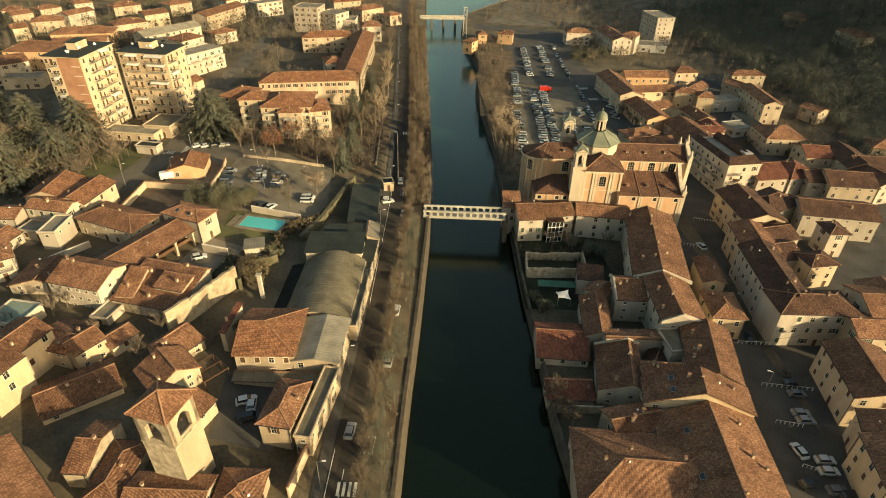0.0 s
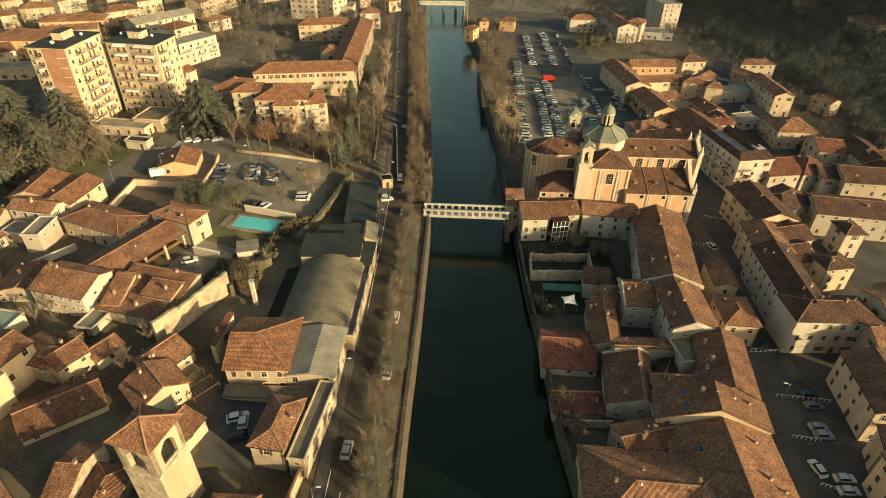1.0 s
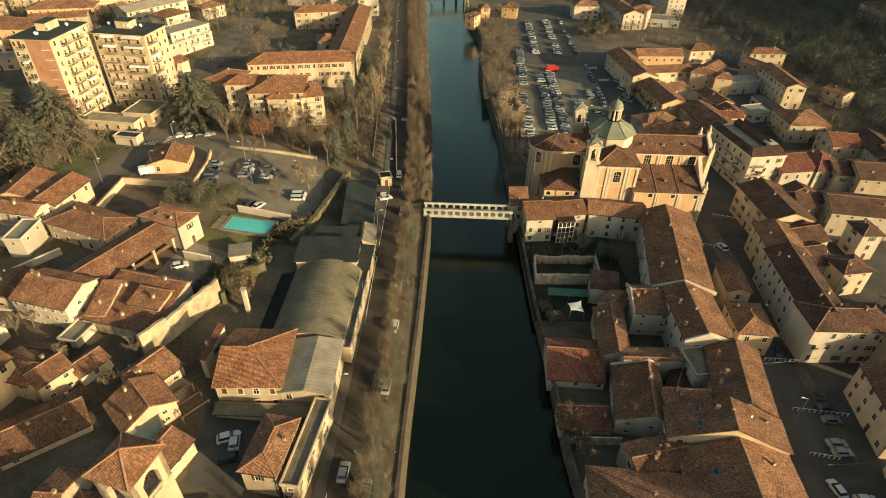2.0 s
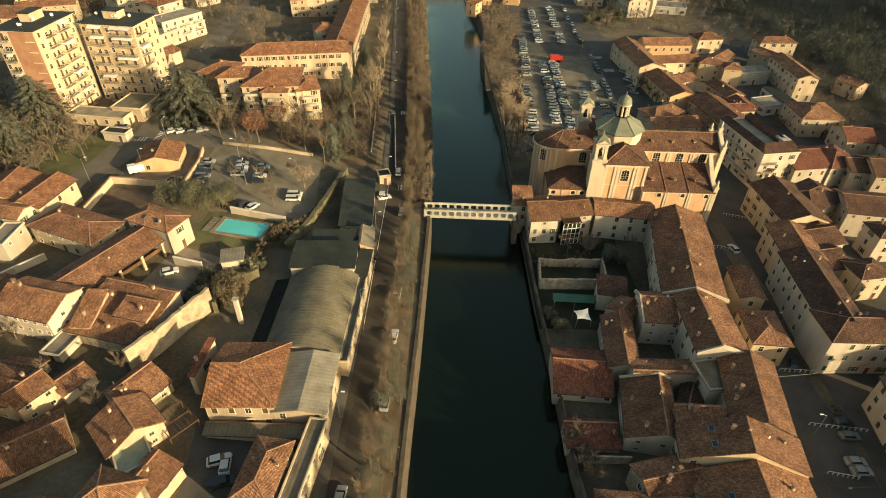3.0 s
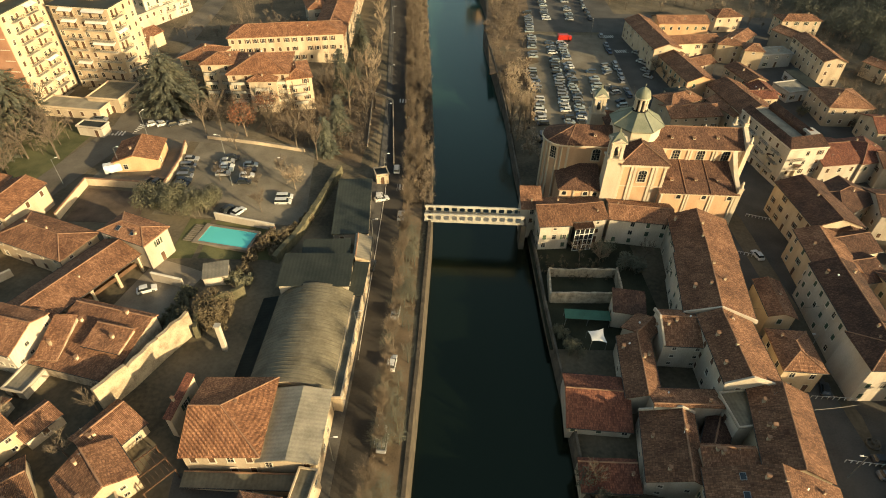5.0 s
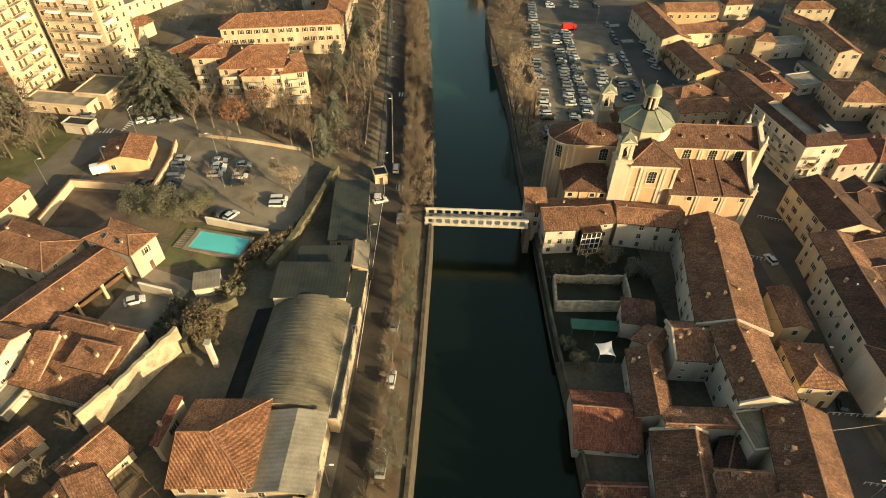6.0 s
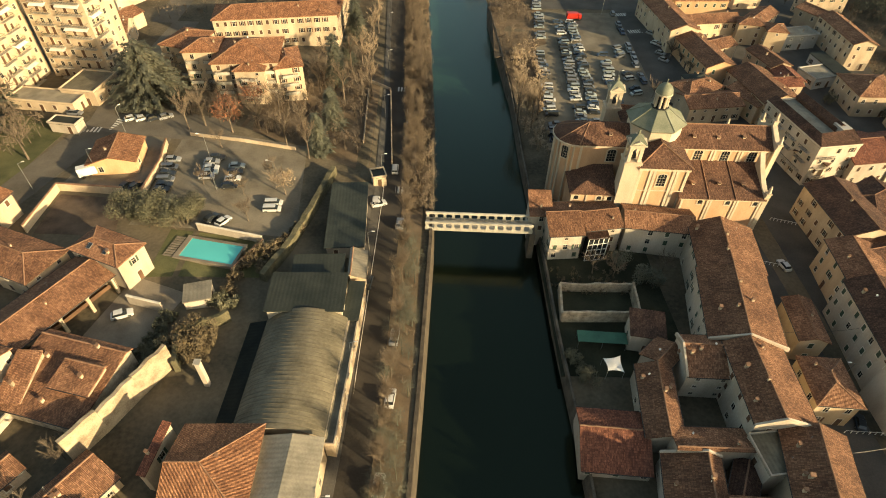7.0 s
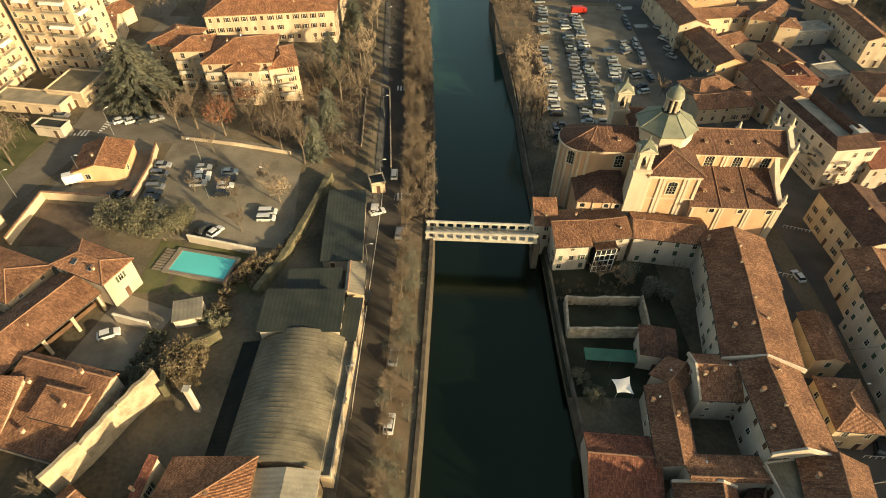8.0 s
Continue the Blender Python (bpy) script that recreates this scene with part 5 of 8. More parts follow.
def church():
    root = thing("church", "baroque church in peach and ivory plaster with a green octagonal dome", "church", pose(50, 178, -7.7, 0, 0, -1.2))
    ax = 1.9                                  # the long axis
    TALL = 19.4                               # eaves of nave, choir and transept
    big = arched_window(2.1, 3.0, (IVORY, GLASS, FRAME))
    mid = arched_window(1.7, 2.3, (IVORY, GLASS, FRAME))
    low = arched_window(1.15, 0.9, (IVORY, GLASS, FRAME), bars=False)

    def pier(x0, x1, y, z0, z1, side=-1):
        bm = bmesh.new()
        ya, yb = sorted((y, y + side * 0.22))
        box(bm, x0, ya, z0, x1, yb, z1)
        part("pilaster", bm, IVORY, root)

    def band(x0, x1, y, z, side=-1, tall=0.5, deep=0.42):
        ya, yb = sorted((y, y + side * deep))
        bm = bmesh.new()
        box(bm, x0, ya, z, x1, yb, z + tall)
        part("cornice", bm, IVORY, root)

    # nave
    bm = bmesh.new()
    box(bm, 5, ax - 5.1, -1, 29, ax + 5.1, TALL)
    part("nave_wall", bm, PEACH, root)
    r = 3.6
    roof_part("nave_roof", [[(4, ax - 5.7, TALL), (29.2, ax - 5.7, TALL), (29.2, ax, TALL + r), (4, ax, TALL + r)],
                            [(29.2, ax + 5.7, TALL), (4, ax + 5.7, TALL), (4, ax, TALL + r), (29.2, ax, TALL + r)]], CHURCHTILE, root)
    bar_part("ridge_cap", (4, ax, TALL + r + 0.03), (29.2, ax, TALL + r + 0.03), 0.17, RIDGE, root)
    band(5, 29.3, ax - 5.1, TALL - 0.75, tall=0.6)
    for x in (10.6, 17.4, 24.2):
        sub("window", big, root, pose(x, ax - 5.1, TALL - 4.4))
        sub("window", low, root, pose(x - 0.4, -14.0, 9.9))
    for x in (7.2, 13.6, 14.4, 20.4, 21.2, 26.8, 27.8):
        pier(x, x + 0.55, ax - 5.1, 15.0, TALL - 0.75)
    # aisles
    for s in (-1, 1):
        y_out, y_in = ax + s * 15.9, ax + s * 5.0
        bm = bmesh.new()
        y0, y1 = sorted((y_out, y_in))
        box(bm, 5, y0, -1, 25.4, y1, 12.0)
        part("aisle_wall", bm, PEACH, root)
        e = s * 0.5
        roof_part("aisle_roof", [[(4.6, y_out + e, 11.9), (26, y_out + e, 11.9), (26, y_in, 15.6), (4.6, y_in, 15.6)]], CHURCHTILE, root)
        band(5, 25.6, y_out, 11.35, s, 0.5, 0.35)
        for x in (5.4, 11.8, 12.5, 18.4, 19.1, 24.6):
            pier(x, x + 0.5, y_out, 0, 11.4, s)
        for x in (11.9, 18.5):
            bar_part("roof_seam", (x, y_out + e, 12.0), (x, y_in, 15.66), 0.12, RIDGE, root)
    # transept
    bm = bmesh.new()
    box(bm, -6.6, -12.6, -1, 5.6, 16.4, TALL)
    part("transept_wall", bm, PEACH, root)
    rt = 2.9
    for s in (-1, 1):
        yo = ax + s * 15.0
        roof_part("transept_roof", [[(-7.2, yo, TALL), (6.2, yo, TALL), (-0.5, yo - s * 6.4, TALL + rt)],
                                    [(6.2, yo, TALL), (6.2, ax + s * 3, TALL), (-0.5, ax + s * 3, TALL + rt), (-0.5, yo - s * 6.4, TALL + rt)],
                                    [(-7.2, ax + s * 3, TALL), (-7.2, yo, TALL), (-0.5, yo - s * 6.4, TALL + rt), (-0.5, ax + s * 3, TALL + rt)]], CHURCHTILE, root)
        for x in (-7.2, 6.2):
            bar_part("ridge_cap", (x, yo, TALL + 0.04), (-0.5, yo - s * 6.4, TALL + rt + 0.04), 0.16, RIDGE, root)
        bar_part("ridge_cap", (-0.5, ax + s * 3, TALL + rt + 0.04), (-0.5, yo - s * 6.4, TALL + rt + 0.04), 0.16, RIDGE, root)
        band(-6.7, 5.7, ax + s * 14.5, TALL - 0.8, s, 0.65, 0.5)
    for x in (-6.5, -3.9, -3.0, 1.6, 2.5, 4.8):
        pier(x, x + 0.7, -12.6, 0, TALL - 0.8)
    band(-6.6, 5.6, -12.6, 12.4, tall=0.25, deep=0.2)
    sub("window", big, root, pose(-0.5, -12.62, 13.9))
    # drum, dome and lantern
    c = (-0.8, 1.7)
    bm = bmesh.new()
    lathe(bm, [(6.7, TALL - 1), (6.7, 24.3), (0.0, 24.3)], 8, 0, c, math.pi / 8)
    part("drum", bm, IVORY, root)
    bm = bmesh.new()
    lathe(bm, [(7.15, 24.0), (7.5, 24.35), (7.5, 24.55), (5.6, 25.6), (4.0, 26.5), (2.4, 27.6), (0.0, 27.8)], 8, 0, c, math.pi / 8)
    part("dome_roof", bm, COPPER, root)
    for i in range(8):
        a = math.pi / 8 + i * math.pi / 4
        bm = bmesh.new()
        pts = [(7.5, 24.6), (5.6, 25.66), (4.0, 26.56), (2.4, 27.66)]
        for (r0, z0), (r1, z1) in zip(pts, pts[1:]):
            tube(bm, (c[0] + r0 * math.cos(a), c[1] + r0 * math.sin(a), z0), (c[0] + r1 * math.cos(a), c[1] + r1 * math.sin(a), z1), 0.11, 0.1, 5)
        part("dome_rib", bm, COPPER, root)
    bm = bmesh.new()
    lathe(bm, [(2.15, 27.4), (2.15, 27.9), (1.45, 27.95), (1.45, 31.0), (0.0, 31.0)], 8, 0, c, math.pi / 8)
    lantern = part("lantern", bm, GLASS, root, "glazed lantern with ivory piers")
    for i in range(8):
        a = math.pi / 8 + i * math.pi / 4
        bm = bmesh.new()
        tube(bm, (c[0] + 1.55 * math.cos(a), c[1] + 1.55 * math.sin(a), 27.9), (c[0] + 1.55 * math.cos(a), c[1] + 1.55 * math.sin(a), 31.2), 0.34, 0.32, 6)
        part("lantern_pier", bm, IVORY, lantern)
    bm = bmesh.new()
    lathe(bm, [(1.9, 31.0), (2.15, 31.2), (2.15, 31.45), (1.95, 31.5)], 16, 0, c)
    part("lantern_cornice", bm, IVORY, lantern)
    bm = bmesh.new()
    lathe(bm, [(2.05, 31.45), (2.0, 32.2), (1.65, 33.0), (1.0, 33.6), (0.3, 33.95), (0.12, 34.1), (0.08, 34.7), (0.2, 34.85), (0.0, 35.05)], 12, 0, c)
    part("cupola", bm, COPPER, lantern, smooth=True)
    # twin bell turrets
    for yc in (-10.9, ax + 12.9):
        xc = -8.5
        bm = bmesh.new()
        box(bm, xc - 1.95, yc - 1.95, -1, xc + 1.95, yc + 1.95, 20.6)
        turret = part("turret_shaft", bm, IVORY, root)
        bm = bmesh.new()
        box(bm, xc - 2.2, yc - 2.2, 20.0, xc + 2.2, yc + 2.2, 20.45)
        part("turret_cornice", bm, IVORY, turret)
        for dx in (-1, 1):
            for dy in (-1, 1):
                bm = bmesh.new()
                box(bm, xc + dx * 1.25 - 0.42, yc + dy * 1.25 - 0.42, 20.5, xc + dx * 1.25 + 0.42, yc + dy * 1.25 + 0.42, 25.2)
                part("belfry_pier", bm, IVORY, turret)
        for ang in (0, 90, 180, 270):
            bm = bmesh.new()
            n = 7
            arc = [(-0.83 + 1.66 * i / n, 23.6 + 0.83 * math.sin(math.pi * i / n)) for i in range(n + 1)]
            for (xa, za), (xb, zb) in zip(arc, arc[1:]):
                v = [bm.verts.new(p) for p in ((xa, -1.6, za), (xb, -1.6, zb), (xb, -1.6, 25.2), (xa, -1.6, 25.2), (xa, -1.0, za), (xb, -1.0, zb), (xb, -1.0, 25.2), (xa, -1.0, 25.2))]
                for f in ((0, 1, 2, 3), (7, 6, 5, 4), (0, 4, 5, 1)):
                    bm.faces.new([v[i] for i in f])
            s0 = len(bm.verts)
            # small pediment above the arch
            tri = [(-1.9, 25.45), (1.9, 25.45), (0, 26.4)]
            f0 = [bm.verts.new((x, -2.05, z)) for x, z in tri]
            f1 = [bm.verts.new((x, -1.2, z)) for x, z in tri]
            bm.faces.new(f0), bm.faces.new(f1[::-1])
            for i in range(3):
                bm.faces.new((f0[(i + 1) % 3], f0[i], f1[i], f1[(i + 1) % 3]))
            bmesh.ops.recalc_face_normals(bm, faces=bm.faces)
            for v in bm.verts:
                v.co = pose(xc, yc, 0, 0, 0, ang) @ v.co
            part("belfry_arch", bm, IVORY, turret)
        bm = bmesh.new()
        lathe(bm, [(0.5, 21.0), (0.85, 21.1), (0.7, 21.9), (0.4, 22.4), (0.0, 22.5)], 12, 0, (xc, yc))
        part("bell", bm, DARKMETAL, turret, "dark bronze bell", smooth=True)
        box_part("turret_top", (xc - 2.1, yc - 2.1, 25.1, xc + 2.1, yc + 2.1, 25.5), IVORY, turret)
        bm = bmesh.new()
        lathe(bm, [(3.0, 25.5), (2.2, 26.2), (1.2, 26.9), (0.55, 27.3), (0.35, 27.5), (0.32, 28.3), (0.1, 28.5), (0.05, 29.1), (0.0, 29.15)], 4, 0, (xc, yc), math.pi / 4)
        part("turret_roof", bm, COPPER, turret)
    # choir with a rounded end
    pts = [(-6.5, ax - 5.3), (-6.5, ax + 5.3)] + [(-19.8 - 5.3 * math.sin(math.pi * i / 10), ax + 5.3 * math.cos(math.pi * i / 10)) for i in range(11)]
    bm = bmesh.new()
    prism(bm, pts, -1, TALL - 0.2)
    bmesh.ops.recalc_face_normals(bm, faces=bm.faces)
    part("choir_wall", bm, PEACH, root)
    top = (-17.0, ax, TALL + 3.2)
    faces = []
    rim = [(-19.8 - 5.9 * math.sin(math.pi * i / 10), ax + 5.9 * math.cos(math.pi * i / 10), TALL) for i in range(11)]
    for a, b in zip(rim, rim[1:]):
        faces.append([a, b, top])
    for s in (-1, 1):
        e = (-19.8, ax + s * 5.9, TALL)
        faces += [[e, (-6.4, ax + s * 5.9, TALL), (-6.4, ax, TALL + 3.2), top]]
    roof_part("choir_roof", faces, CHURCHTILE, root)
    for i in (3, 7, 10):
        bar_part("ridge_cap", rim[i], top, 0.14, RIDGE, root)
    bm = bmesh.new()
    for a, b in zip(rim, rim[1:]):
        a2, b2 = Vector(a) - Vector((0, 0, 0.5)), Vector(b) - Vector((0, 0, 0.5))
        tube(bm, a2, b2, 0.33, 0.33, 5)
    part("choir_cornice", bm, IVORY, root)
    band(-19.8, -6.5, ax - 5.3, TALL - 0.85, tall=0.6)
    for i in (5, 7, 9):
        a = math.pi * i / 10
        for da in (-0.11, 0.11):
            bm = bmesh.new()
            px, py = -19.8 - 5.35 * math.sin(a + da), ax + 5.35 * math.cos(a + da)
            tube(bm, (px, py, 0), (px, py, TALL - 0.6), 0.3, 0.3, 5)
            part("pilaster", bm, IVORY, root)
    sub("window", big, root, pose(-19.8 - 5.32 * math.sin(math.pi * 0.8), ax + 5.32 * math.cos(math.pi * 0.8), TALL - 5.0, 0, 0, -36))
    sub("window", big, root, pose(-11.2, ax - 5.32, TALL - 5.0))
    for x in (-19.4, -8.3):
        pier(x, x + 0.6, ax - 5.3, 0, TALL - 0.8)
    # sacristy in the angle
    bm = bmesh.new()
    box(bm, -21.3, -11.8, -1, -10.4, ax - 5.2, 10.5)
    part("sacristy_wall", bm, PEACH, root)
    zt = 13.4
    roof_part("sacristy_roof", [[(-21.9, -12.4, 10.4), (-10.2, -12.4, 10.4), (-10.2, -9.5, 11.9), (-16.5, -8.2, 12.2)],
                                [(-21.9, ax - 5.2, 10.6), (-21.9, -12.4, 10.4), (-16.5, -8.2, 12.2), (-15.2, ax - 5.3, zt)],
                                [(-16.5, -8.2, 12.2), (-10.2, -9.5, 11.9), (-10.2, ax - 5.3, zt), (-15.2, ax - 5.3, zt)]], CHURCHTILE, root)
    for x in (-20.0, -14.2, -11.6):
        sub("window", low, root, pose(x, -11.82, 8.3))
    for x in (-21.3, -17.6, -12.9):
        pier(x, x + 0.35, -11.8, 0, 10.3)
    # west front: screen wall, scrolls and statues on plinths
    bm = bmesh.new()
    prof = [(ax - 6.2, -1), (ax + 6.2, -1), (ax + 6.2, 20.6), (ax + 3.6, 21.8), (ax, 23.8), (ax - 3.6, 21.8), (ax - 6.2, 20.6)]
    ring = [[bm.verts.new((x, y, z)) for y, z in prof] for x in (28.6, 29.8)]
    k = len(prof)
    for i in range(k):
        bm.faces.new((ring[0][i], ring[0][(i + 1) % k], ring[1][(i + 1) % k], ring[1][i]))
    bm.faces.new(ring[0][::-1]), bm.faces.new(ring[1])
    bmesh.ops.recalc_face_normals(bm, faces=bm.faces)
    part("front_wall", bm, IVORY, root)
    for s in (-1, 1):
        bm = bmesh.new()
        curve = [(ax + s * (6.0 + 10.0 * i / 8), 19.0 - 6.2 * math.sin(math.pi / 2 * i / 8)) for i in range(9)]
        for (ya, za), (yb, zb) in zip(curve, curve[1:]):
            v = [bm.verts.new((x, y, z)) for x in (25.4, 26.6) for y, z in ((ya, -1), (yb, -1), (yb, zb), (ya, za))]
            for f in ((0, 1, 2, 3), (7, 6, 5, 4), (3, 2, 6, 7)):
                bm.faces.new([v[i] for i in f])
            if yb == curve[-1][0]:
                bm.faces.new([v[i] for i in (1, 5, 6, 2)])
        bmesh.ops.recalc_face_normals(bm, faces=bm.faces)
        part("scroll_wall", bm, IVORY, root)
    for y, z, x in ((ax - 5.8, 20.4, 29.2), (ax + 5.8, 20.4, 29.2), (ax - 15.6, 12.6, 26.0), (ax + 15.6, 12.6, 26.0), (ax, 23.6, 29.2)):
        bm = bmesh.new()
        box(bm, x - 0.55, y - 0.55, z, x + 0.55, y + 0.55, z + 0.9)
        box(bm, x - 0.7, y - 0.7, z + 0.9, x + 0.7, y + 0.7, z + 1.1)
        plinth = part("plinth", bm, IVORY, root)
        bm = bmesh.new()
        lathe(bm, [(0.42, z + 1.1), (0.5, z + 1.5), (0.34, z + 2.1), (0.4, z + 2.5), (0.2, z + 2.75), (0.19, z + 3.05), (0.0, z + 3.2)], 8, 0, (x, y))
        part("statue", bm, IVORY, root, "weathered ivory stone statue", smooth=True)
    for x, y in ((9, ax - 3), (15, ax - 3.1), (21.5, ax - 2.8), (8.5, -10.5), (15, -10.3), (21, -10.4), (-12, ax - 3.2)):
        z = (TALL + 3.6 * (1 - (ax - y) / 5.7)) if y > -6 else 12 + (y + 14.5) / 9.4 * 3.6
        bm = bmesh.new()
        box(bm, x - 0.35, y - 0.45, z - 0.1, x + 0.35, y + 0.35, z + 0.42, 0)
        box(bm, x - 0.45, y - 0.6, z + 0.42, x + 0.45, y + 0.45, z + 0.52, 1)
        box(bm, x - 0.2, y - 0.47, z + 0.1, x + 0.2, y - 0.44, z + 0.38, 2)
        part("roof_vent", bm, [WALL["c"], RIDGE, GLASS], root)


church()


# ---- the old bell tower ----
def bell_tower():
    """A square stone belfry with an open bell stage and a pyramid roof."""
    h, W = 18.9, 3.1
    root = thing("bell_tower", "old square stone bell tower with arched openings and tiled roof", "tower", pose(-44.5, 60.2, 1.6, 0, 0, -15))
    bm = bmesh.new()
    box(bm, -W, -W, -2, W, W, 12.2)
    bmesh.ops.subdivide_edges(bm, edges=bm.edges, cuts=3, use_grid_fill=True)
    part("shaft", bm, [WALL["s"]], root, "pale rubble stone shaft")
    box_part("string_course", (-W - 0.12, -W - 0.12, 12.2, W + 0.12, W + 0.12, 12.5), WALL["s"], root, 0.05)
    # plastered faces towards the sun
    box_part("plaster_face", (W, -W + 0.02, -2, W + 0.06, W - 0.02, 12.2), WALL["c"], root)
    for a in (0, 90, 180, 270):
        wmat = WALL["c"] if a in (90,) else WALL["s"]
        for s in (-1, 1):
            bm = bmesh.new()
            x0, x1 = sorted((s * 1.45, s * W))
            box(bm, x0, -W, 12.5, x1 if s > 0 else x1, -W + 0.75, h)
            ob = part("pier", bm, wmat, root)
            ob.matrix_local = pose(0, 0, 0, 0, 0, a)
        bm = bmesh.new()
        n = 8
        arc = [(-1.45 + 2.9 * i / n, 16.0 + 1.35 * math.sin(math.pi * i / n)) for i in range(n + 1)]
        for (xa, za), (xb, zb) in zip(arc, arc[1:]):
            v = [bm.verts.new((x, y, z)) for y in (-W, -W + 0.75) for x, z in ((xa, za), (xb, zb), (xb, h), (xa, h))]
            for f in ((0, 1, 2, 3), (7, 6, 5, 4), (1, 0, 4, 5)):
                bm.faces.new([v[i] for i in f])
        bmesh.ops.recalc_face_normals(bm, faces=bm.faces)
        ob = part("arch", bm, wmat, root)
        ob.matrix_local = pose(0, 0, 0, 0, 0, a)
        bm = bmesh.new()
        box(bm, -1.45, -W + 0.1, 12.5, 1.45, -W + 0.4, 13.2)
        ob = part("sill", bm, WALL["s"], root)
        ob.matrix_local = pose(0, 0, 0, 0, 0, a)
    bm = bmesh.new()
    lathe(bm, [(0.9, 13.6), (1.0, 13.7), (0.75, 14.7), (0.45, 15.3), (0.0, 15.4)], 14)
    part("bell", bm, DARKMETAL, root, "dark bronze bell", smooth=True)
    bar_part("bell_beam", (-W + 0.4, 0, 15.5), (W - 0.4, 0, 15.5), 0.16, SHUTTER_B, root)
    R = W + 0.55
    roof_part("roof", [[(-R, -R, h), (R, -R, h), (0, 0, h + 2.5)], [(R, -R, h), (R, R, h), (0, 0, h + 2.5)],
                       [(R, R, h), (-R, R, h), (0, 0, h + 2.5)], [(-R, R, h), (-R, -R, h), (0, 0, h + 2.5)]], TILE["t"], root)
    for x, y in ((-R, -R), (R, -R), (R, R), (-R, R)):
        bar_part("ridge_cap", (x, y, h + 0.05), (0, 0, h + 2.55), 0.15, RIDGE, root)


bell_tower()


# ---- the footbridge ----
def footbridge():
    root = thing("footbridge", "pale concrete footbridge with pierced parapet girders", "bridge", pose(-8.2, 156.3, -1.4, 0, 0, -1.3))
    L = 26.2
    box_part("deck", (0, 0.1, -0.45, L, 3.9, 0.0), CONCRETE, root)
    for y, nm in ((0.0, 0), (3.6, 1)):
        n, top, bot = 12, 2.15, -0.55
        pitch = (L - 1.0) / n
        bm = bmesh.new()
        y0, y1 = y, y + 0.4
        box(bm, 0, y0, bot, L, y1, 0.28)
        part("lower_chord", bm, CONCRETE, root)
        bm = bmesh.new()
        box(bm, 0, y0 - 0.06, 1.62, L, y1 + 0.06, top)
        bmesh.ops.bevel(bm, geom=bm.edges, offset=0.05, segments=1, affect="EDGES")
        part("upper_chord", bm, CONCRETE, root)
        for i in range(n + 1):
            x = 0.5 + pitch * i
            bm = bmesh.new()
            # a post that flares into both chords
            prof = [(-0.55, 0.28), (0.55, 0.28), (0.36, 0.5), (0.30, 0.95), (0.36, 1.4), (0.55, 1.62), (-0.55, 1.62), (-0.36, 1.4), (-0.30, 0.95), (-0.36, 0.5)]
            a = [bm.verts.new((x + px, y0 + 0.03, pz)) for px, pz in prof]
            b = [bm.verts.new((x + px, y1 - 0.03, pz)) for px, pz in prof]
            bm.faces.new(a), bm.faces.new(b[::-1])
            for q in range(len(prof)):
                bm.faces.new((a[(q + 1) % 10], a[q], b[q], b[(q + 1) % 10]))
            part("post", bm, CONCRETE, root)
    for x in (-0.6, L - 0.2):
        box_part("abutment", (x - 0.4, -0.3, -9.5, x + 1.0, 4.3, -0.55), QUAY, root)


footbridge()


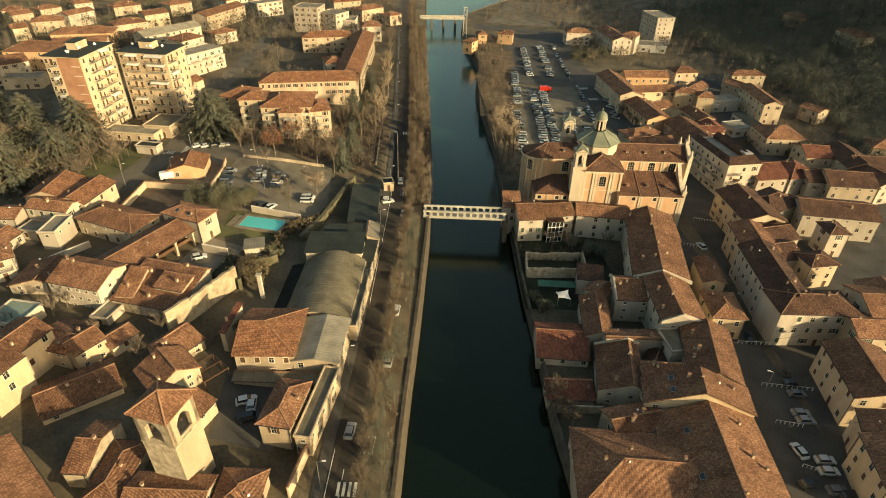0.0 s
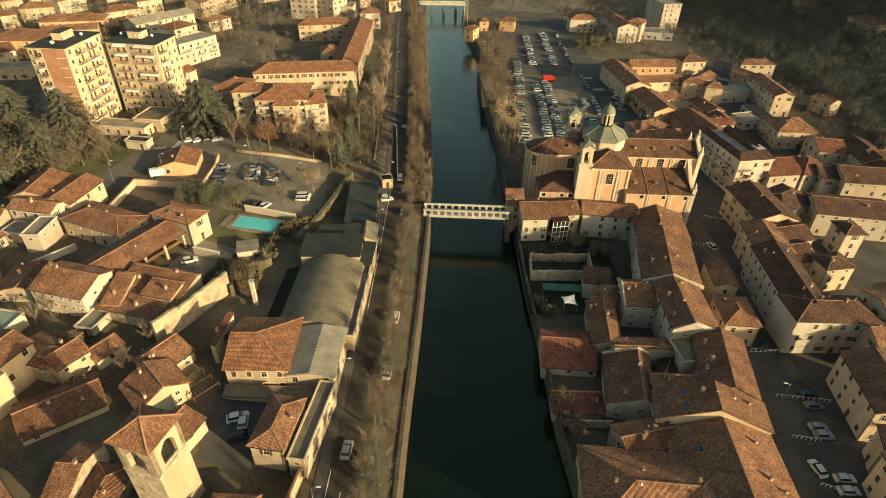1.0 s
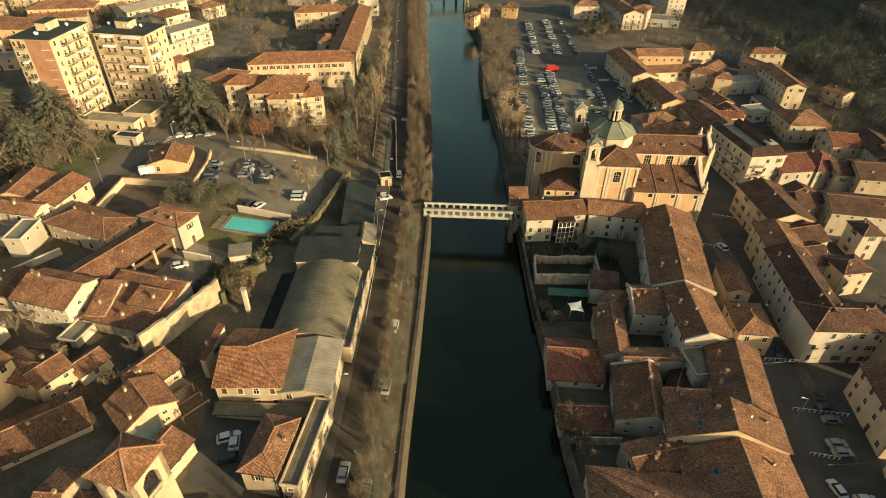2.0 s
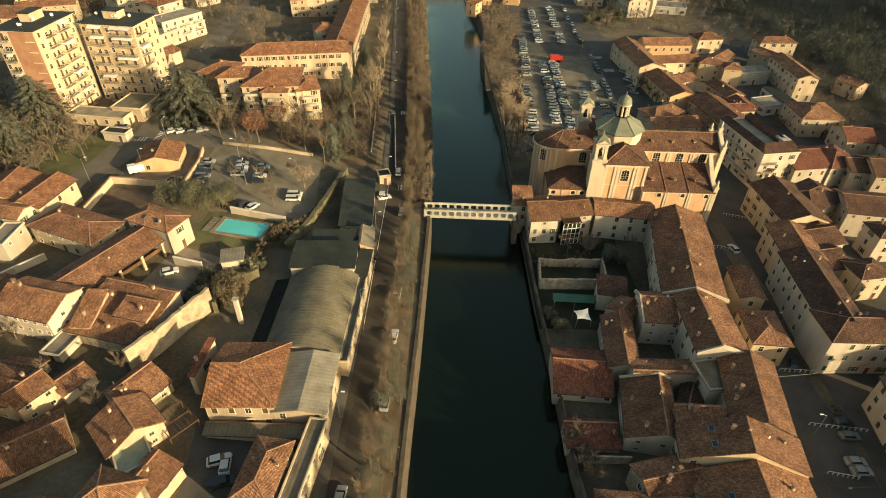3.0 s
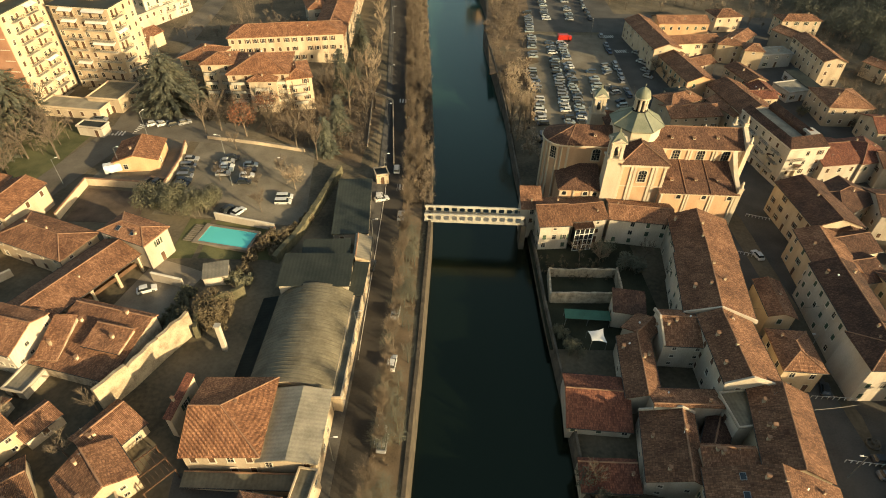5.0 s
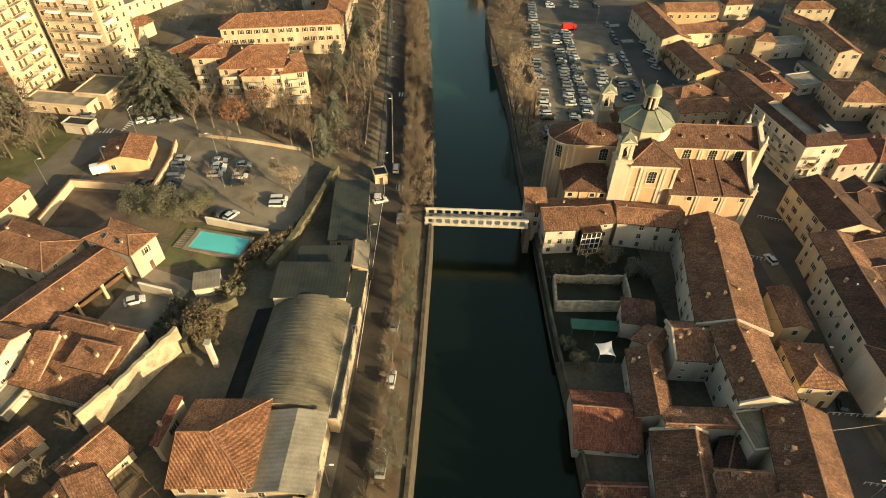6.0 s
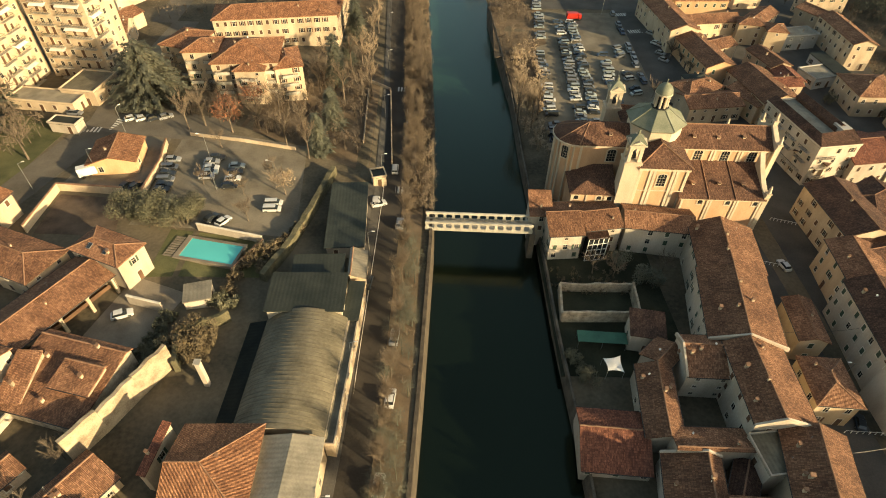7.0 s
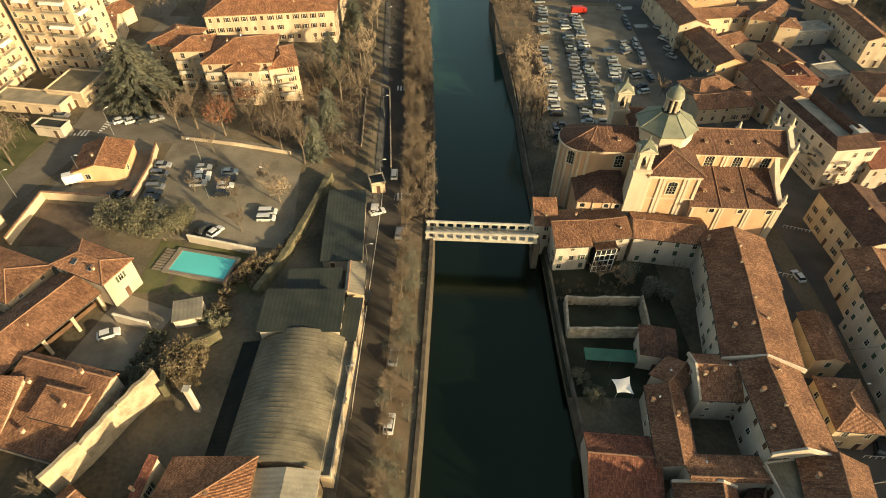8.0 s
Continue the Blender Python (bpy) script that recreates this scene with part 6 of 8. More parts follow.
# ---- apartment blocks ----
def apartment(x, y, w, d, turn, base, eave, storeys, label, faces):
    """A tall block. faces: side -> list of (from, to, what) along it, what: balcony, brick, plain or windows."""
    root = thing("apartment_block", label, "apartment block", pose(x, y, base, 0, 0, turn))
    H, W, D = eave - base, w / 2, d / 2
    fh = H / storeys
    box_part("wall", (-W, -D, -2, W, D, H), WALL["c"], root)
    box_part("roof", (-W - 0.5, -D - 0.5, H, W + 0.5, D + 0.5, H + 0.35), TILE["d"], root, 0.05)
    box_part("roof_edge", (-W - 0.55, -D - 0.55, H - 0.12, W + 0.55, D + 0.55, H), TRIM, root)
    box_part("stair_head", (-W * 0.4, -D * 0.2, H + 0.35, W * 0.15, D * 0.45, H + 2.9), WALL["c"], root)
    box_part("stair_head_roof", (-W * 0.45, -D * 0.25, H + 2.9, W * 0.2, D * 0.5, H + 3.05), TILE["d"], root)
    rnd = random.Random(int(abs(x)))
    for _ in range(5):
        sub("satellite_dish", DISH, root, pose(rnd.uniform(-0.8, 0.8) * W, rnd.uniform(-0.9, 0.6) * D, H + 0.7, 0, 0, rnd.uniform(-20, 60)))
    for side, spans in faces.items():
        length, ang, off = {"F": (w, 0, D), "R": (d, 90, W), "L": (d, 270, W)}[side]
        m = pose(0, 0, 0, 0, 0, ang)
        for a, b, what in spans:
            ua, ub = a * length - length / 2, b * length - length / 2
            if what == "brick":
                bm = bmesh.new()
                box(bm, ua, -off - 0.12, -1.5, ub, -off + 0.05, H - 0.3)
                ob = part("brick_panel", bm, WALL["b"], root, "plain red brick panel")
                ob.matrix_local = m
                for s in range(1, storeys):
                    bm = bmesh.new()
                    box(bm, ub - (ub - ua) * 0.42, -off - 0.2, s * fh - 0.12, ub - 0.4, -off - 0.1, s * fh + 0.12)
                    ob = part("floor_band", bm, TRIM, root)
                    ob.matrix_local = m
            for s in range(storeys):
                if what == "windows":
                    n = max(1, int((ub - ua) / 2.6))
                    for i in range(n):
                        sub("window", WINDOWS[rnd.choice((1, 2, 2))], root, m @ pose(ua + (ub - ua) * (i + 0.5) / n, -off, s * fh + 0.9))
                if what == "balcony":
                    bm = bmesh.new()
                    y0 = -off - 1.35
                    box(bm, ua + 0.3, y0, s * fh - 0.16, ub - 0.3, -off + 0.05, s * fh, 0)
                    box(bm, ua + 0.3, y0, s * fh + 0.95, ub - 0.3, y0 + 0.06, s * fh + 1.02, 1)
                    n = max(3, int((ub - ua) / 0.5))
                    for i in range(n + 1):
                        px = ua + 0.32 + (ub - ua - 0.68) * i / n
                        box(bm, px, y0 + 0.01, s * fh, px + 0.04, y0 + 0.05, s * fh + 0.95, 1)
                    for px in (ua + 0.3, ub - 0.36):
                        box(bm, px, y0, s * fh + 0.95, px + 0.06, -off, s * fh + 1.02, 1)
                        box(bm, px, y0 + 0.3, s * fh, px + 0.04, y0 + 0.34, s * fh + 0.95, 1)
                    if rnd.random() < 0.35:
                        box(bm, ua + 0.8, y0 - 0.02, s * fh + 0.55, ua + 2.2, y0 + 0.18, s * fh + 0.95, 2)
                    if rnd.random() < 0.3:
                        z = s * fh + fh - 0.35
                        v = [bm.verts.new(p) for p in ((ua + 0.4, -off, z), (ub - 0.4, -off, z), (ub - 0.4, y0 - 0.2, z - 0.7), (ua + 0.4, y0 - 0.2, z - 0.7))]
                        bm.faces.new(v).material_index = 3
                    ob = part("balcony", bm, [CONCRETE, DARKMETAL, LEAF, PLASTIC], root)
                    ob.matrix_local = m
                    for i in range(2):
                        sub("balcony_door", DOOR if rnd.random() < 0.4 else WINDOWS[rnd.choice((1, 2))], root, m @ pose(ua + (ub - ua) * (0.3 + 0.4 * i), -off, s * fh + 0.2))
    return root


apartment(-136.8, 210.8, 13.3, 20.5, -3.0, 4.2, 33.6, 9, "nine-storey cream apartment block with balconies and brick end", {
    "F": [(0.0, 0.14, "windows"), (0.14, 0.36, "balcony"), (0.38, 0.98, "brick")],
    "R": [(0.02, 0.17, "windows"), (0.18, 0.45, "balcony"), (0.50, 0.78, "balcony"), (0.82, 0.98, "windows")]})
apartment(-116.8, 224.2, 19.2, 13.6, -6.6, 4.2, 31.0, 8, "eight-storey cream apartment block with railed balconies", {
    "F": [(0.0, 0.12, "windows"), (0.14, 0.44, "balcony"), (0.46, 0.54, "windows"), (0.55, 0.98, "balcony")],
    "R": [(0.0, 0.4, "balcony"), (0.45, 0.98, "windows")]})


# ---- walls, pool and gardens ----
def garden_wall(points, high, thick, mat, label, coping=True, name="garden_wall", low=None, ragged=0.0):
    """A free-standing wall along a line of ground points."""
    root = thing(name, label, "wall", pose(points[0][0], points[0][1], land(*points[0])), kind="structure")
    o = Vector((points[0][0], points[0][1], land(*points[0])))
    rnd = random.Random(int(points[0][0] * 7))
    for a, b in zip(points, points[1:]):
        a, b = Vector((*a, 0)), Vector((*b, 0))
        way = (b - a).normalized()
        side = Vector((-way.y, way.x, 0)) * thick / 2
        n = max(1, int((b - a).length / (1.6 if ragged else 4)))
        bm = bmesh.new()
        cb = bmesh.new()
        prev = None
        for i in range(n + 1):
            p = a.lerp(b, i / n)
            z = land(p.x, p.y)
            h = high + (rnd.uniform(-ragged, ragged) if ragged else 0)
            ring = [bm.verts.new(Vector((q.x, q.y, zz)) - o) for q, zz in ((p - side, z - 1), (p + side, z - 1), (p + side * 0.8, z + h), (p - side * 0.8, z + h))]
            cap = [cb.verts.new(Vector((q.x, q.y, zz)) - o) for q, zz in ((p - side * 1.5, z + h), (p + side * 1.5, z + h), (p + side * 1.5, z + h + 0.12), (p, z + h + 0.2), (p - side * 1.5, z + h + 0.12))]
            if prev:
                for k in range(4):
                    bm.faces.new((prev[0][k], prev[0][(k + 1) % 4], ring[(k + 1) % 4], ring[k]))
                for k in range(5):
                    cb.faces.new((prev[1][k], prev[1][(k + 1) % 5], cap[(k + 1) % 5], cap[k]))
            else:
                bm.faces.new(ring), cb.faces.new(cap)
            prev = (ring, cap)
        bm.faces.new(prev[0][::-1]), cb.faces.new(prev[1][::-1])
        for q in (bm, cb):
            bmesh.ops.recalc_face_normals(q, faces=q.faces)
        part("wall_length", bm, mat, root)
        if coping:
            part("coping", cb, RIDGE if mat is not WALL["w"] else TRIM, root)
        else:
            cb.free()
    return root


garden_wall([(-97.0, 146.0), (-97.3, 161.3), (-81.3, 160.7)], 2.2, 0.4, WALL["c"], "sunlit cream boundary wall along the town road")
garden_wall([(-103.4, 117.0), (-100.4, 121.4), (-96.4, 126.6)], 1.8, 0.4, WALL["w"], "pale garden wall along the lane")
garden_wall([(-76.7, 160.2), (-77.0, 173.5), (-78.9, 182.5)], 2.0, 0.4, WALL["c"], "cream wall between yard and car park")
garden_wall([(-59.8, 149.1), (-44.6, 146.7)], 2.0, 0.35, WALL["w"], "white wall behind the swimming pool")
garden_wall([(-44.3, 146.2), (-48.7, 136.5)], 1.6, 0.35, WALL["c"], "cream side wall of the pool garden")
garden_wall([(-74.3, 187.3), (-59.9, 185.5), (-44.8, 183.8)], 1.0, 0.4, WALL["c"], "low cream wall along the park", coping=False)
garden_wall([(-32.9, 174.9), (-35.7, 158.2), (-38.7, 144.3), (-41.9, 135.2)], 2.4, 1.6, MOSS, "mossy stone wall between gardens and depot", coping=False, ragged=0.25)
garden_wall([(-61.6, 94.2), (-58.7, 99.8), (-55.9, 106.5), (-52.7, 113.2)], 5.8, 0.9, LIMEWALL, "tall ruined stone wall catching the sun", coping=False, name="ruined_wall", ragged=0.5)
garden_wall([(-51.5, 111.6), (-53.5, 118.6), (-45.6, 124.3)], 3.0, 1.0, MOSS, "ivy-grown stone garden wall", coping=False, ragged=0.4)
garden_wall([(-66.2, 126.8), (-58.9, 125.1)], 2.4, 0.35, WALL["w"], "white yard wall beside the villa")
garden_wall([(-31.3, 227.6), (-21.9, 223.1), (-18.3, 182.4)], 1.1, 0.35, WALL["s"], "low stone wall beside the riverside road", coping=False)
garden_wall([(-28.8, 220.8), (-27.0, 190.3)], 0.9, 0.35, WALL["s"], "low garden wall in the park", coping=False)
# roofless shed in the riverside garden
garden_wall([(22.8, 133.2), (39.8, 133.7), (40.3, 142.5)], 3.4, 0.6, WALL["s"], "roofless old stone shed wall in a garden", coping=False, name="ruined_shed", ragged=0.15)
garden_wall([(40.3, 142.5), (23.5, 142.4), (22.8, 133.2)], 2.6, 0.6, WALL["s"], "roofless old stone shed back wall", coping=False, name="ruined_shed_back", ragged=0.3)
garden_wall([(-26.6, 57.4), (-25.2, 66.8)], 3.0, 0.4, WALL["c"], "sunlit cream yard wall beside the road")
garden_wall([(24, 84), (34, 84)], 2.2, 0.4, WALL["s"], "stone courtyard wall by the river", coping=False)


def pool():
    root = thing("swimming_pool", "turquoise swimming pool with a pale paved rim", "pool", at_land(-54.6, 142.0, 0.55, -11))
    L, W = 6.2, 2.9
    bm = bmesh.new()
    for x0, y0, x1, y1 in ((-L - 1.2, -W - 0.7, L + 0.6, -W), (-L - 1.2, W, L + 0.6, W + 0.7), (-L - 1.2, -W, -L, W), (L, -W, L + 0.6, W)):
        box(bm, x0, y0, -0.5, x1, y1, 0.32)
    part("rim", bm, PAVING, root, "pale stone rim")
    bm = bmesh.new()
    n = 12
    for i in range(n):
        x0, x1 = -L + 2 * L * i / n, -L + 2 * L * (i + 1) / n
        bm.faces.new([bm.verts.new(p) for p in ((x0, -W, 0.18), (x1, -W, 0.18), (x1, W, 0.18), (x0, W, 0.18))])
    bmesh.ops.remove_doubles(bm, verts=bm.verts, dist=0.01)
    part("pool_surface", bm, POOLWATER, root)
    for k in range(9):
        box_part("deck_slat", (-L - 3.6, -W - 0.5 + k * 0.72, 0.1, -L - 1.4, -W + k * 0.72 - 0.05, 0.26), PAVING, root)


def at_land(x, y, lift=0.0, turn=0.0):
    return pose(x, y, land(x, y) + lift, 0, 0, turn)


pool()
drape("lawn", [(-66, 134), (-43, 136), (-42, 147), (-66, 149)], 0.04, GRASS, "thin winter lawn round the pool", "lawn", 6, 6)
drape("bare_plot", [(-95.5, 145.9), (-96.3, 159.8), (-81.2, 159.1), (-77.5, 146.0)], 0.05, SOIL, "bare brown soil inside the boundary wall", "plot", 6, 6)
# this sheet lays the garden's shade over the ground as dark colour
drape("dark_garden", [(21, 119), (49, 119), (47, 158), (20, 158)], 0.05, SHADEGRASS, "garden grass with the shade put into its dark colour", "lawn", 8, 8)
drape("far_cross_road", [(18.3, 451.0), (81.9, 427.0), (79.6, 413.0), (16.2, 435.0)], 0.12, ASPHALT, "pale road crossing beyond the far car park", "road", 12, 2)
drape("far_forecourt", [(51.0, 547.3), (124.7, 535.5), (84.3, 441.8), (26.3, 456.3)], 0.06, GRAVEL, "pale forecourt by the far bridge", "car park", 8, 8)
drape("far_lawn", [(16.6, 364.5), (38.7, 374.2), (35.3, 269.3), (14.1, 256.1)], 0.06, LEAFLITTER, "brown riverside lawn by the car park", "lawn", 6, 8)
drape("west_garden", [(-128, 150), (-112, 152), (-108, 190), (-130, 196)], 0.04, GRASS, "worn winter lawn beside the town road", "lawn", 6, 10)
drape("yard", [(-72, 117), (-60, 116), (-56, 130), (-68, 134)], 0.05, PAVING, "worn paved yard of the farmhouse", "yard", 6, 6)
drape("villa_yard", [(-98, 163), (-78, 161), (-79, 186), (-95, 188)], 0.05, GRAVEL, "pale gravel yard round the low house", "yard", 6, 6)
drape("park_lawn", [(-62, 193), (-24, 176), (-26, 240), (-60, 212)], 0.03, LEAFLITTER, "leaf-strewn lawn of the small park", "lawn", 8, 8)
drape("river_meadow", [(20, 230), (30, 226), (34, 300), (16, 300)], 0.03, LEAFLITTER, "brown winter grass on the river bank", "lawn", 4, 10)
drape("factory_yard", [(-44, 68), (-32, 66), (-30, 82), (-46, 84)], 0.05, ASPHALT, "shaded asphalt yard of the factory", "yard", 4, 4)
drape("forecourt", [(-24, 133), (-20.5, 133), (-20.5, 173), (-24, 173)], 0.10, ASPHALT, "asphalt forecourt beside the depot", "forecourt", 3, 10)


# ---- markings, lamps, rails ----
def crossing(x, y, turn, n, length, label):
    root = thing("zebra_crossing", label, "road marking", at_land(x, y, 0.09, turn), kind="structure")
    for i in range(n):
        u = (i - (n - 1) / 2) * 1.0
        bm = bmesh.new()
        box(bm, u - 0.25, -length / 2, -0.03, u + 0.25, length / 2, 0.006)
        part("stripe", bm, PAINT, root)


crossing(-15.2, 171.1, 0, 6, 2.8, "worn white zebra crossing on the riverside road")
crossing(-19.0, 225.2, 0, 6, 2.8, "white zebra crossing on the far road")
crossing(-17.9, 60.3, 0, 5, 2.8, "white zebra crossing near the factory")
crossing(-102.2, 188.1, 0, 6, 2.5, "white zebra crossing at the junction")
crossing(-97.0, 191.2, 70, 6, 2.5, "white zebra crossing at the town junction")
crossing(71.3, 298.7, 10, 8, 3.0, "white zebra crossing by the car park")
crossing(73.5, 281.5, 10, 8, 3.0, "white zebra crossing on the wide street")
for off, nm in ((-2.35, "edge_line"),):
    bm = bmesh.new()
    prev = None
    for y in range(0, 180, 6):
        c = road_x(y) + off
        row = [bm.verts.new((c + dx, y, land(c + dx, y) + 0.075)) for dx in (-0.07, 0.07)]
        if prev:
            bm.faces.new((prev[0], prev[1], row[1], row[0]))
        prev = row
    tagged(part(nm, bm, PAINT), "thin worn white line along the road edge", "road marking", kind="structure")


def lamp_post(m, high, label):
    root = thing("street_lamp", label, "street lamp", m, "street lamps")
    bm = bmesh.new()
    tube(bm, (0, 0, -0.2), (0, 0, high), 0.09, 0.05, 8)
    part("pole", bm, METAL, root)
    bm = bmesh.new()
    tube(bm, (0, 0, high - 0.1), (1.1, 0, high + 0.35), 0.04, 0.035, 6)
    part("arm", bm, METAL, root)
    bm = bmesh.new()
    box(bm, 0.9, -0.13, high + 0.28, 1.6, 0.13, high + 0.42)
    bmesh.ops.bevel(bm, geom=bm.edges, offset=0.04, segments=1, affect="EDGES")
    part("lamp_head", bm, PLASTIC, root)
    return root


lamp = lamp_post(at_land(-20.3, 176), 7.5, "slim grey metal street lamp on the pavement")
for y in (60, 88, 116, 146, 206, 236, 268, 300, 335, 370):
    copy_thing(lamp, at_land(road_x(y) - 3.2, y, 0, 0))
for x, y, r in ((-65.8, 177.1, 200), (-60.0, 163.7, 90), (-46.1, 167.7, 180), (-91.2, 168.1, 0), (-92.5, 187.8, 60), (-103.8, 161.3, 20), (62.1, 298.3, 90), (44.8, 269.2, 0), (55.3, 235.4, 0), (72.2, 90.9, 180), (77.4, 118.9, 180)):
    copy_thing(lamp, at_land(x, y, 0, r))


def railing(x0, y0, x1, y1, n):
    root = thing("railing", "low white metal railing with short posts on the square", "railing", at_land(x0, y0, 0, math.degrees(math.atan2(y1 - y0, x1 - x0))))
    L = math.hypot(x1 - x0, y1 - y0)
    for i in range(n + 1):
        bm = bmesh.new()
        u = L * i / n
        box(bm, u - 0.05, -0.05, 0, u + 0.05, 0.05, 0.95)
        part("post", bm, PLASTIC, root)
    bm = bmesh.new()
    box(bm, 0, -0.03, 0.85, L, 0.03, 0.93)
    part("rail", bm, PLASTIC, root)


railing(73.3, 94.0, 84.3, 92.7, 10)
railing(71.4, 83.2, 76.7, 82.2, 6)
railing(73.6, 108.1, 82.8, 107.7, 8)
railing(71.6, 72.3, 74.4, 71.2, 4)
railing(84.5, 170.3, 90.5, 168.4, 7)
railing(75.6, 153.7, 79.3, 152.6, 4)


def fountain():
    root = thing("fountain", "small round stone fountain on the square", "fountain", at_land(80.8, 97.8))
    bm = bmesh.new()
    lathe(bm, [(1.3, 0), (1.35, 0.55), (1.2, 0.6), (1.05, 0.55), (1.05, 0.2), (0, 0.2)], 20)
    part("basin", bm, QUAY, root)
    bm = bmesh.new()
    lathe(bm, [(0.28, 0.2), (0.2, 0.9), (0.75, 1.15), (0.8, 1.3), (0.15, 1.25), (0.12, 1.8), (0, 1.9)], 14)
    part("pedestal", bm, QUAY, root)


fountain()


def shade_sail(x, y, z, s, turn):
    root = thing("shade_sail", "white square fabric sun sail on thin posts", "sun sail", pose(x, y, z, 0, 0, turn))
    bm = bmesh.new()
    n = 8
    grid = []
    for j in range(n + 1):
        row = []
        for i in range(n + 1):
            u, v = 2 * i / n - 1, 2 * j / n - 1
            k = 1 - 0.16 * (1 - v * v)
            q = 1 - 0.16 * (1 - u * u)
            row.append(bm.verts.new((u * s * k, v * s * q, 2.4 + 0.35 * u * v)))
        grid.append(row)
    for j in range(n):
        for i in range(n):
            bm.faces.new((grid[j][i], grid[j][i + 1], grid[j + 1][i + 1], grid[j + 1][i]))
    part("canvas", bm, PLASTIC, root, smooth=True)
    for a in (-1, 1):
        for b in (-1, 1):
            bar_part("post", (a * s, b * s, -0.2), (a * s, b * s, 2.4 + 0.35 * a * b), 0.05, METAL, root)


shade_sail(30.3, 118.3, -4.3, 1.7, 4)
GREENROOF = material("green_canvas", (0.03, 0.09, 0.06), (0.05, 0.14, 0.09), 1, 4, rough=0.7, bump=0.1)


def shelter():
    root = thing("garden_shelter", "long green canvas shelter in the shaded garden", "shelter", at_land(30.4, 127.3, 0, -3))
    L, W = 5.2, 1.5
    bm = bmesh.new()
    box(bm, -L, -W, 2.3, L, W, 2.42)
    bmesh.ops.bevel(bm, geom=bm.edges, offset=0.04, segments=1, affect="EDGES")
    part("roof", bm, GREENROOF, root)
    for x in (-L + 0.2, 0, L - 0.2):
        for y in (-W + 0.1, W - 0.1):
            bar_part("post", (x, y, -0.2), (x, y, 2.3), 0.05, METAL, root)


shelter()


def flue(x, y, h, label):
    root = thing("flue", label, "chimney", at_land(x, y))
    box_part("stack", (-0.45, -0.45, -0.5, 0.45, 0.45, h), WALL["w"], root, 0.04)
    box_part("cap", (-0.6, -0.6, h, 0.6, 0.6, h + 0.15), CONCRETE, root)


flue(-45.5, 109.4, 7.0, "tall square white flue behind the factory")


def lattice_mast(x, y, h, label):
    root = thing("lattice_mast", label, "mast", at_land(x, y))
    for a in (-1, 1):
        for b in (-1, 1):
            bar_part("leg", (a * 1.3, b * 1.3, -0.5), (a * 0.9, b * 0.9, h), 0.16, CONCRETE, root)
    n = int(h / 2.6)
    for i in range(n):
        z0, z1 = h * i / n, h * (i + 1) / n
        for a, b, c, d in ((-1, -1, 1, -1), (1, -1, 1, 1), (1, 1, -1, 1), (-1, 1, -1, -1)):
            bar_part("brace", (a * 1.15, b * 1.15, z0), (c * 1.1, d * 1.1, z1), 0.08, CONCRETE, root)
    box_part("head", (-1.3, -1.3, h, 1.3, 1.3, h + 0.4), CONCRETE, root)


lattice_mast(8.9, 398.3, 20, "tall pale lattice mast on the river island")


def far_bridge():
    root = thing("road_bridge", "low pale road bridge across the river", "bridge", pose(-24, 452, -1.5, 0, 0, 4))
    box_part("deck", (0, 0, -0.5, 34, 7, 0.2), CONCRETE, root)
    for y in (0, 6.7):
        box_part("parapet", (0, y, 0.2, 34, y + 0.3, 1.2), CONCRETE, root)
    for x in (9, 18, 27):
        box_part("pier", (x - 0.7, 0.6, -10, x + 0.7, 6.4, -0.5), QUAY, root)


far_bridge()


def camper(m):
    root = thing("camper_van", "old white camper van parked in the yard", "camper van", m)
    bm = bmesh.new()
    box(bm, -2.9, -1.05, 0.45, 1.5, 1.05, 2.7)
    bmesh.ops.bevel(bm, geom=bm.edges, offset=0.12, segments=2, affect="EDGES")
    part("living_box", bm, PLASTIC, root)
    bm = bmesh.new()
    v = [(1.5, 0.4), (2.9, 0.4), (2.9, 1.1), (2.3, 1.9), (1.5, 2.0)]
    a = [bm.verts.new((x, -0.95, z)) for x, z in v]
    b = [bm.verts.new((x, 0.95, z)) for x, z in v]
    bm.faces.new(a), bm.faces.new(b[::-1])
    for i in range(5):
        bm.faces.new((a[(i + 1) % 5], a[i], b[i], b[(i + 1) % 5]))
    bmesh.ops.recalc_face_normals(bm, faces=bm.faces)
    part("cab", bm, PLASTIC, root)
    box_part("windscreen", (2.32, -0.8, 1.25, 2.75, 0.8, 1.8), GLASS, root)
    for x in (-1.8, 2.1):
        for y in (-0.95, 0.95):
            bm = bmesh.new()
            tube(bm, (x, y - 0.12, 0.36), (x, y + 0.12, 0.36), 0.36, 0.36, 10)
            part("wheel", bm, RUBBER, root)


camper(at_land(-92.5, 168.0, 0.1, 30))


def pergola(x, y, turn):
    root = thing("pergola", "bare timber pergola beside the house", "pergola", at_land(x, y, 0, turn))
    for i in range(8):
        box_part("rafter", (-3.2, -2.6 + i * 0.74, 2.5, 3.2, -2.5 + i * 0.74, 2.66), SHUTTER_B, root)
    for px in (-3, 0, 3):
        box_part("beam", (px - 0.08, -2.8, 2.3, px + 0.08, 2.8, 2.5), SHUTTER_B, root)
        for py in (-2.6, 2.6):
            box_part("post", (px - 0.08, py - 0.08, -0.2, px + 0.08, py + 0.08, 2.3), SHUTTER_B, root)


pergola(-48.8, 83.0, -40)


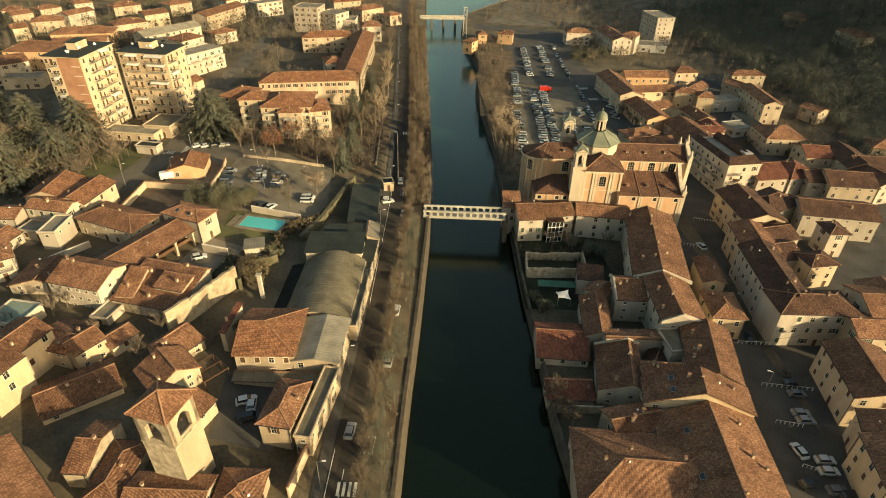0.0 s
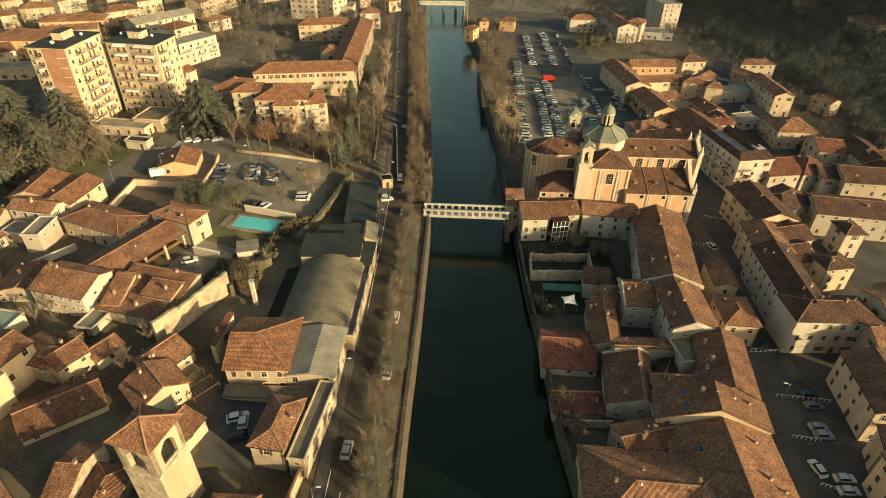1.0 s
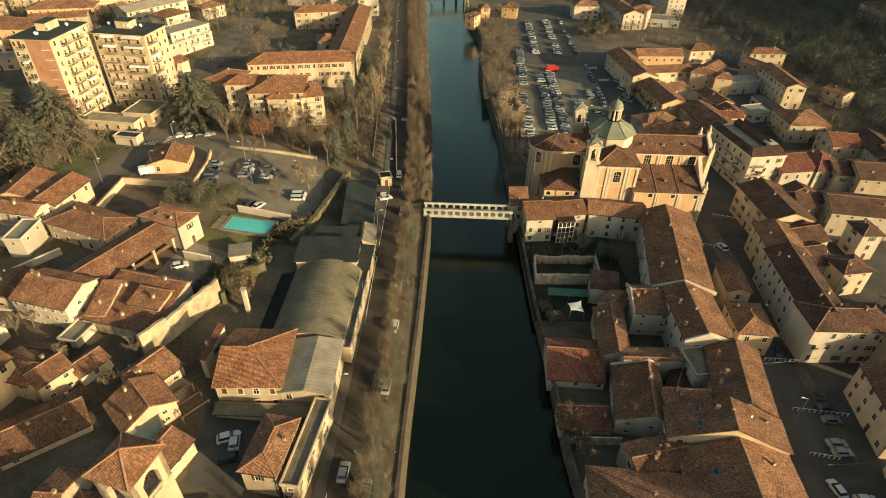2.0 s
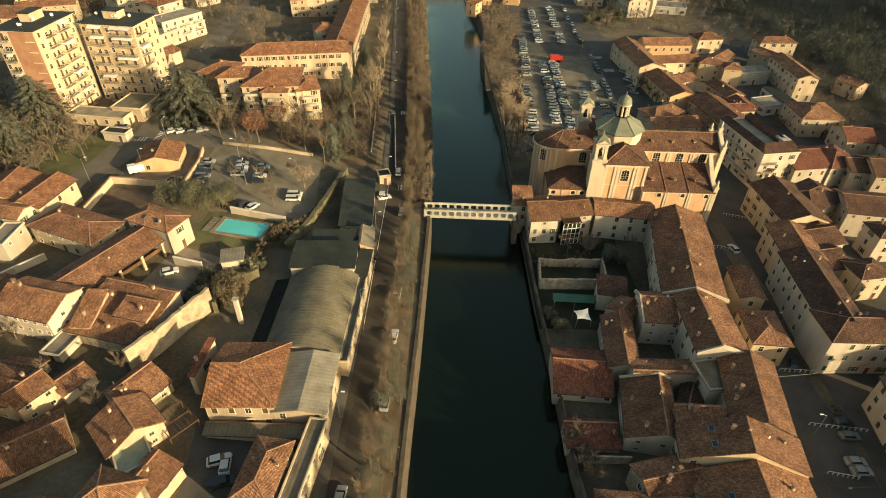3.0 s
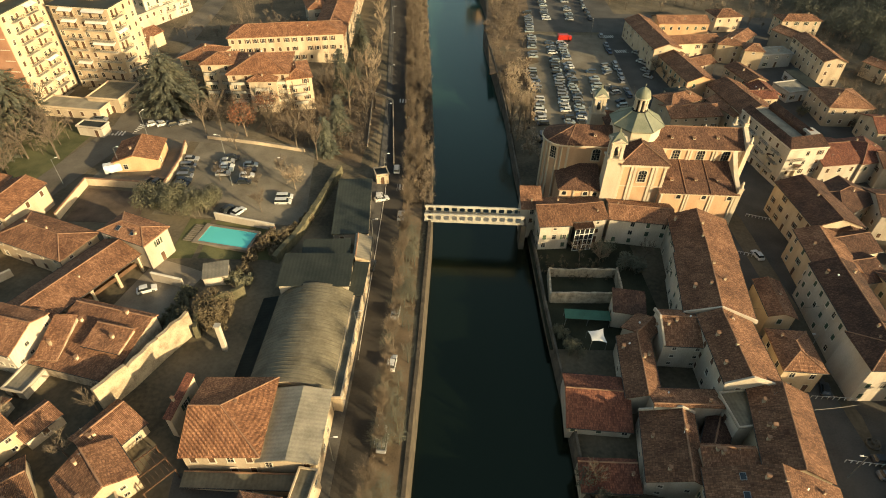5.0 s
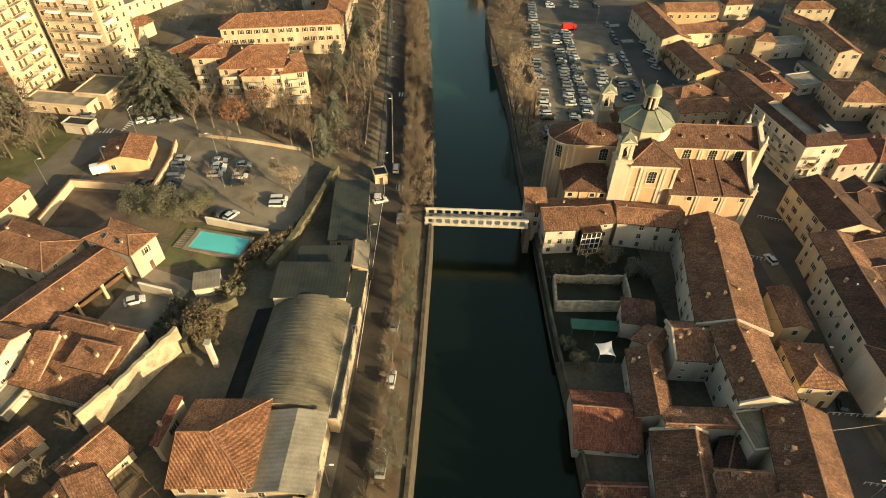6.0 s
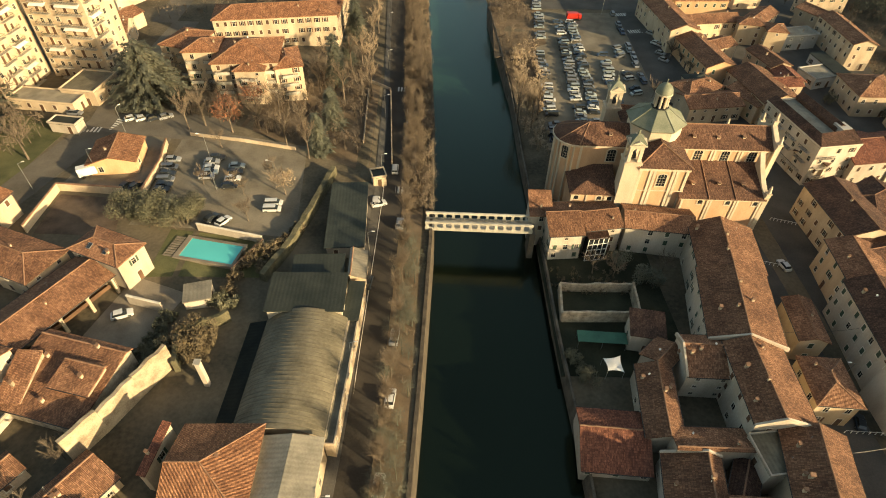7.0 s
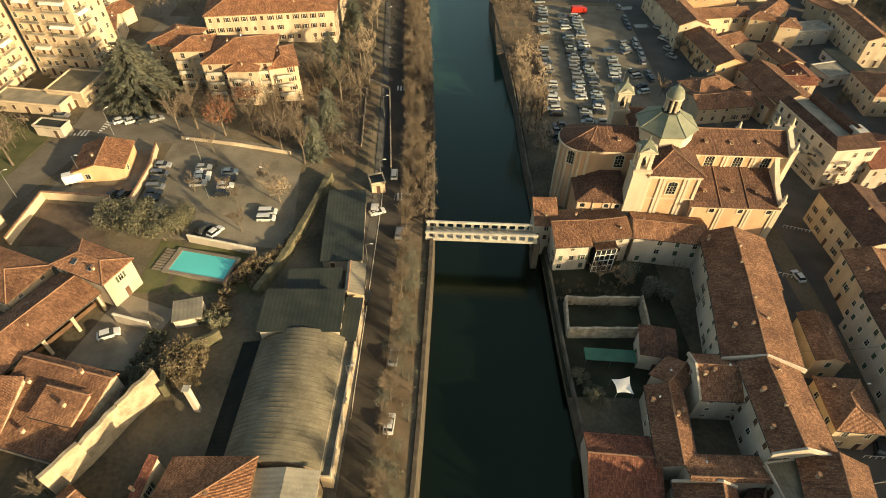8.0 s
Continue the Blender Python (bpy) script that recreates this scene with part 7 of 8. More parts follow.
# ---- trees and hedges ----
def bare_tree_parts(seed, height, spread, trunk_r, limbs=7, twigs=34, up=0.75, fine=0.75):
    """Trunk with limbs, and a crown of branches and twigs, as two bmeshes."""
    rnd = random.Random(seed)
    tb, cb = bmesh.new(), bmesh.new()
    z1 = height * 0.32
    lean = Vector((rnd.uniform(-0.3, 0.3), rnd.uniform(-0.3, 0.3), z1))
    tube(tb, (0, 0, -0.4), lean, trunk_r, trunk_r * 0.7, 7)
    top = lean + Vector((rnd.uniform(-0.4, 0.4), rnd.uniform(-0.4, 0.4), height * 0.3))
    tube(tb, lean, top, trunk_r * 0.7, trunk_r * 0.35, 6)
    for i in range(limbs):
        a = 2 * math.pi * (i + rnd.uniform(-0.3, 0.3)) / limbs
        s = lean.lerp(top, rnd.uniform(0.0, 0.9))
        length = spread * rnd.uniform(0.6, 1.0)
        way = Vector((math.cos(a), math.sin(a), up * rnd.uniform(0.7, 1.8))).normalized()
        e = s + way * length
        e.z = min(e.z, height * 0.92)
        tube(tb, s, e, trunk_r * 0.34, trunk_r * 0.12, 5)
        for k in range(twigs // limbs + 2):
            p = s.lerp(e, rnd.uniform(0.3, 1.0))
            w2 = (way + Vector((rnd.uniform(-0.9, 0.9), rnd.uniform(-0.9, 0.9), rnd.uniform(-0.1, 1.1)))).normalized()
            q = p + w2 * length * rnd.uniform(0.3, 0.6)
            tube(cb, p, q, 0.06 * fine, 0.03 * fine, 3, caps=False)
            for _ in range(4):
                r0 = p.lerp(q, rnd.uniform(0.2, 1.0))
                w3 = (w2 + Vector((rnd.uniform(-1, 1), rnd.uniform(-1, 1), rnd.uniform(-0.2, 1.0)))).normalized()
                tube(cb, r0, r0 + w3 * rnd.uniform(0.5, 1.2) * (1.6 if fine < 0.6 else 1.0), 0.035 * fine, 0.015 * fine, 3, caps=False)
    return tb, cb


def leaf_cloud(bm, centre, radii, count, size, rnd, squash=1.0):
    """Many small tilted leaf blades on an uneven shell round centre."""
    for _ in range(count):
        d = Vector((rnd.gauss(0, 1), rnd.gauss(0, 1), rnd.gauss(0, 1) * squash))
        d.normalize()
        r = rnd.uniform(0.55, 1.05)
        p = Vector(centre) + Vector((d.x * radii[0], d.y * radii[1], d.z * radii[2])) * r
        a = Vector((rnd.uniform(-1, 1), rnd.uniform(-1, 1), rnd.uniform(-0.6, 0.6))).normalized() * size * rnd.uniform(0.6, 1.3)
        b = d.cross(a).normalized() * size * rnd.uniform(0.35, 0.8)
        bm.faces.new([bm.verts.new(q) for q in (p - a, p + b * 0.8, p + a, p - b * 0.8)])


def bare_tree(seed, height, spread, trunk_r, m, label, twig=None, group="", limbs=7, twigs=34, up=0.75, leaves=0, fine=0.75):
    root = thing("tree", label, "tree", m, group)
    tb, cb = bare_tree_parts(seed, height, spread, trunk_r, limbs, twigs, up, fine)
    if leaves:
        rnd = random.Random(seed)
        leaf_cloud(cb, (0, 0, height * 0.62), (spread * 0.8, spread * 0.8, height * 0.3), leaves, 0.28, rnd)
    part("trunk", tb, BARK, root)
    part("crown", cb, twig or TWIG, root)
    return root


def conifer(seed, height, spread, m, label, mat=None, tiers=13, group="", dome=0.75):
    """A cedar or fir: whorls of drooping boughs hung with needle blades."""
    rnd = random.Random(seed)
    root = thing("conifer", label, "conifer tree", m, group)
    tb, cb = bmesh.new(), bmesh.new()
    tube(tb, (0, 0, -0.5), (0, 0, height * 0.97), spread * 0.075, 0.05, 7)
    for t in range(tiers):
        f = t / (tiers - 1)
        z = height * (0.08 + 0.88 * f)
        reach = spread * (1 - f) ** dome * rnd.uniform(0.85, 1.1) + 0.35
        n = int(6 + 9 * (1 - f))
        for i in range(n):
            a = 2 * math.pi * (i + rnd.uniform(-0.35, 0.35)) / n
            l = reach * rnd.uniform(0.7, 1.1)
            tip = Vector((math.cos(a) * l, math.sin(a) * l, z - l * 0.12))
            tube(tb, (0, 0, z), tip, 0.09, 0.03, 3, caps=False)
            for k in range(int(9 + l * 7)):
                s = rnd.uniform(0.25, 1.05)
                p = Vector((0, 0, z)).lerp(tip, s) + Vector((rnd.gauss(0, 0.28), rnd.gauss(0, 0.28), rnd.gauss(0, 0.18) - 0.1))
                way = Vector((math.cos(a + rnd.uniform(-0.8, 0.8)), math.sin(a + rnd.uniform(-0.8, 0.8)), rnd.uniform(-0.7, 0.25)))
                e = p + way * rnd.uniform(0.6, 1.2)
                side = way.cross(Vector((0, 0, 1))).normalized() * rnd.uniform(0.18, 0.36)
                cb.faces.new([cb.verts.new(q) for q in (p - side, p + side, e)])
    part("trunk", tb, BARK, root)
    part("crown", cb, mat or NEEDLE, root)
    return root


def shrub(seed, rx, ry, rz, m, label, mat=None, count=700, size=0.24, name="shrub", clumps=9):
    rnd = random.Random(seed)
    root = thing(name, label, name.replace("_", " "), m)
    cb, tb = bmesh.new(), bmesh.new()
    for i in range(clumps):
        c = (rnd.uniform(-0.75, 0.75) * rx, rnd.uniform(-0.75, 0.75) * ry, rz * rnd.uniform(0.45, 0.75))
        r = rnd.uniform(0.35, 0.6)
        k = min(rx, ry)
        leaf_cloud(cb, c, (max(k * r, 0.5), max(k * r, 0.5), rz * r * 0.8), count // clumps, size, rnd)
        tube(tb, (c[0] * 0.6, c[1] * 0.6, -0.3), c, 0.07, 0.03, 4)
    part("stem", tb, BARK, root)
    part("crown", cb, mat or LEAF, root)
    return root


def stand(ob, spots, rnd, lo=0.85, hi=1.15):
    """Copies of a tree on the spots, each turned and sized on its own."""
    for x, y in spots:
        s = rnd.uniform(lo, hi)
        c = copy_thing(ob, pose(x, y, land(x, y), 0, 0, rnd.uniform(0, 360)))
        c.scale = (s, s, s * rnd.uniform(0.92, 1.1))


def at(x, y):
    return pose(x, y, land(x, y))


rng = random.Random(5)
# the avenue along the quay: two lines of bare limes
limes = [bare_tree(11 + k, 11.0, 4.4, 0.17, at(road_x(44 - 5 * k) + 4.4 + k, 44 - 5 * k), "bare winter lime tree with fine brown twigs on the promenade", group="avenue of bare trees", limbs=9, twigs=250, up=2.8, fine=0.36) for k in range(3)]
for i, y in enumerate(np.arange(52, 470, 6.2)):
    for off in (4.3, 7.2) if y > 165 else (4.6,):
        yy = y + rng.uniform(-1.2, 1.2) + (3.0 if off > 5 else 0)
        if 153 < yy < 163 and off > 5:
            continue
        x = min(road_x(yy) + off, quay_x(yy) - 1.6) + rng.uniform(-0.4, 0.4)
        stand(limes[(i + int(off)) % 3], [(x, yy)], rng, 0.72, 0.95)
grove_1 = conifer(101, 19, 11.4, at(-91.5, 205.9), "large dark blue-green cedar with drooping boughs", tiers=24, dome=0.5)
grove_2 = conifer(102, 17, 3.4, at(-39.2, 223.0), "tall dark fir tree among bare trees")
stand(grove_2, [(-37.5, 260.0)], rng)
grove_3 = conifer(103, 12, 2.8, at(-38.3, 184.5), "slim grey-green conifer in the park")
stand(grove_3, [(-36.7, 198.4), (-37.7, 237.9)], rng)
grove_4 = conifer(104, 17, 9.5, at(-157.3, 199.8), "broad dark cedar in the wooded garden", tiers=14, dome=0.55)
stand(grove_4, [(-139.1, 159.1), (-130.5, 172.0), (-169.1, 204.7), (-135.9, 195.8)], rng)
grove_5 = bare_tree(105, 14, 6.0, 0.28, at(-151.8, 184.5), "grey bare tree in the wooded garden", limbs=9, twigs=60)
stand(grove_5, [(-156.2, 208.7), (-130.5, 178.7), (-119.4, 172.7), (-116.5, 160.4), (-132.2, 159.5), (-127.7, 196.4), (-111.1, 173.2), (-151.6, 175.1)], rng)
grove_6 = shrub(106, 4.6, 4.6, 6, at(-142.5, 192.7), "dark evergreen shrub in the garden", count=2200, clumps=14)
stand(grove_6, [(-139.5, 175.8), (-159.0, 194.2)], rng)
grove_7 = bare_tree(107, 12, 5.0, 0.25, at(-75.7, 190.4), "tall bare park tree with grey-brown twigs", limbs=9, twigs=70, up=1.2)
stand(grove_7, [(-71.8, 192.6), (-56.4, 192.2), (-51.1, 195.9), (-44.3, 192.8), (-43.7, 216.1), (-43.8, 232.6), (-29.3, 210.6), (-40.5, 180.5), (-47.1, 184.4), (-50.2, 214.8)], rng)
grove_8 = bare_tree(108, 12, 5.4, 0.28, at(-63.4, 189.9), "tree with russet withered leaves by the car park", RUSSET, limbs=9, twigs=60, leaves=500)
stand(grove_8, [(-59.6, 201.8)], rng)
grove_9 = bare_tree(109, 8.5, 4.0, 0.2, at(-43.3, 164.3), "pale twiggy tree beside the car park", PALETWIG, limbs=10, twigs=90, leaves=420)
grove_10 = bare_tree(110, 6.0, 2.4, 0.13, at(-64.0, 165.9), "small bare tree in the car park", limbs=7, twigs=44)
stand(grove_10, [(-53.2, 162.9), (-55.9, 165.7), (-49.7, 153.6), (-64.1, 182.1), (-48.2, 170.0)], rng)
grove_11 = bare_tree(111, 16, 5.0, 0.3, at(-27.4, 215.9), "tall pale brown bare tree in a row", PALETWIG, limbs=9, twigs=80, up=1.5)
stand(grove_11, [(-29.5, 228.0), (-29.3, 239.8), (-29.8, 252.6), (-30.0, 266.7), (-31.2, 279.4), (-32.5, 292.8), (-32.2, 235.1)], rng)
grove_12 = bare_tree(112, 16, 5.0, 0.3, at(-32.9, 306.1), "tall brown bare tree beside the school", limbs=9, twigs=80, up=1.5)
stand(grove_12, [(-34.3, 327.6), (-35.6, 345.4), (-38.4, 364.2), (-35.7, 232.7), (-35.1, 210.6), (-41.3, 214.9)], rng)
grove_13 = shrub(113, 4.4, 3.6, 6.0, at(-76.3, 153.2), "large grey-green evergreen shrub behind the wall", count=3600, size=0.2, clumps=16)
stand(grove_13, [(-72.3, 152.5), (-68.3, 151.8), (-64.3, 151.2), (-63.4, 154.0)], rng)
grove_14 = shrub(114, 2.4, 1.6, 2.4, at(-47.6, 135.4), "overgrown grey-brown hedge along the path", SCRUB, count=700)
stand(grove_14, [(-46.7, 138.6), (-45.6, 141.1), (-44.5, 143.6), (-42.2, 143.9), (-47.6, 131.7), (-40.4, 146.6)], rng)
grove_15 = shrub(115, 3.4, 3.0, 4.0, at(-51.2, 117.6), "bare tangled brown thicket below the wall", SCRUB, count=1100)
stand(grove_15, [(-52.7, 116.3), (-50.5, 120.1)], rng)
grove_16 = bare_tree(116, 5, 2.4, 0.14, at(-105.9, 215.7), "small bare garden tree", limbs=8, twigs=50)
stand(grove_16, [(-89.9, 98.4), (-63.2, 94.4), (-63.6, 85.6), (-76.8, 91.7), (-88.5, 101.5), (-96.1, 93.2)], rng)
grove_17 = bare_tree(117, 19, 4.4, 0.28, at(19.4, 212.8), "tall pale bare poplar on the river bank", PALETWIG, limbs=12, twigs=90, up=2.4)
stand(grove_17, [(21.5, 210.2), (24.0, 212.3), (19.4, 220.0), (26.2, 216.5)], rng)
grove_18 = bare_tree(118, 5, 2.2, 0.12, at(17.3, 267.6), "small bare bush on the river bank", limbs=8, twigs=44)
stand(grove_18, [(19.3, 254.4), (14.9, 291.4), (17.2, 278.8), (21.2, 241.9), (20.6, 288.3), (14.3, 300.8)], rng)
grove_19 = shrub(119, 2.4, 2.4, 4.2, at(25.6, 116.9), "round grey-green olive tree in the garden", count=1100, size=0.2)
grove_20 = shrub(120, 3.0, 2.6, 5.0, at(43.7, 146.0), "dark evergreen trees in the shaded garden", NEEDLE, count=1000)
stand(grove_20, [(46.5, 144.4), (38.9, 151.1)], rng)
grove_21 = bare_tree(121, 7, 3.2, 0.18, at(32.4, 148.2), "bare tree in the shaded garden", limbs=9, twigs=60)
stand(grove_21, [(48.8, 147.9), (37.0, 147.0)], rng)
grove_22 = bare_tree(122, 6, 2.6, 0.16, at(25.0, 82.5), "bare tree in a dark courtyard by the river", limbs=9, twigs=60)
stand(grove_22, [(26.4, 79.5), (24.8, 88.8)], rng)
grove_23 = shrub(123, 2.0, 2.0, 3.0, at(23.5, 88.7), "dark bush beside the river wall", count=700)
stand(grove_23, [(26.0, 84.8), (25.7, 119.5), (23.8, 123.1)], rng)
grove_24 = bare_tree(124, 6, 2.8, 0.16, at(83.3, 255.3), "bare street tree by the car park", limbs=8, twigs=50)
stand(grove_24, [(84.8, 248.3), (81.0, 260.2), (67.5, 231.8), (86.0, 237.1)], rng)
grove_25 = shrub(125, 2.2, 2.2, 4.0, at(127.2, 229.9), "evergreen bush beside the villa", count=800)
stand(grove_25, [(142.3, 224.2), (142.3, 220.2), (145.4, 218.4), (138.0, 228.1)], rng)


def woods(name, label, mat, area, count, seed, high=(6, 11), blades=26, size=0.5, slim=0.4):
    """A far wood seen from above: trunks and clouds of twigs or leaves, all one stuff."""
    rs = np.random.RandomState(seed)
    a, b, c, d = (np.array(q, float) for q in area)
    u, v = rs.rand(count, 1), rs.rand(count, 1)
    xy = (a * (1 - u) + b * u) * (1 - v) + (d * (1 - u) + c * u) * v
    z = np.array([land(x, y) for x, y in xy])
    h = rs.uniform(high[0], high[1], count)
    r = h * rs.uniform(0.25, 0.42, count)
    foot = np.column_stack((xy, z))
    trunk = np.stack([foot + np.array(o) for o in ((-0.15, 0, -0.5), (0.15, 0, -0.5), (0, 0.15, -0.5), (0, -0.15, -0.5))] + [foot + np.column_stack((0 * h, 0 * h, h * 0.8))], 1)
    k = np.arange(count)[:, None] * 5
    tri = np.concatenate((k + np.array((0, 1, 4)), k + np.array((2, 3, 4))))
    n = count * blades
    way = rs.normal(size=(n, 3))
    way /= np.linalg.norm(way, axis=1)[:, None]
    ext = np.repeat(np.column_stack((r, r, h * 0.38)), blades, 0)
    p = np.repeat(foot + np.column_stack((0 * h, 0 * h, h * 0.6)), blades, 0) + way * ext * rs.uniform(0.35, 1.05, (n, 1))
    s = rs.normal(size=(n, 3)) + np.array((0, 0, 0.6))
    s *= size * rs.uniform(0.6, 1.4, (n, 1)) / np.linalg.norm(s, axis=1)[:, None]
    t = np.cross(way, s)
    t *= size * slim / (np.linalg.norm(t, axis=1)[:, None] + 1e-6)
    quads = np.arange(n * 4).reshape(n, 4) + count * 5
    verts = np.concatenate((trunk.reshape(-1, 3), np.stack((p - s, p + t, p + s, p - t), 1).reshape(-1, 3)))
    me = bpy.data.meshes.new(name)
    me.from_pydata(verts.tolist(), [], tri.tolist() + quads.tolist())
    me.materials.append(mat)
    return tagged(new(name, me), label, "woodland", kind="stuff")


woods("hill_wood", "dark bare woodland covering the hillside", HILLTWIG, [(178, 262), (440, 235), (480, 500), (150, 500)], 4200, 3, (8, 13), 84, 0.46, 0.3)
woods("hill_wood_near", "dark bare trees along the foot of the hill", HILLTWIG, [(168, 205), (320, 185), (340, 262), (178, 262)], 900, 8, (6, 10), 80, 0.42, 0.3)
woods("ridge_evergreens", "dark evergreen trees scattered on the hill", NEEDLE, [(180, 420), (480, 380), (520, 620), (150, 620)], 420, 4, (8, 14), 40, 0.7)
woods("far_trees_west", "mixed trees between far houses", LEAF, [(-360, 262), (-128, 262), (-60, 620), (-460, 620)], 800, 6, (5, 10), 60, 0.5)
woods("far_bare_trees", "bare brown trees between far houses", TWIG, [(-360, 255), (-125, 270), (-60, 560), (-440, 560)], 1100, 7, (5, 11), 50, 0.5, 0.25)
woods("school_trees", "bare brown trees in the school yard", TWIG, [(-116, 262), (-60, 262), (-50, 330), (-112, 340)], 90, 21, (4, 9), 60, 0.4, 0.25)
woods("far_centre_trees", "bare trees and hedges behind the school", TWIG, [(-108, 345), (-42, 335), (-50, 620), (-120, 620)], 420, 22, (5, 10), 50, 0.5, 0.25)
woods("far_east_trees", "bare trees and gardens beyond the far street", TWIG, [(80, 335), (165, 330), (150, 620), (60, 620)], 420, 23, (4, 9), 50, 0.5, 0.25)
woods("lane_gardens", "bare bushes in gardens at the foot of the hill", TWIG, [(150, 225), (178, 215), (182, 330), (140, 330)], 150, 24, (3, 7), 50, 0.4, 0.25)
woods("river_scrub", "bare brown scrub on the far river bank", TWIG, [(20, 300), (31, 300), (34, 420), (15, 400)], 130, 9, (2, 5), 26, 0.35)
woods("garden_scrub", "tangled brown garden scrub below the house", SCRUB, [(22, 141), (40, 141), (40, 149), (22, 149)], 60, 10, (0.8, 2.2), 26, 0.22)

woods("bank_thicket", "bare brown brushwood overhanging the quay", TWIG, [(-9.4, 162), (-6.0, 162), (-10.4, 262), (-14.0, 262)], 190, 12, (2, 4.5), 40, 0.3)
woods("bank_thicket_far", "bare brown brushwood along the far quay", TWIG, [(-14.0, 262), (-10.4, 262), (-18.2, 420), (-22, 420)], 260, 13, (2, 4.5), 36, 0.35)
woods("avenue_undergrowth", "fine brown shoots and twigs under the avenue", TWIG, [(-15.5, 48), (-10.6, 48), (-8.6, 152), (-13.6, 152)], 70, 14, (1.0, 2.4), 30, 0.26, 0.2)
woods("avenue_twigs", "fine bare brown twigs of the avenue crowns", HILLTWIG, [(-15.2, 40), (-10.8, 40), (-8.8, 150), (-13.2, 150)], 90, 31, (4.5, 8.0), 230, 0.85, 0.022)
woods("avenue_undergrowth_far", "fine brown shoots along the far avenue", TWIG, [(-13.8, 162), (-9.4, 162), (-22, 420), (-28, 420)], 620, 15, (1.5, 4.0), 30, 0.32)
woods("garden_trees_west", "dense dark garden trees west of the road", LEAF, [(-175, 150), (-130, 158), (-124, 182), (-180, 205)], 150, 16, (6, 12), 160, 0.5)
woods("garden_bare_west", "bare grey garden trees west of the road", TWIG, [(-150, 150), (-118, 156), (-112, 190), (-170, 200)], 150, 17, (5, 10), 70, 0.45, 0.2)
woods("park_brush", "bare brown brushwood in the small park", TWIG, [(-80, 196), (-28, 184), (-30, 250), (-76, 214)], 300, 18, (2, 7), 80, 0.4, 0.14)
woods("east_bank_poplars", "bare pale shoots on the east bank", PALETWIG, [(20, 196), (28, 196), (30, 262), (21, 262)], 60, 19, (3, 8), 60, 0.4)
woods("island_trees", "bare brown trees on the river lawn by the car park", TWIG, [(17.6, 345.5), (34.0, 360.2), (28.4, 251.8), (16.0, 240.5)], 70, 31, (3, 8), 60, 0.4, 0.22)
woods("forecourt_trees", "bare trees round the far forecourt", TWIG, [(35.2, 537.6), (132.7, 549.6), (85.9, 451.5), (22.0, 455.8)], 90, 32, (3, 8), 50, 0.45, 0.25)
woods("clinic_evergreens", "dark clipped evergreens before the white building", LEAF, [(71.5, 347.2), (94.2, 354.5), (99.7, 371.0), (76.0, 365.3)], 26, 33, (4, 7), 160, 0.45)
woods("wall_ivy", "grey-green ivy over the old garden wall", LEAF, [(-57.8, 111.3), (-56.0, 117.2), (-53.6, 116.9), (-55.3, 110.2)], 40, 41, (2, 4), 160, 0.26)
woods("wall_ivy_far", "ivy along the pool garden wall", LEAF, [(-52.1, 128.8), (-45.4, 129.5), (-44.8, 127.2), (-51.0, 125.8)], 26, 42, (1.5, 3), 140, 0.26)
woods("wall_ivy_bank", "grey-green ivy bank between farmyard and old wall", LEAF, [(-60.2, 113.6), (-58.6, 124.6), (-55.4, 124.2), (-55.8, 113.6)], 80, 44, (0.9, 2.0), 170, 0.2)
woods("thicket_below_wall", "tangled russet thicket below the old wall", SCRUB, [(-53.4, 112.6), (-53.6, 121.6), (-47.4, 123.2), (-46.4, 113.6)], 70, 45, (1.2, 2.8), 130, 0.26, 0.25)
woods("path_hedge", "overgrown grey-brown hedge beside the depot path", SCRUB, [(-44.5, 138.8), (-38.0, 153.1), (-36.4, 151.5), (-42.8, 136.6)], 60, 43, (1.2, 2.6), 120, 0.24)


# ---- vehicles ----
def car_paint(name, colour):
    return material(name, [c * 0.9 for c in colour], colour, 1, 3, rough=0.28, bump=0, stain=0.12, spec=0.5)


def wheel_mesh():
    bm = bmesh.new()
    tube(bm, (0, -0.1, 0), (0, 0.1, 0), 0.32, 0.32, 10, 0)
    tube(bm, (0, -0.115, 0), (0, 0.115, 0), 0.19, 0.19, 8, 1)
    me = bpy.data.meshes.new("wheel")
    bm.to_mesh(me)
    bm.free()
    me.materials.append(RUBBER), me.materials.append(METAL)
    return me


WHEEL = wheel_mesh()


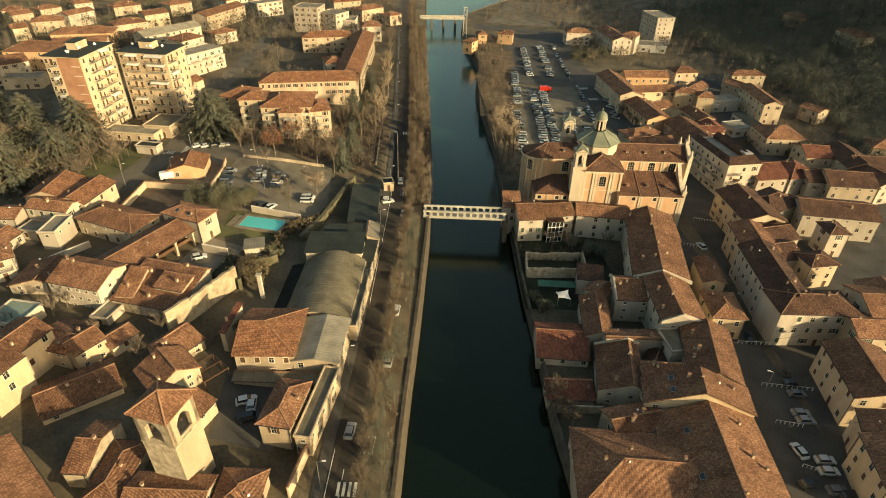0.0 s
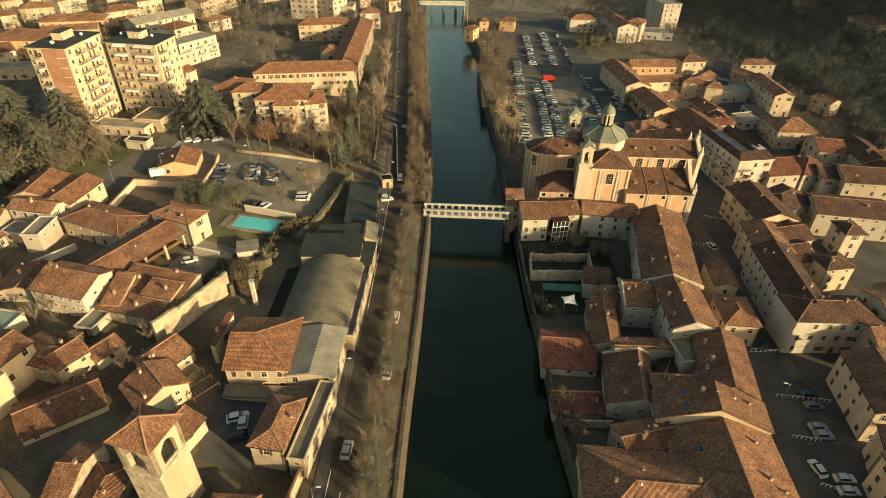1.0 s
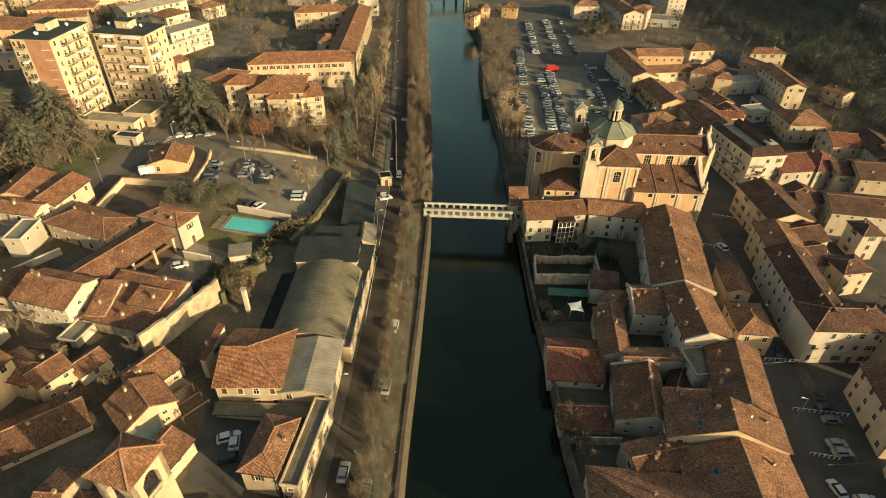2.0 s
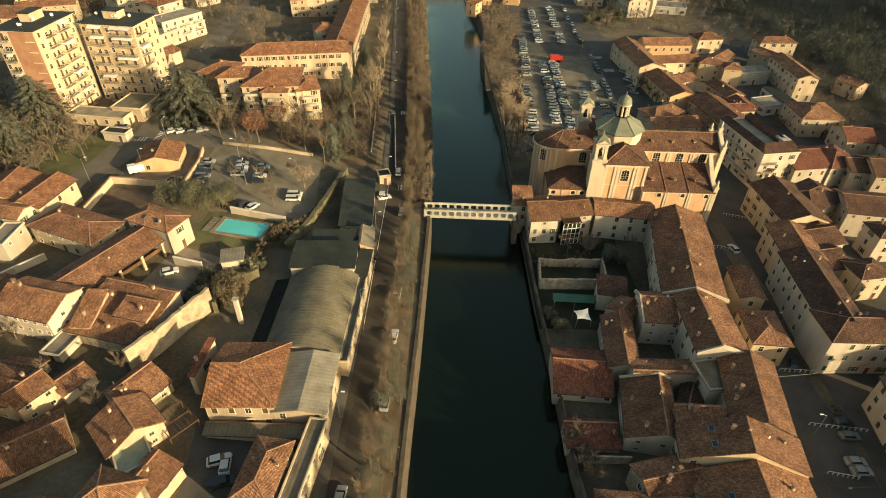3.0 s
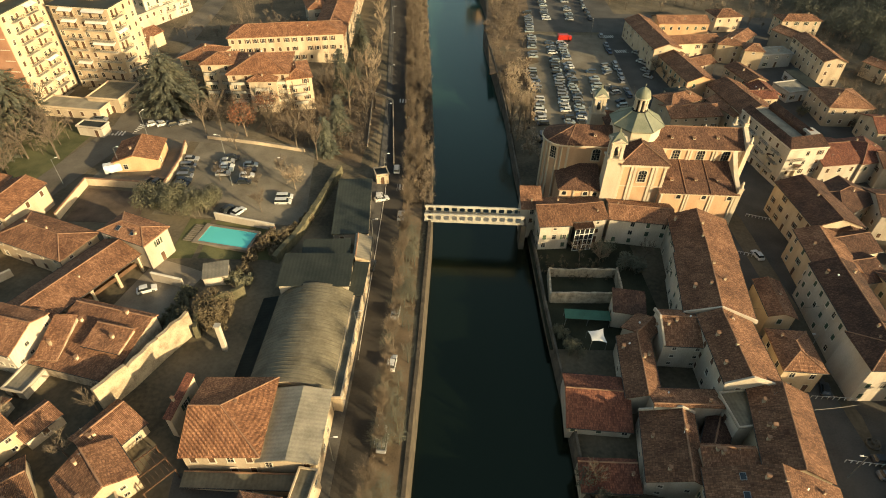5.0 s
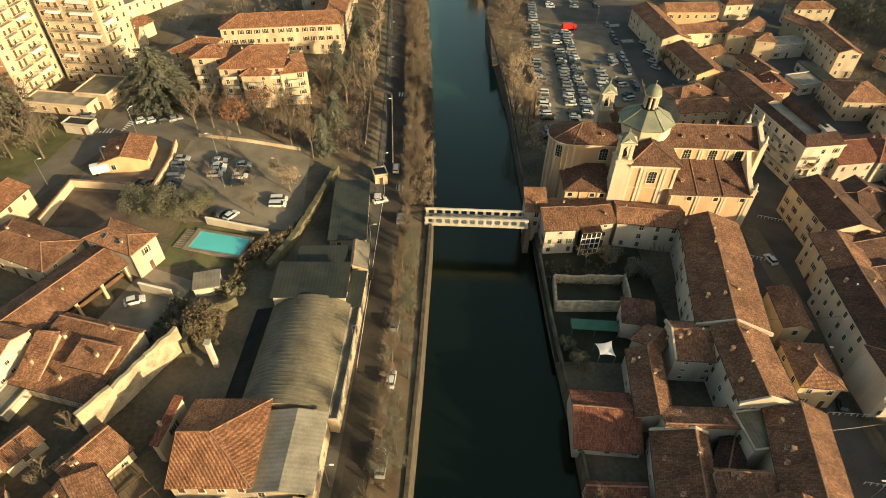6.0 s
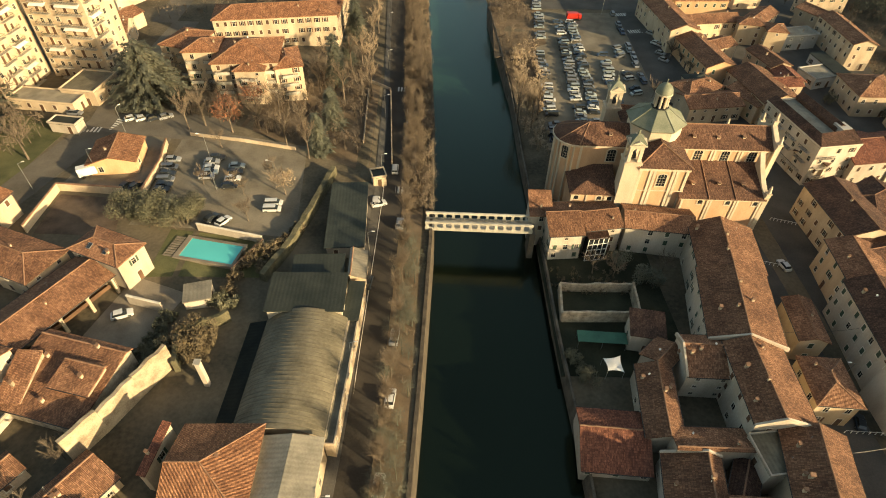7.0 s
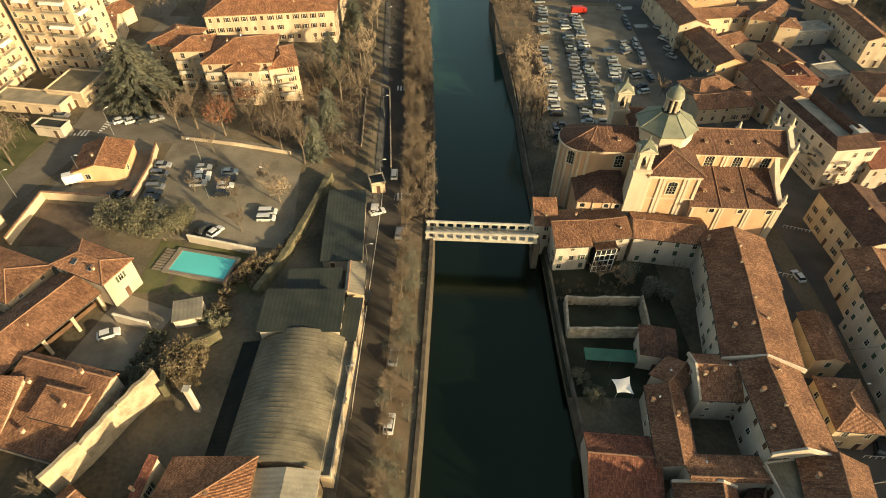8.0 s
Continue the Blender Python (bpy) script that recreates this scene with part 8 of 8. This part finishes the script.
def car(label, paint, m, length=4.1, width=1.72, roof_z=1.46, boxy=False, name="car"):
    """A parked car: shell, glasshouse, lamps and four wheels; the nose looks along +x."""
    root = thing(name, label, name.replace("_", " "), m, "parked cars")
    L, W = length / 2, width / 2
    bm = bmesh.new()
    prof = [(-L, 0.28), (L - 0.05, 0.25), (L, 0.5), (L - 0.08, 0.7), (L - 0.95, 0.88), (-L + 0.12, 0.95), (-L - 0.02, 0.7)]
    rows = []
    for y, s in ((-W, 0.94), (-W * 0.86, 1.0), (W * 0.86, 1.0), (W, 0.94)):
        rows.append([bm.verts.new((x * s, y, z if abs(y) < W * 0.9 else z * 0.97)) for x, z in prof])
    k = len(prof)
    for a, b in zip(rows, rows[1:]):
        for i in range(k):
            bm.faces.new((a[i], a[(i + 1) % k], b[(i + 1) % k], b[i]))
    bm.faces.new(rows[0][::-1]), bm.faces.new(rows[-1])
    bmesh.ops.recalc_face_normals(bm, faces=bm.faces)
    part("body", bm, paint, root, smooth=False)
    # glasshouse and roof
    x0, x1 = (-L + 0.1, L - 0.7) if boxy else (-L + 0.28, L - 1.0)
    t0, t1 = (-L + 0.25, L - 1.25) if boxy else (-L + 0.75, L - 1.75)
    bm = bmesh.new()
    lo = [bm.verts.new(p) for p in ((x0, -W * 0.9, 0.86), (x1, -W * 0.9, 0.84), (x1, W * 0.9, 0.84), (x0, W * 0.9, 0.86))]
    hi = [bm.verts.new(p) for p in ((t0, -W * 0.72, roof_z - 0.04), (t1, -W * 0.72, roof_z - 0.04), (t1, W * 0.72, roof_z - 0.04), (t0, W * 0.72, roof_z - 0.04))]
    for i in range(4):
        bm.faces.new((lo[i], lo[(i + 1) % 4], hi[(i + 1) % 4], hi[i]))
    bm.faces.new(hi)
    part("glasshouse", bm, GLASS, root)
    bm = bmesh.new()
    box(bm, t0 - 0.06, -W * 0.74, roof_z - 0.05, t1 + 0.06, W * 0.74, roof_z)
    bmesh.ops.bevel(bm, geom=[e for e in bm.edges], offset=0.03, segments=1, affect="EDGES")
    part("roof_panel", bm, paint, root)
    for x in (-L + 0.78, L - 0.82):
        for s in (-1, 1):
            sub("wheel", WHEEL, root, pose(x, s * (W - 0.08), 0.32))
    return root


PAINTS = {"white": (0.55, 0.54, 0.50), "silver": (0.27, 0.27, 0.26), "grey": (0.14, 0.145, 0.15), "dark": (0.022, 0.026, 0.03), "blue": (0.03, 0.05, 0.085), "red": (0.30, 0.03, 0.02), "pale": (0.26, 0.29, 0.28)}
WORDS = {"white": "white", "silver": "silver", "grey": "dark grey", "dark": "black", "blue": "dark blue", "red": "red", "pale": "pale grey-green"}
fleet = {}


def park(colour, x, y, turn, boxy=False):
    z = land(x, y) + 0.1
    key = (colour, boxy)
    if key in fleet:
        return copy_thing(fleet[key], pose(x, y, z, 0, 0, turn))
    kind = "estate car" if boxy else "hatchback car"
    fleet[key] = car(f"{WORDS[colour]} parked {kind} with dark windows", car_paint(colour + "_car_paint", PAINTS[colour]), pose(x, y, z, 0, 0, turn), 4.3 if boxy else 4.05, 1.75, 1.5 if boxy else 1.45, boxy)
    return fleet[key]


lot = random.Random(21)
MIX = ["white", "white", "silver", "silver", "grey", "grey", "grey", "dark", "dark", "dark", "blue", "blue", "pale", "pale"]


def row_of_cars(x0, y0, x1, y1, n, turn, gaps=0.12):
    for i in range(n):
        if lot.random() < gaps:
            continue
        f = (i + 0.5) / n
        park(lot.choice(MIX), x0 + (x1 - x0) * f + lot.uniform(-0.5, 0.5), y0 + (y1 - y0) * f, turn + lot.uniform(-6, 6) + lot.choice((0, 180)), lot.random() < 0.35)


park("dark", -73.9, 169.0, 5)
park("dark", -73.0, 164.3, 5)
park("dark", -73.1, 162.4, 5)
park("grey", -74.4, 171.8, 5, True)
park("grey", -73.5, 166.6, 5, True)
park("silver", -74.7, 175.1, 5)
park("silver", -64.5, 174.8, 8)
park("silver", -63.9, 168.5, 8)
park("white", -63.9, 172.1, 8)
park("white", -57.3, 168.3, 8)
park("pale", -63.6, 170.3, 8)
park("pale", -57.7, 173.6, 8)
park("dark", -63.7, 176.8, 8)
park("dark", -57.5, 170.9, 8)
park("dark", -57.3, 165.3, 8)
park("white", -45.3, 160.3, 4, True)
park("white", -45.2, 158.0, 4, True)
park("dark", -58.0, 152.9, 60)
park("white", -55.0, 152.2, 60)
park("white", -93.0, 194.0, 35)
park("white", -90.0, 194.2, 35)
park("dark", -87.0, 194.5, 35)
park("silver", -84.0, 195.6, 35)
park("grey", -109.7, 195.5, 0)
park("dark", -82.0, 163.7, 70)
park("dark", -79.6, 163.5, 70)
park("white", -21.0, 165.1, 92)
park("dark", -20.0, 137.4, 85)
park("silver", -17.2, 179.5, 92, True)
park("grey", -14.9, 210.9, 90)
park("grey", -14.7, 203.1, 90)
park("white", -66.2, 123.5, 25)
park("white", -20.2, 164.4, 25)
park("grey", -14.4, 157.3, 88)
park("dark", -16.0, 217.2, 88)
park("white", -38.4, 76.3, 100)
park("white", 72.5, 75.6, 100)
park("dark", -38.1, 73.0, 20, True)
park("white", -39.7, 77.0, 20)
park("silver", 78.0, 85.6, 0)
park("silver", 78.0, 83.6, 0)
park("white", 76.0, 71.0, 0)
park("white", 76.7, 73.6, 0)
park("grey", 75.3, 66.8, 0)
park("grey", 80.0, 91.3, 0)
park("dark", 80.5, 94.4, 0)
park("white", 80.7, 152.6, 100)
park("dark", 70.5, 68.0, 10)
park("dark", 77.0, 65.9, 10)
park("silver", 79.0, 269.4, 120)
park("dark", 77.4, 110.0, 70)
park("silver", 78.3, 278.6, -40)
park("white", 78.2, 270.4, -40)
park("silver", 78.1, 262.6, -40)
park("silver", 78.0, 257.5, -40)
park("silver", -13.1, 122.9, 86)
park("white", -12.8, 109.1, 86)
park("white", -13.4, 93.1, 86)
park("silver", -13.0, 91.7, 86)
park("white", -14.4, 69.3, 86)
park("silver", -18.6, 72.4, 86)
row_of_cars(31.0, 203, 31.5, 262, 20, 0)
row_of_cars(33.5, 272, 36.0, 330, 18, 0, 0.3)
row_of_cars(40.5, 214, 42.5, 290, 28, 0)
row_of_cars(45.6, 214, 47.6, 290, 28, 0)
row_of_cars(54.0, 212, 55.5, 262, 17, 0, 0.2)
row_of_cars(62.0, 222, 62.5, 268, 14, 20, 0.35)
row_of_cars(66.5, 240, 67.0, 300, 16, 90, 0.4)
row_of_cars(44.0, 318, 47.0, 385, 20, 0, 0.3)
row_of_cars(56.0, 318, 58.0, 385, 20, 0, 0.35)
row_of_cars(66.0, 318, 66.5, 400, 14, 90, 0.5)


# ---- hotel attic ----
def hotel_attic(x, y, w, d, turn, z):
    """Tiled slopes round a sunken roof terrace, and the long balconies below."""
    root = [o for o in bpy.data.objects if o.name == "hotel"][0]
    H = root.dimensions.z
    H = z - root.matrix_world.translation.z
    W, D = w / 2, d / 2
    # slopes: outline along the eave, inner edge raised
    for name, pts in {
        "roof_slope": ((-W, -D, 0.1), (W, -D, 0.1), (W - 4.5, -D + 2.6, 1.5), (-W, -D + 2.6, 1.5)),
        "front_slope": ((W, -D, 0.1), (W, D, 0.1), (W - 5, D, 1.7), (W - 4.5, -D + 2.6, 1.5)),
        "rear_slope": ((W - 7, D - 3.6, 0.9), (-W, D - 3.6, 0.9), (-W, D - 2.0, 2.2), (W - 7, D - 2.0, 2.2)),
        "rear_slope_east": ((W - 7, D - 2.0, 2.2), (-W, D - 2.0, 2.2), (-W, D, 1.0), (W - 7, D, 1.0)),
    }.items():
        bm = bmesh.new()
        top = [bm.verts.new((p[0], p[1], H + p[2] + 0.3)) for p in pts]
        low = [bm.verts.new((p[0], p[1], H - 0.1)) for p in pts]
        bm.faces.new(top), bm.faces.new(low[::-1])
        for i in range(4):
            bm.faces.new((low[i], low[(i + 1) % 4], top[(i + 1) % 4], top[i]))
        bmesh.ops.recalc_face_normals(bm, faces=bm.faces)
        slope_uv(bm)
        part(name, bm, TILE["k"], root)
    bm = bmesh.new()
    box(bm, W - 9, D - 3.4, H, W - 5.2, D - 0.3, H + 2.0)
    part("stair_head", bm, WALL["g"], root)
    bm = bmesh.new()
    box(bm, -W + 2, -D + 2.6, H, W - 7, -D + 3.0, H + 1.5)
    part("terrace_wall", bm, WALL["g"], root)
    # railed balconies along the street
    for s in range(1, 4):
        zf = H / 4 * s
        spans = [(-W + 0.5, W - 3)] if s == 1 else [(-W + 1 + k * w * 0.24, -W + 1 + k * w * 0.24 + w * 0.15) for k in range(4)]
        for a0, a1 in spans:
            bm = bmesh.new()
            box(bm, a0, -D - 1.2, zf - 0.15, a1, -D + 0.2, zf, 0)
            box(bm, a0, -D - 1.2, zf + 0.95, a1, -D - 1.12, zf + 1.02, 1)
            n = int((a1 - a0) / (0.9 if s == 1 else 0.35))
            for i in range(n + 1):
                px = a0 + (a1 - a0 - 0.1) * i / n
                box(bm, px, -D - 1.19, zf, px + (0.35 if s == 1 else 0.05), -D - 1.13, zf + 0.95, 0 if s == 1 else 1)
            part("balcony", bm, [WALL["w"], DARKMETAL], root)
        bm = bmesh.new()
        box(bm, W - 0.3, -D + 1, zf - 0.15, W + 1.2, -D + 5, zf, 0)
        box(bm, W + 1.12, -D + 1, zf + 0.9, W + 1.2, -D + 5, zf + 0.98, 1)
        for i in range(14):
            box(bm, W + 1.14, -D + 1 + i * 0.3, zf, W + 1.18, -D + 1.04 + i * 0.3, zf + 0.9, 1)
        part("balcony", bm, [WALL["w"], DARKMETAL], root)


hotel_attic(103.1, 199.3, 26.0, 13.0, -80.0, 5.03)


# ---- conservatory on the house by the footbridge ----
def conservatory(x, y, z, w, d, h, turn):
    root = thing("conservatory", "glazed two-storey conservatory against the white house", "conservatory", pose(x, y, z, 0, 0, turn))
    bm = bmesh.new()
    box(bm, -w / 2 + 0.08, -d + 0.08, 0, w / 2 - 0.08, 0, h - 0.1)
    part("glazing", bm, GLASS, root)
    for i in range(5):
        px = -w / 2 + w * i / 4
        bm = bmesh.new()
        box(bm, px - 0.07, -d - 0.04, 0, px + 0.07, -d + 0.1, h)
        part("mullion", bm, PLASTIC, root)
    for k in range(5):
        bm = bmesh.new()
        zz = h * k / 4
        box(bm, -w / 2, -d - 0.02, zz - 0.06, w / 2, -d + 0.08, zz + 0.06)
        part("rail", bm, PLASTIC, root)
    bm = bmesh.new()
    v = [bm.verts.new(p) for p in ((-w / 2 - 0.2, -d - 0.2, h), (w / 2 + 0.2, -d - 0.2, h), (w / 2 + 0.2, 0, h + 0.7), (-w / 2 - 0.2, 0, h + 0.7))]
    bm.faces.new(v)
    bmesh.ops.solidify(bm, geom=list(bm.faces), thickness=0.12)
    slope_uv(bm)
    part("roof", bm, TILE["k"], root)


conservatory(33.1, 155.1, -7.5, 5.0, 2.4, 7.2, 10.5)


# ---- overhead cables ----
def cable(a, b, sag):
    bm = bmesh.new()
    a, b = Vector(a), Vector(b)
    last = a
    for i in range(1, 9):
        f = i / 8
        p = a.lerp(b, f) - Vector((0, 0, sag * 4 * f * (1 - f)))
        tube(bm, last, p, 0.035, 0.035, 4, caps=False)
        last = p
    tagged(part("cable", bm, DARKMETAL), "thin dark overhead cable across the street", "cable")


for x0, y0, x1, y1 in ((68, 76, 92, 79), (66, 100, 88, 104), (66, 126, 86, 128)):
    cable((x0, y0, -0.5), (x1, y1, -0.3), 0.8)


# ---- road markings ----
def dashes(x_off, y0, y1, step, label):
    root = thing("road_marking", label, "road marking", pose(0, 0, 0))
    for k, yy in enumerate(np.arange(y0, y1, step)):
        c = road_x(yy) + x_off
        bm = bmesh.new()
        box(bm, c - 0.07, yy, land(c, yy) + 0.05, c + 0.07, yy + step * 0.45, land(c, yy) + 0.075)
        part("dash", bm, PAINT, root)


dashes(0.1, 42, 66, 5.0, "worn white dashes along the riverside road")


def red_lorry(m):
    root = thing("lorry", "red box lorry parked among the cars", "lorry", m)
    red = car_paint("red_lorry_paint", (0.42, 0.03, 0.02))
    bm = bmesh.new()
    box(bm, -3.0, -1.15, 0.9, 1.6, 1.15, 3.1)
    bmesh.ops.bevel(bm, geom=list(bm.edges), offset=0.08, segments=1, affect="EDGES")
    part("box_body", bm, red, root)
    bm = bmesh.new()
    prism(bm, [(1.75, -1.05), (3.3, -1.05), (3.3, 1.05), (1.75, 1.05)], 0.6, 2.5)
    bmesh.ops.bevel(bm, geom=list(bm.edges), offset=0.15, segments=2, affect="EDGES")
    part("cab", bm, red, root)
    bm = bmesh.new()
    box(bm, 3.0, -0.9, 1.6, 3.33, 0.9, 2.3)
    part("windscreen", bm, GLASS, root)
    bm = bmesh.new()
    box(bm, -2.9, -0.5, 0.55, 3.2, 0.5, 0.9)
    part("chassis", bm, DARKMETAL, root)
    for x in (-2.0, 2.4):
        for s in (-1, 1):
            sub("wheel", WHEEL, root, pose(x, s * 0.95, 0.42) @ Matrix.Scale(1.3, 4))


red_lorry(pose(49.1, 292.6, -4.0, 0, 0, 4))
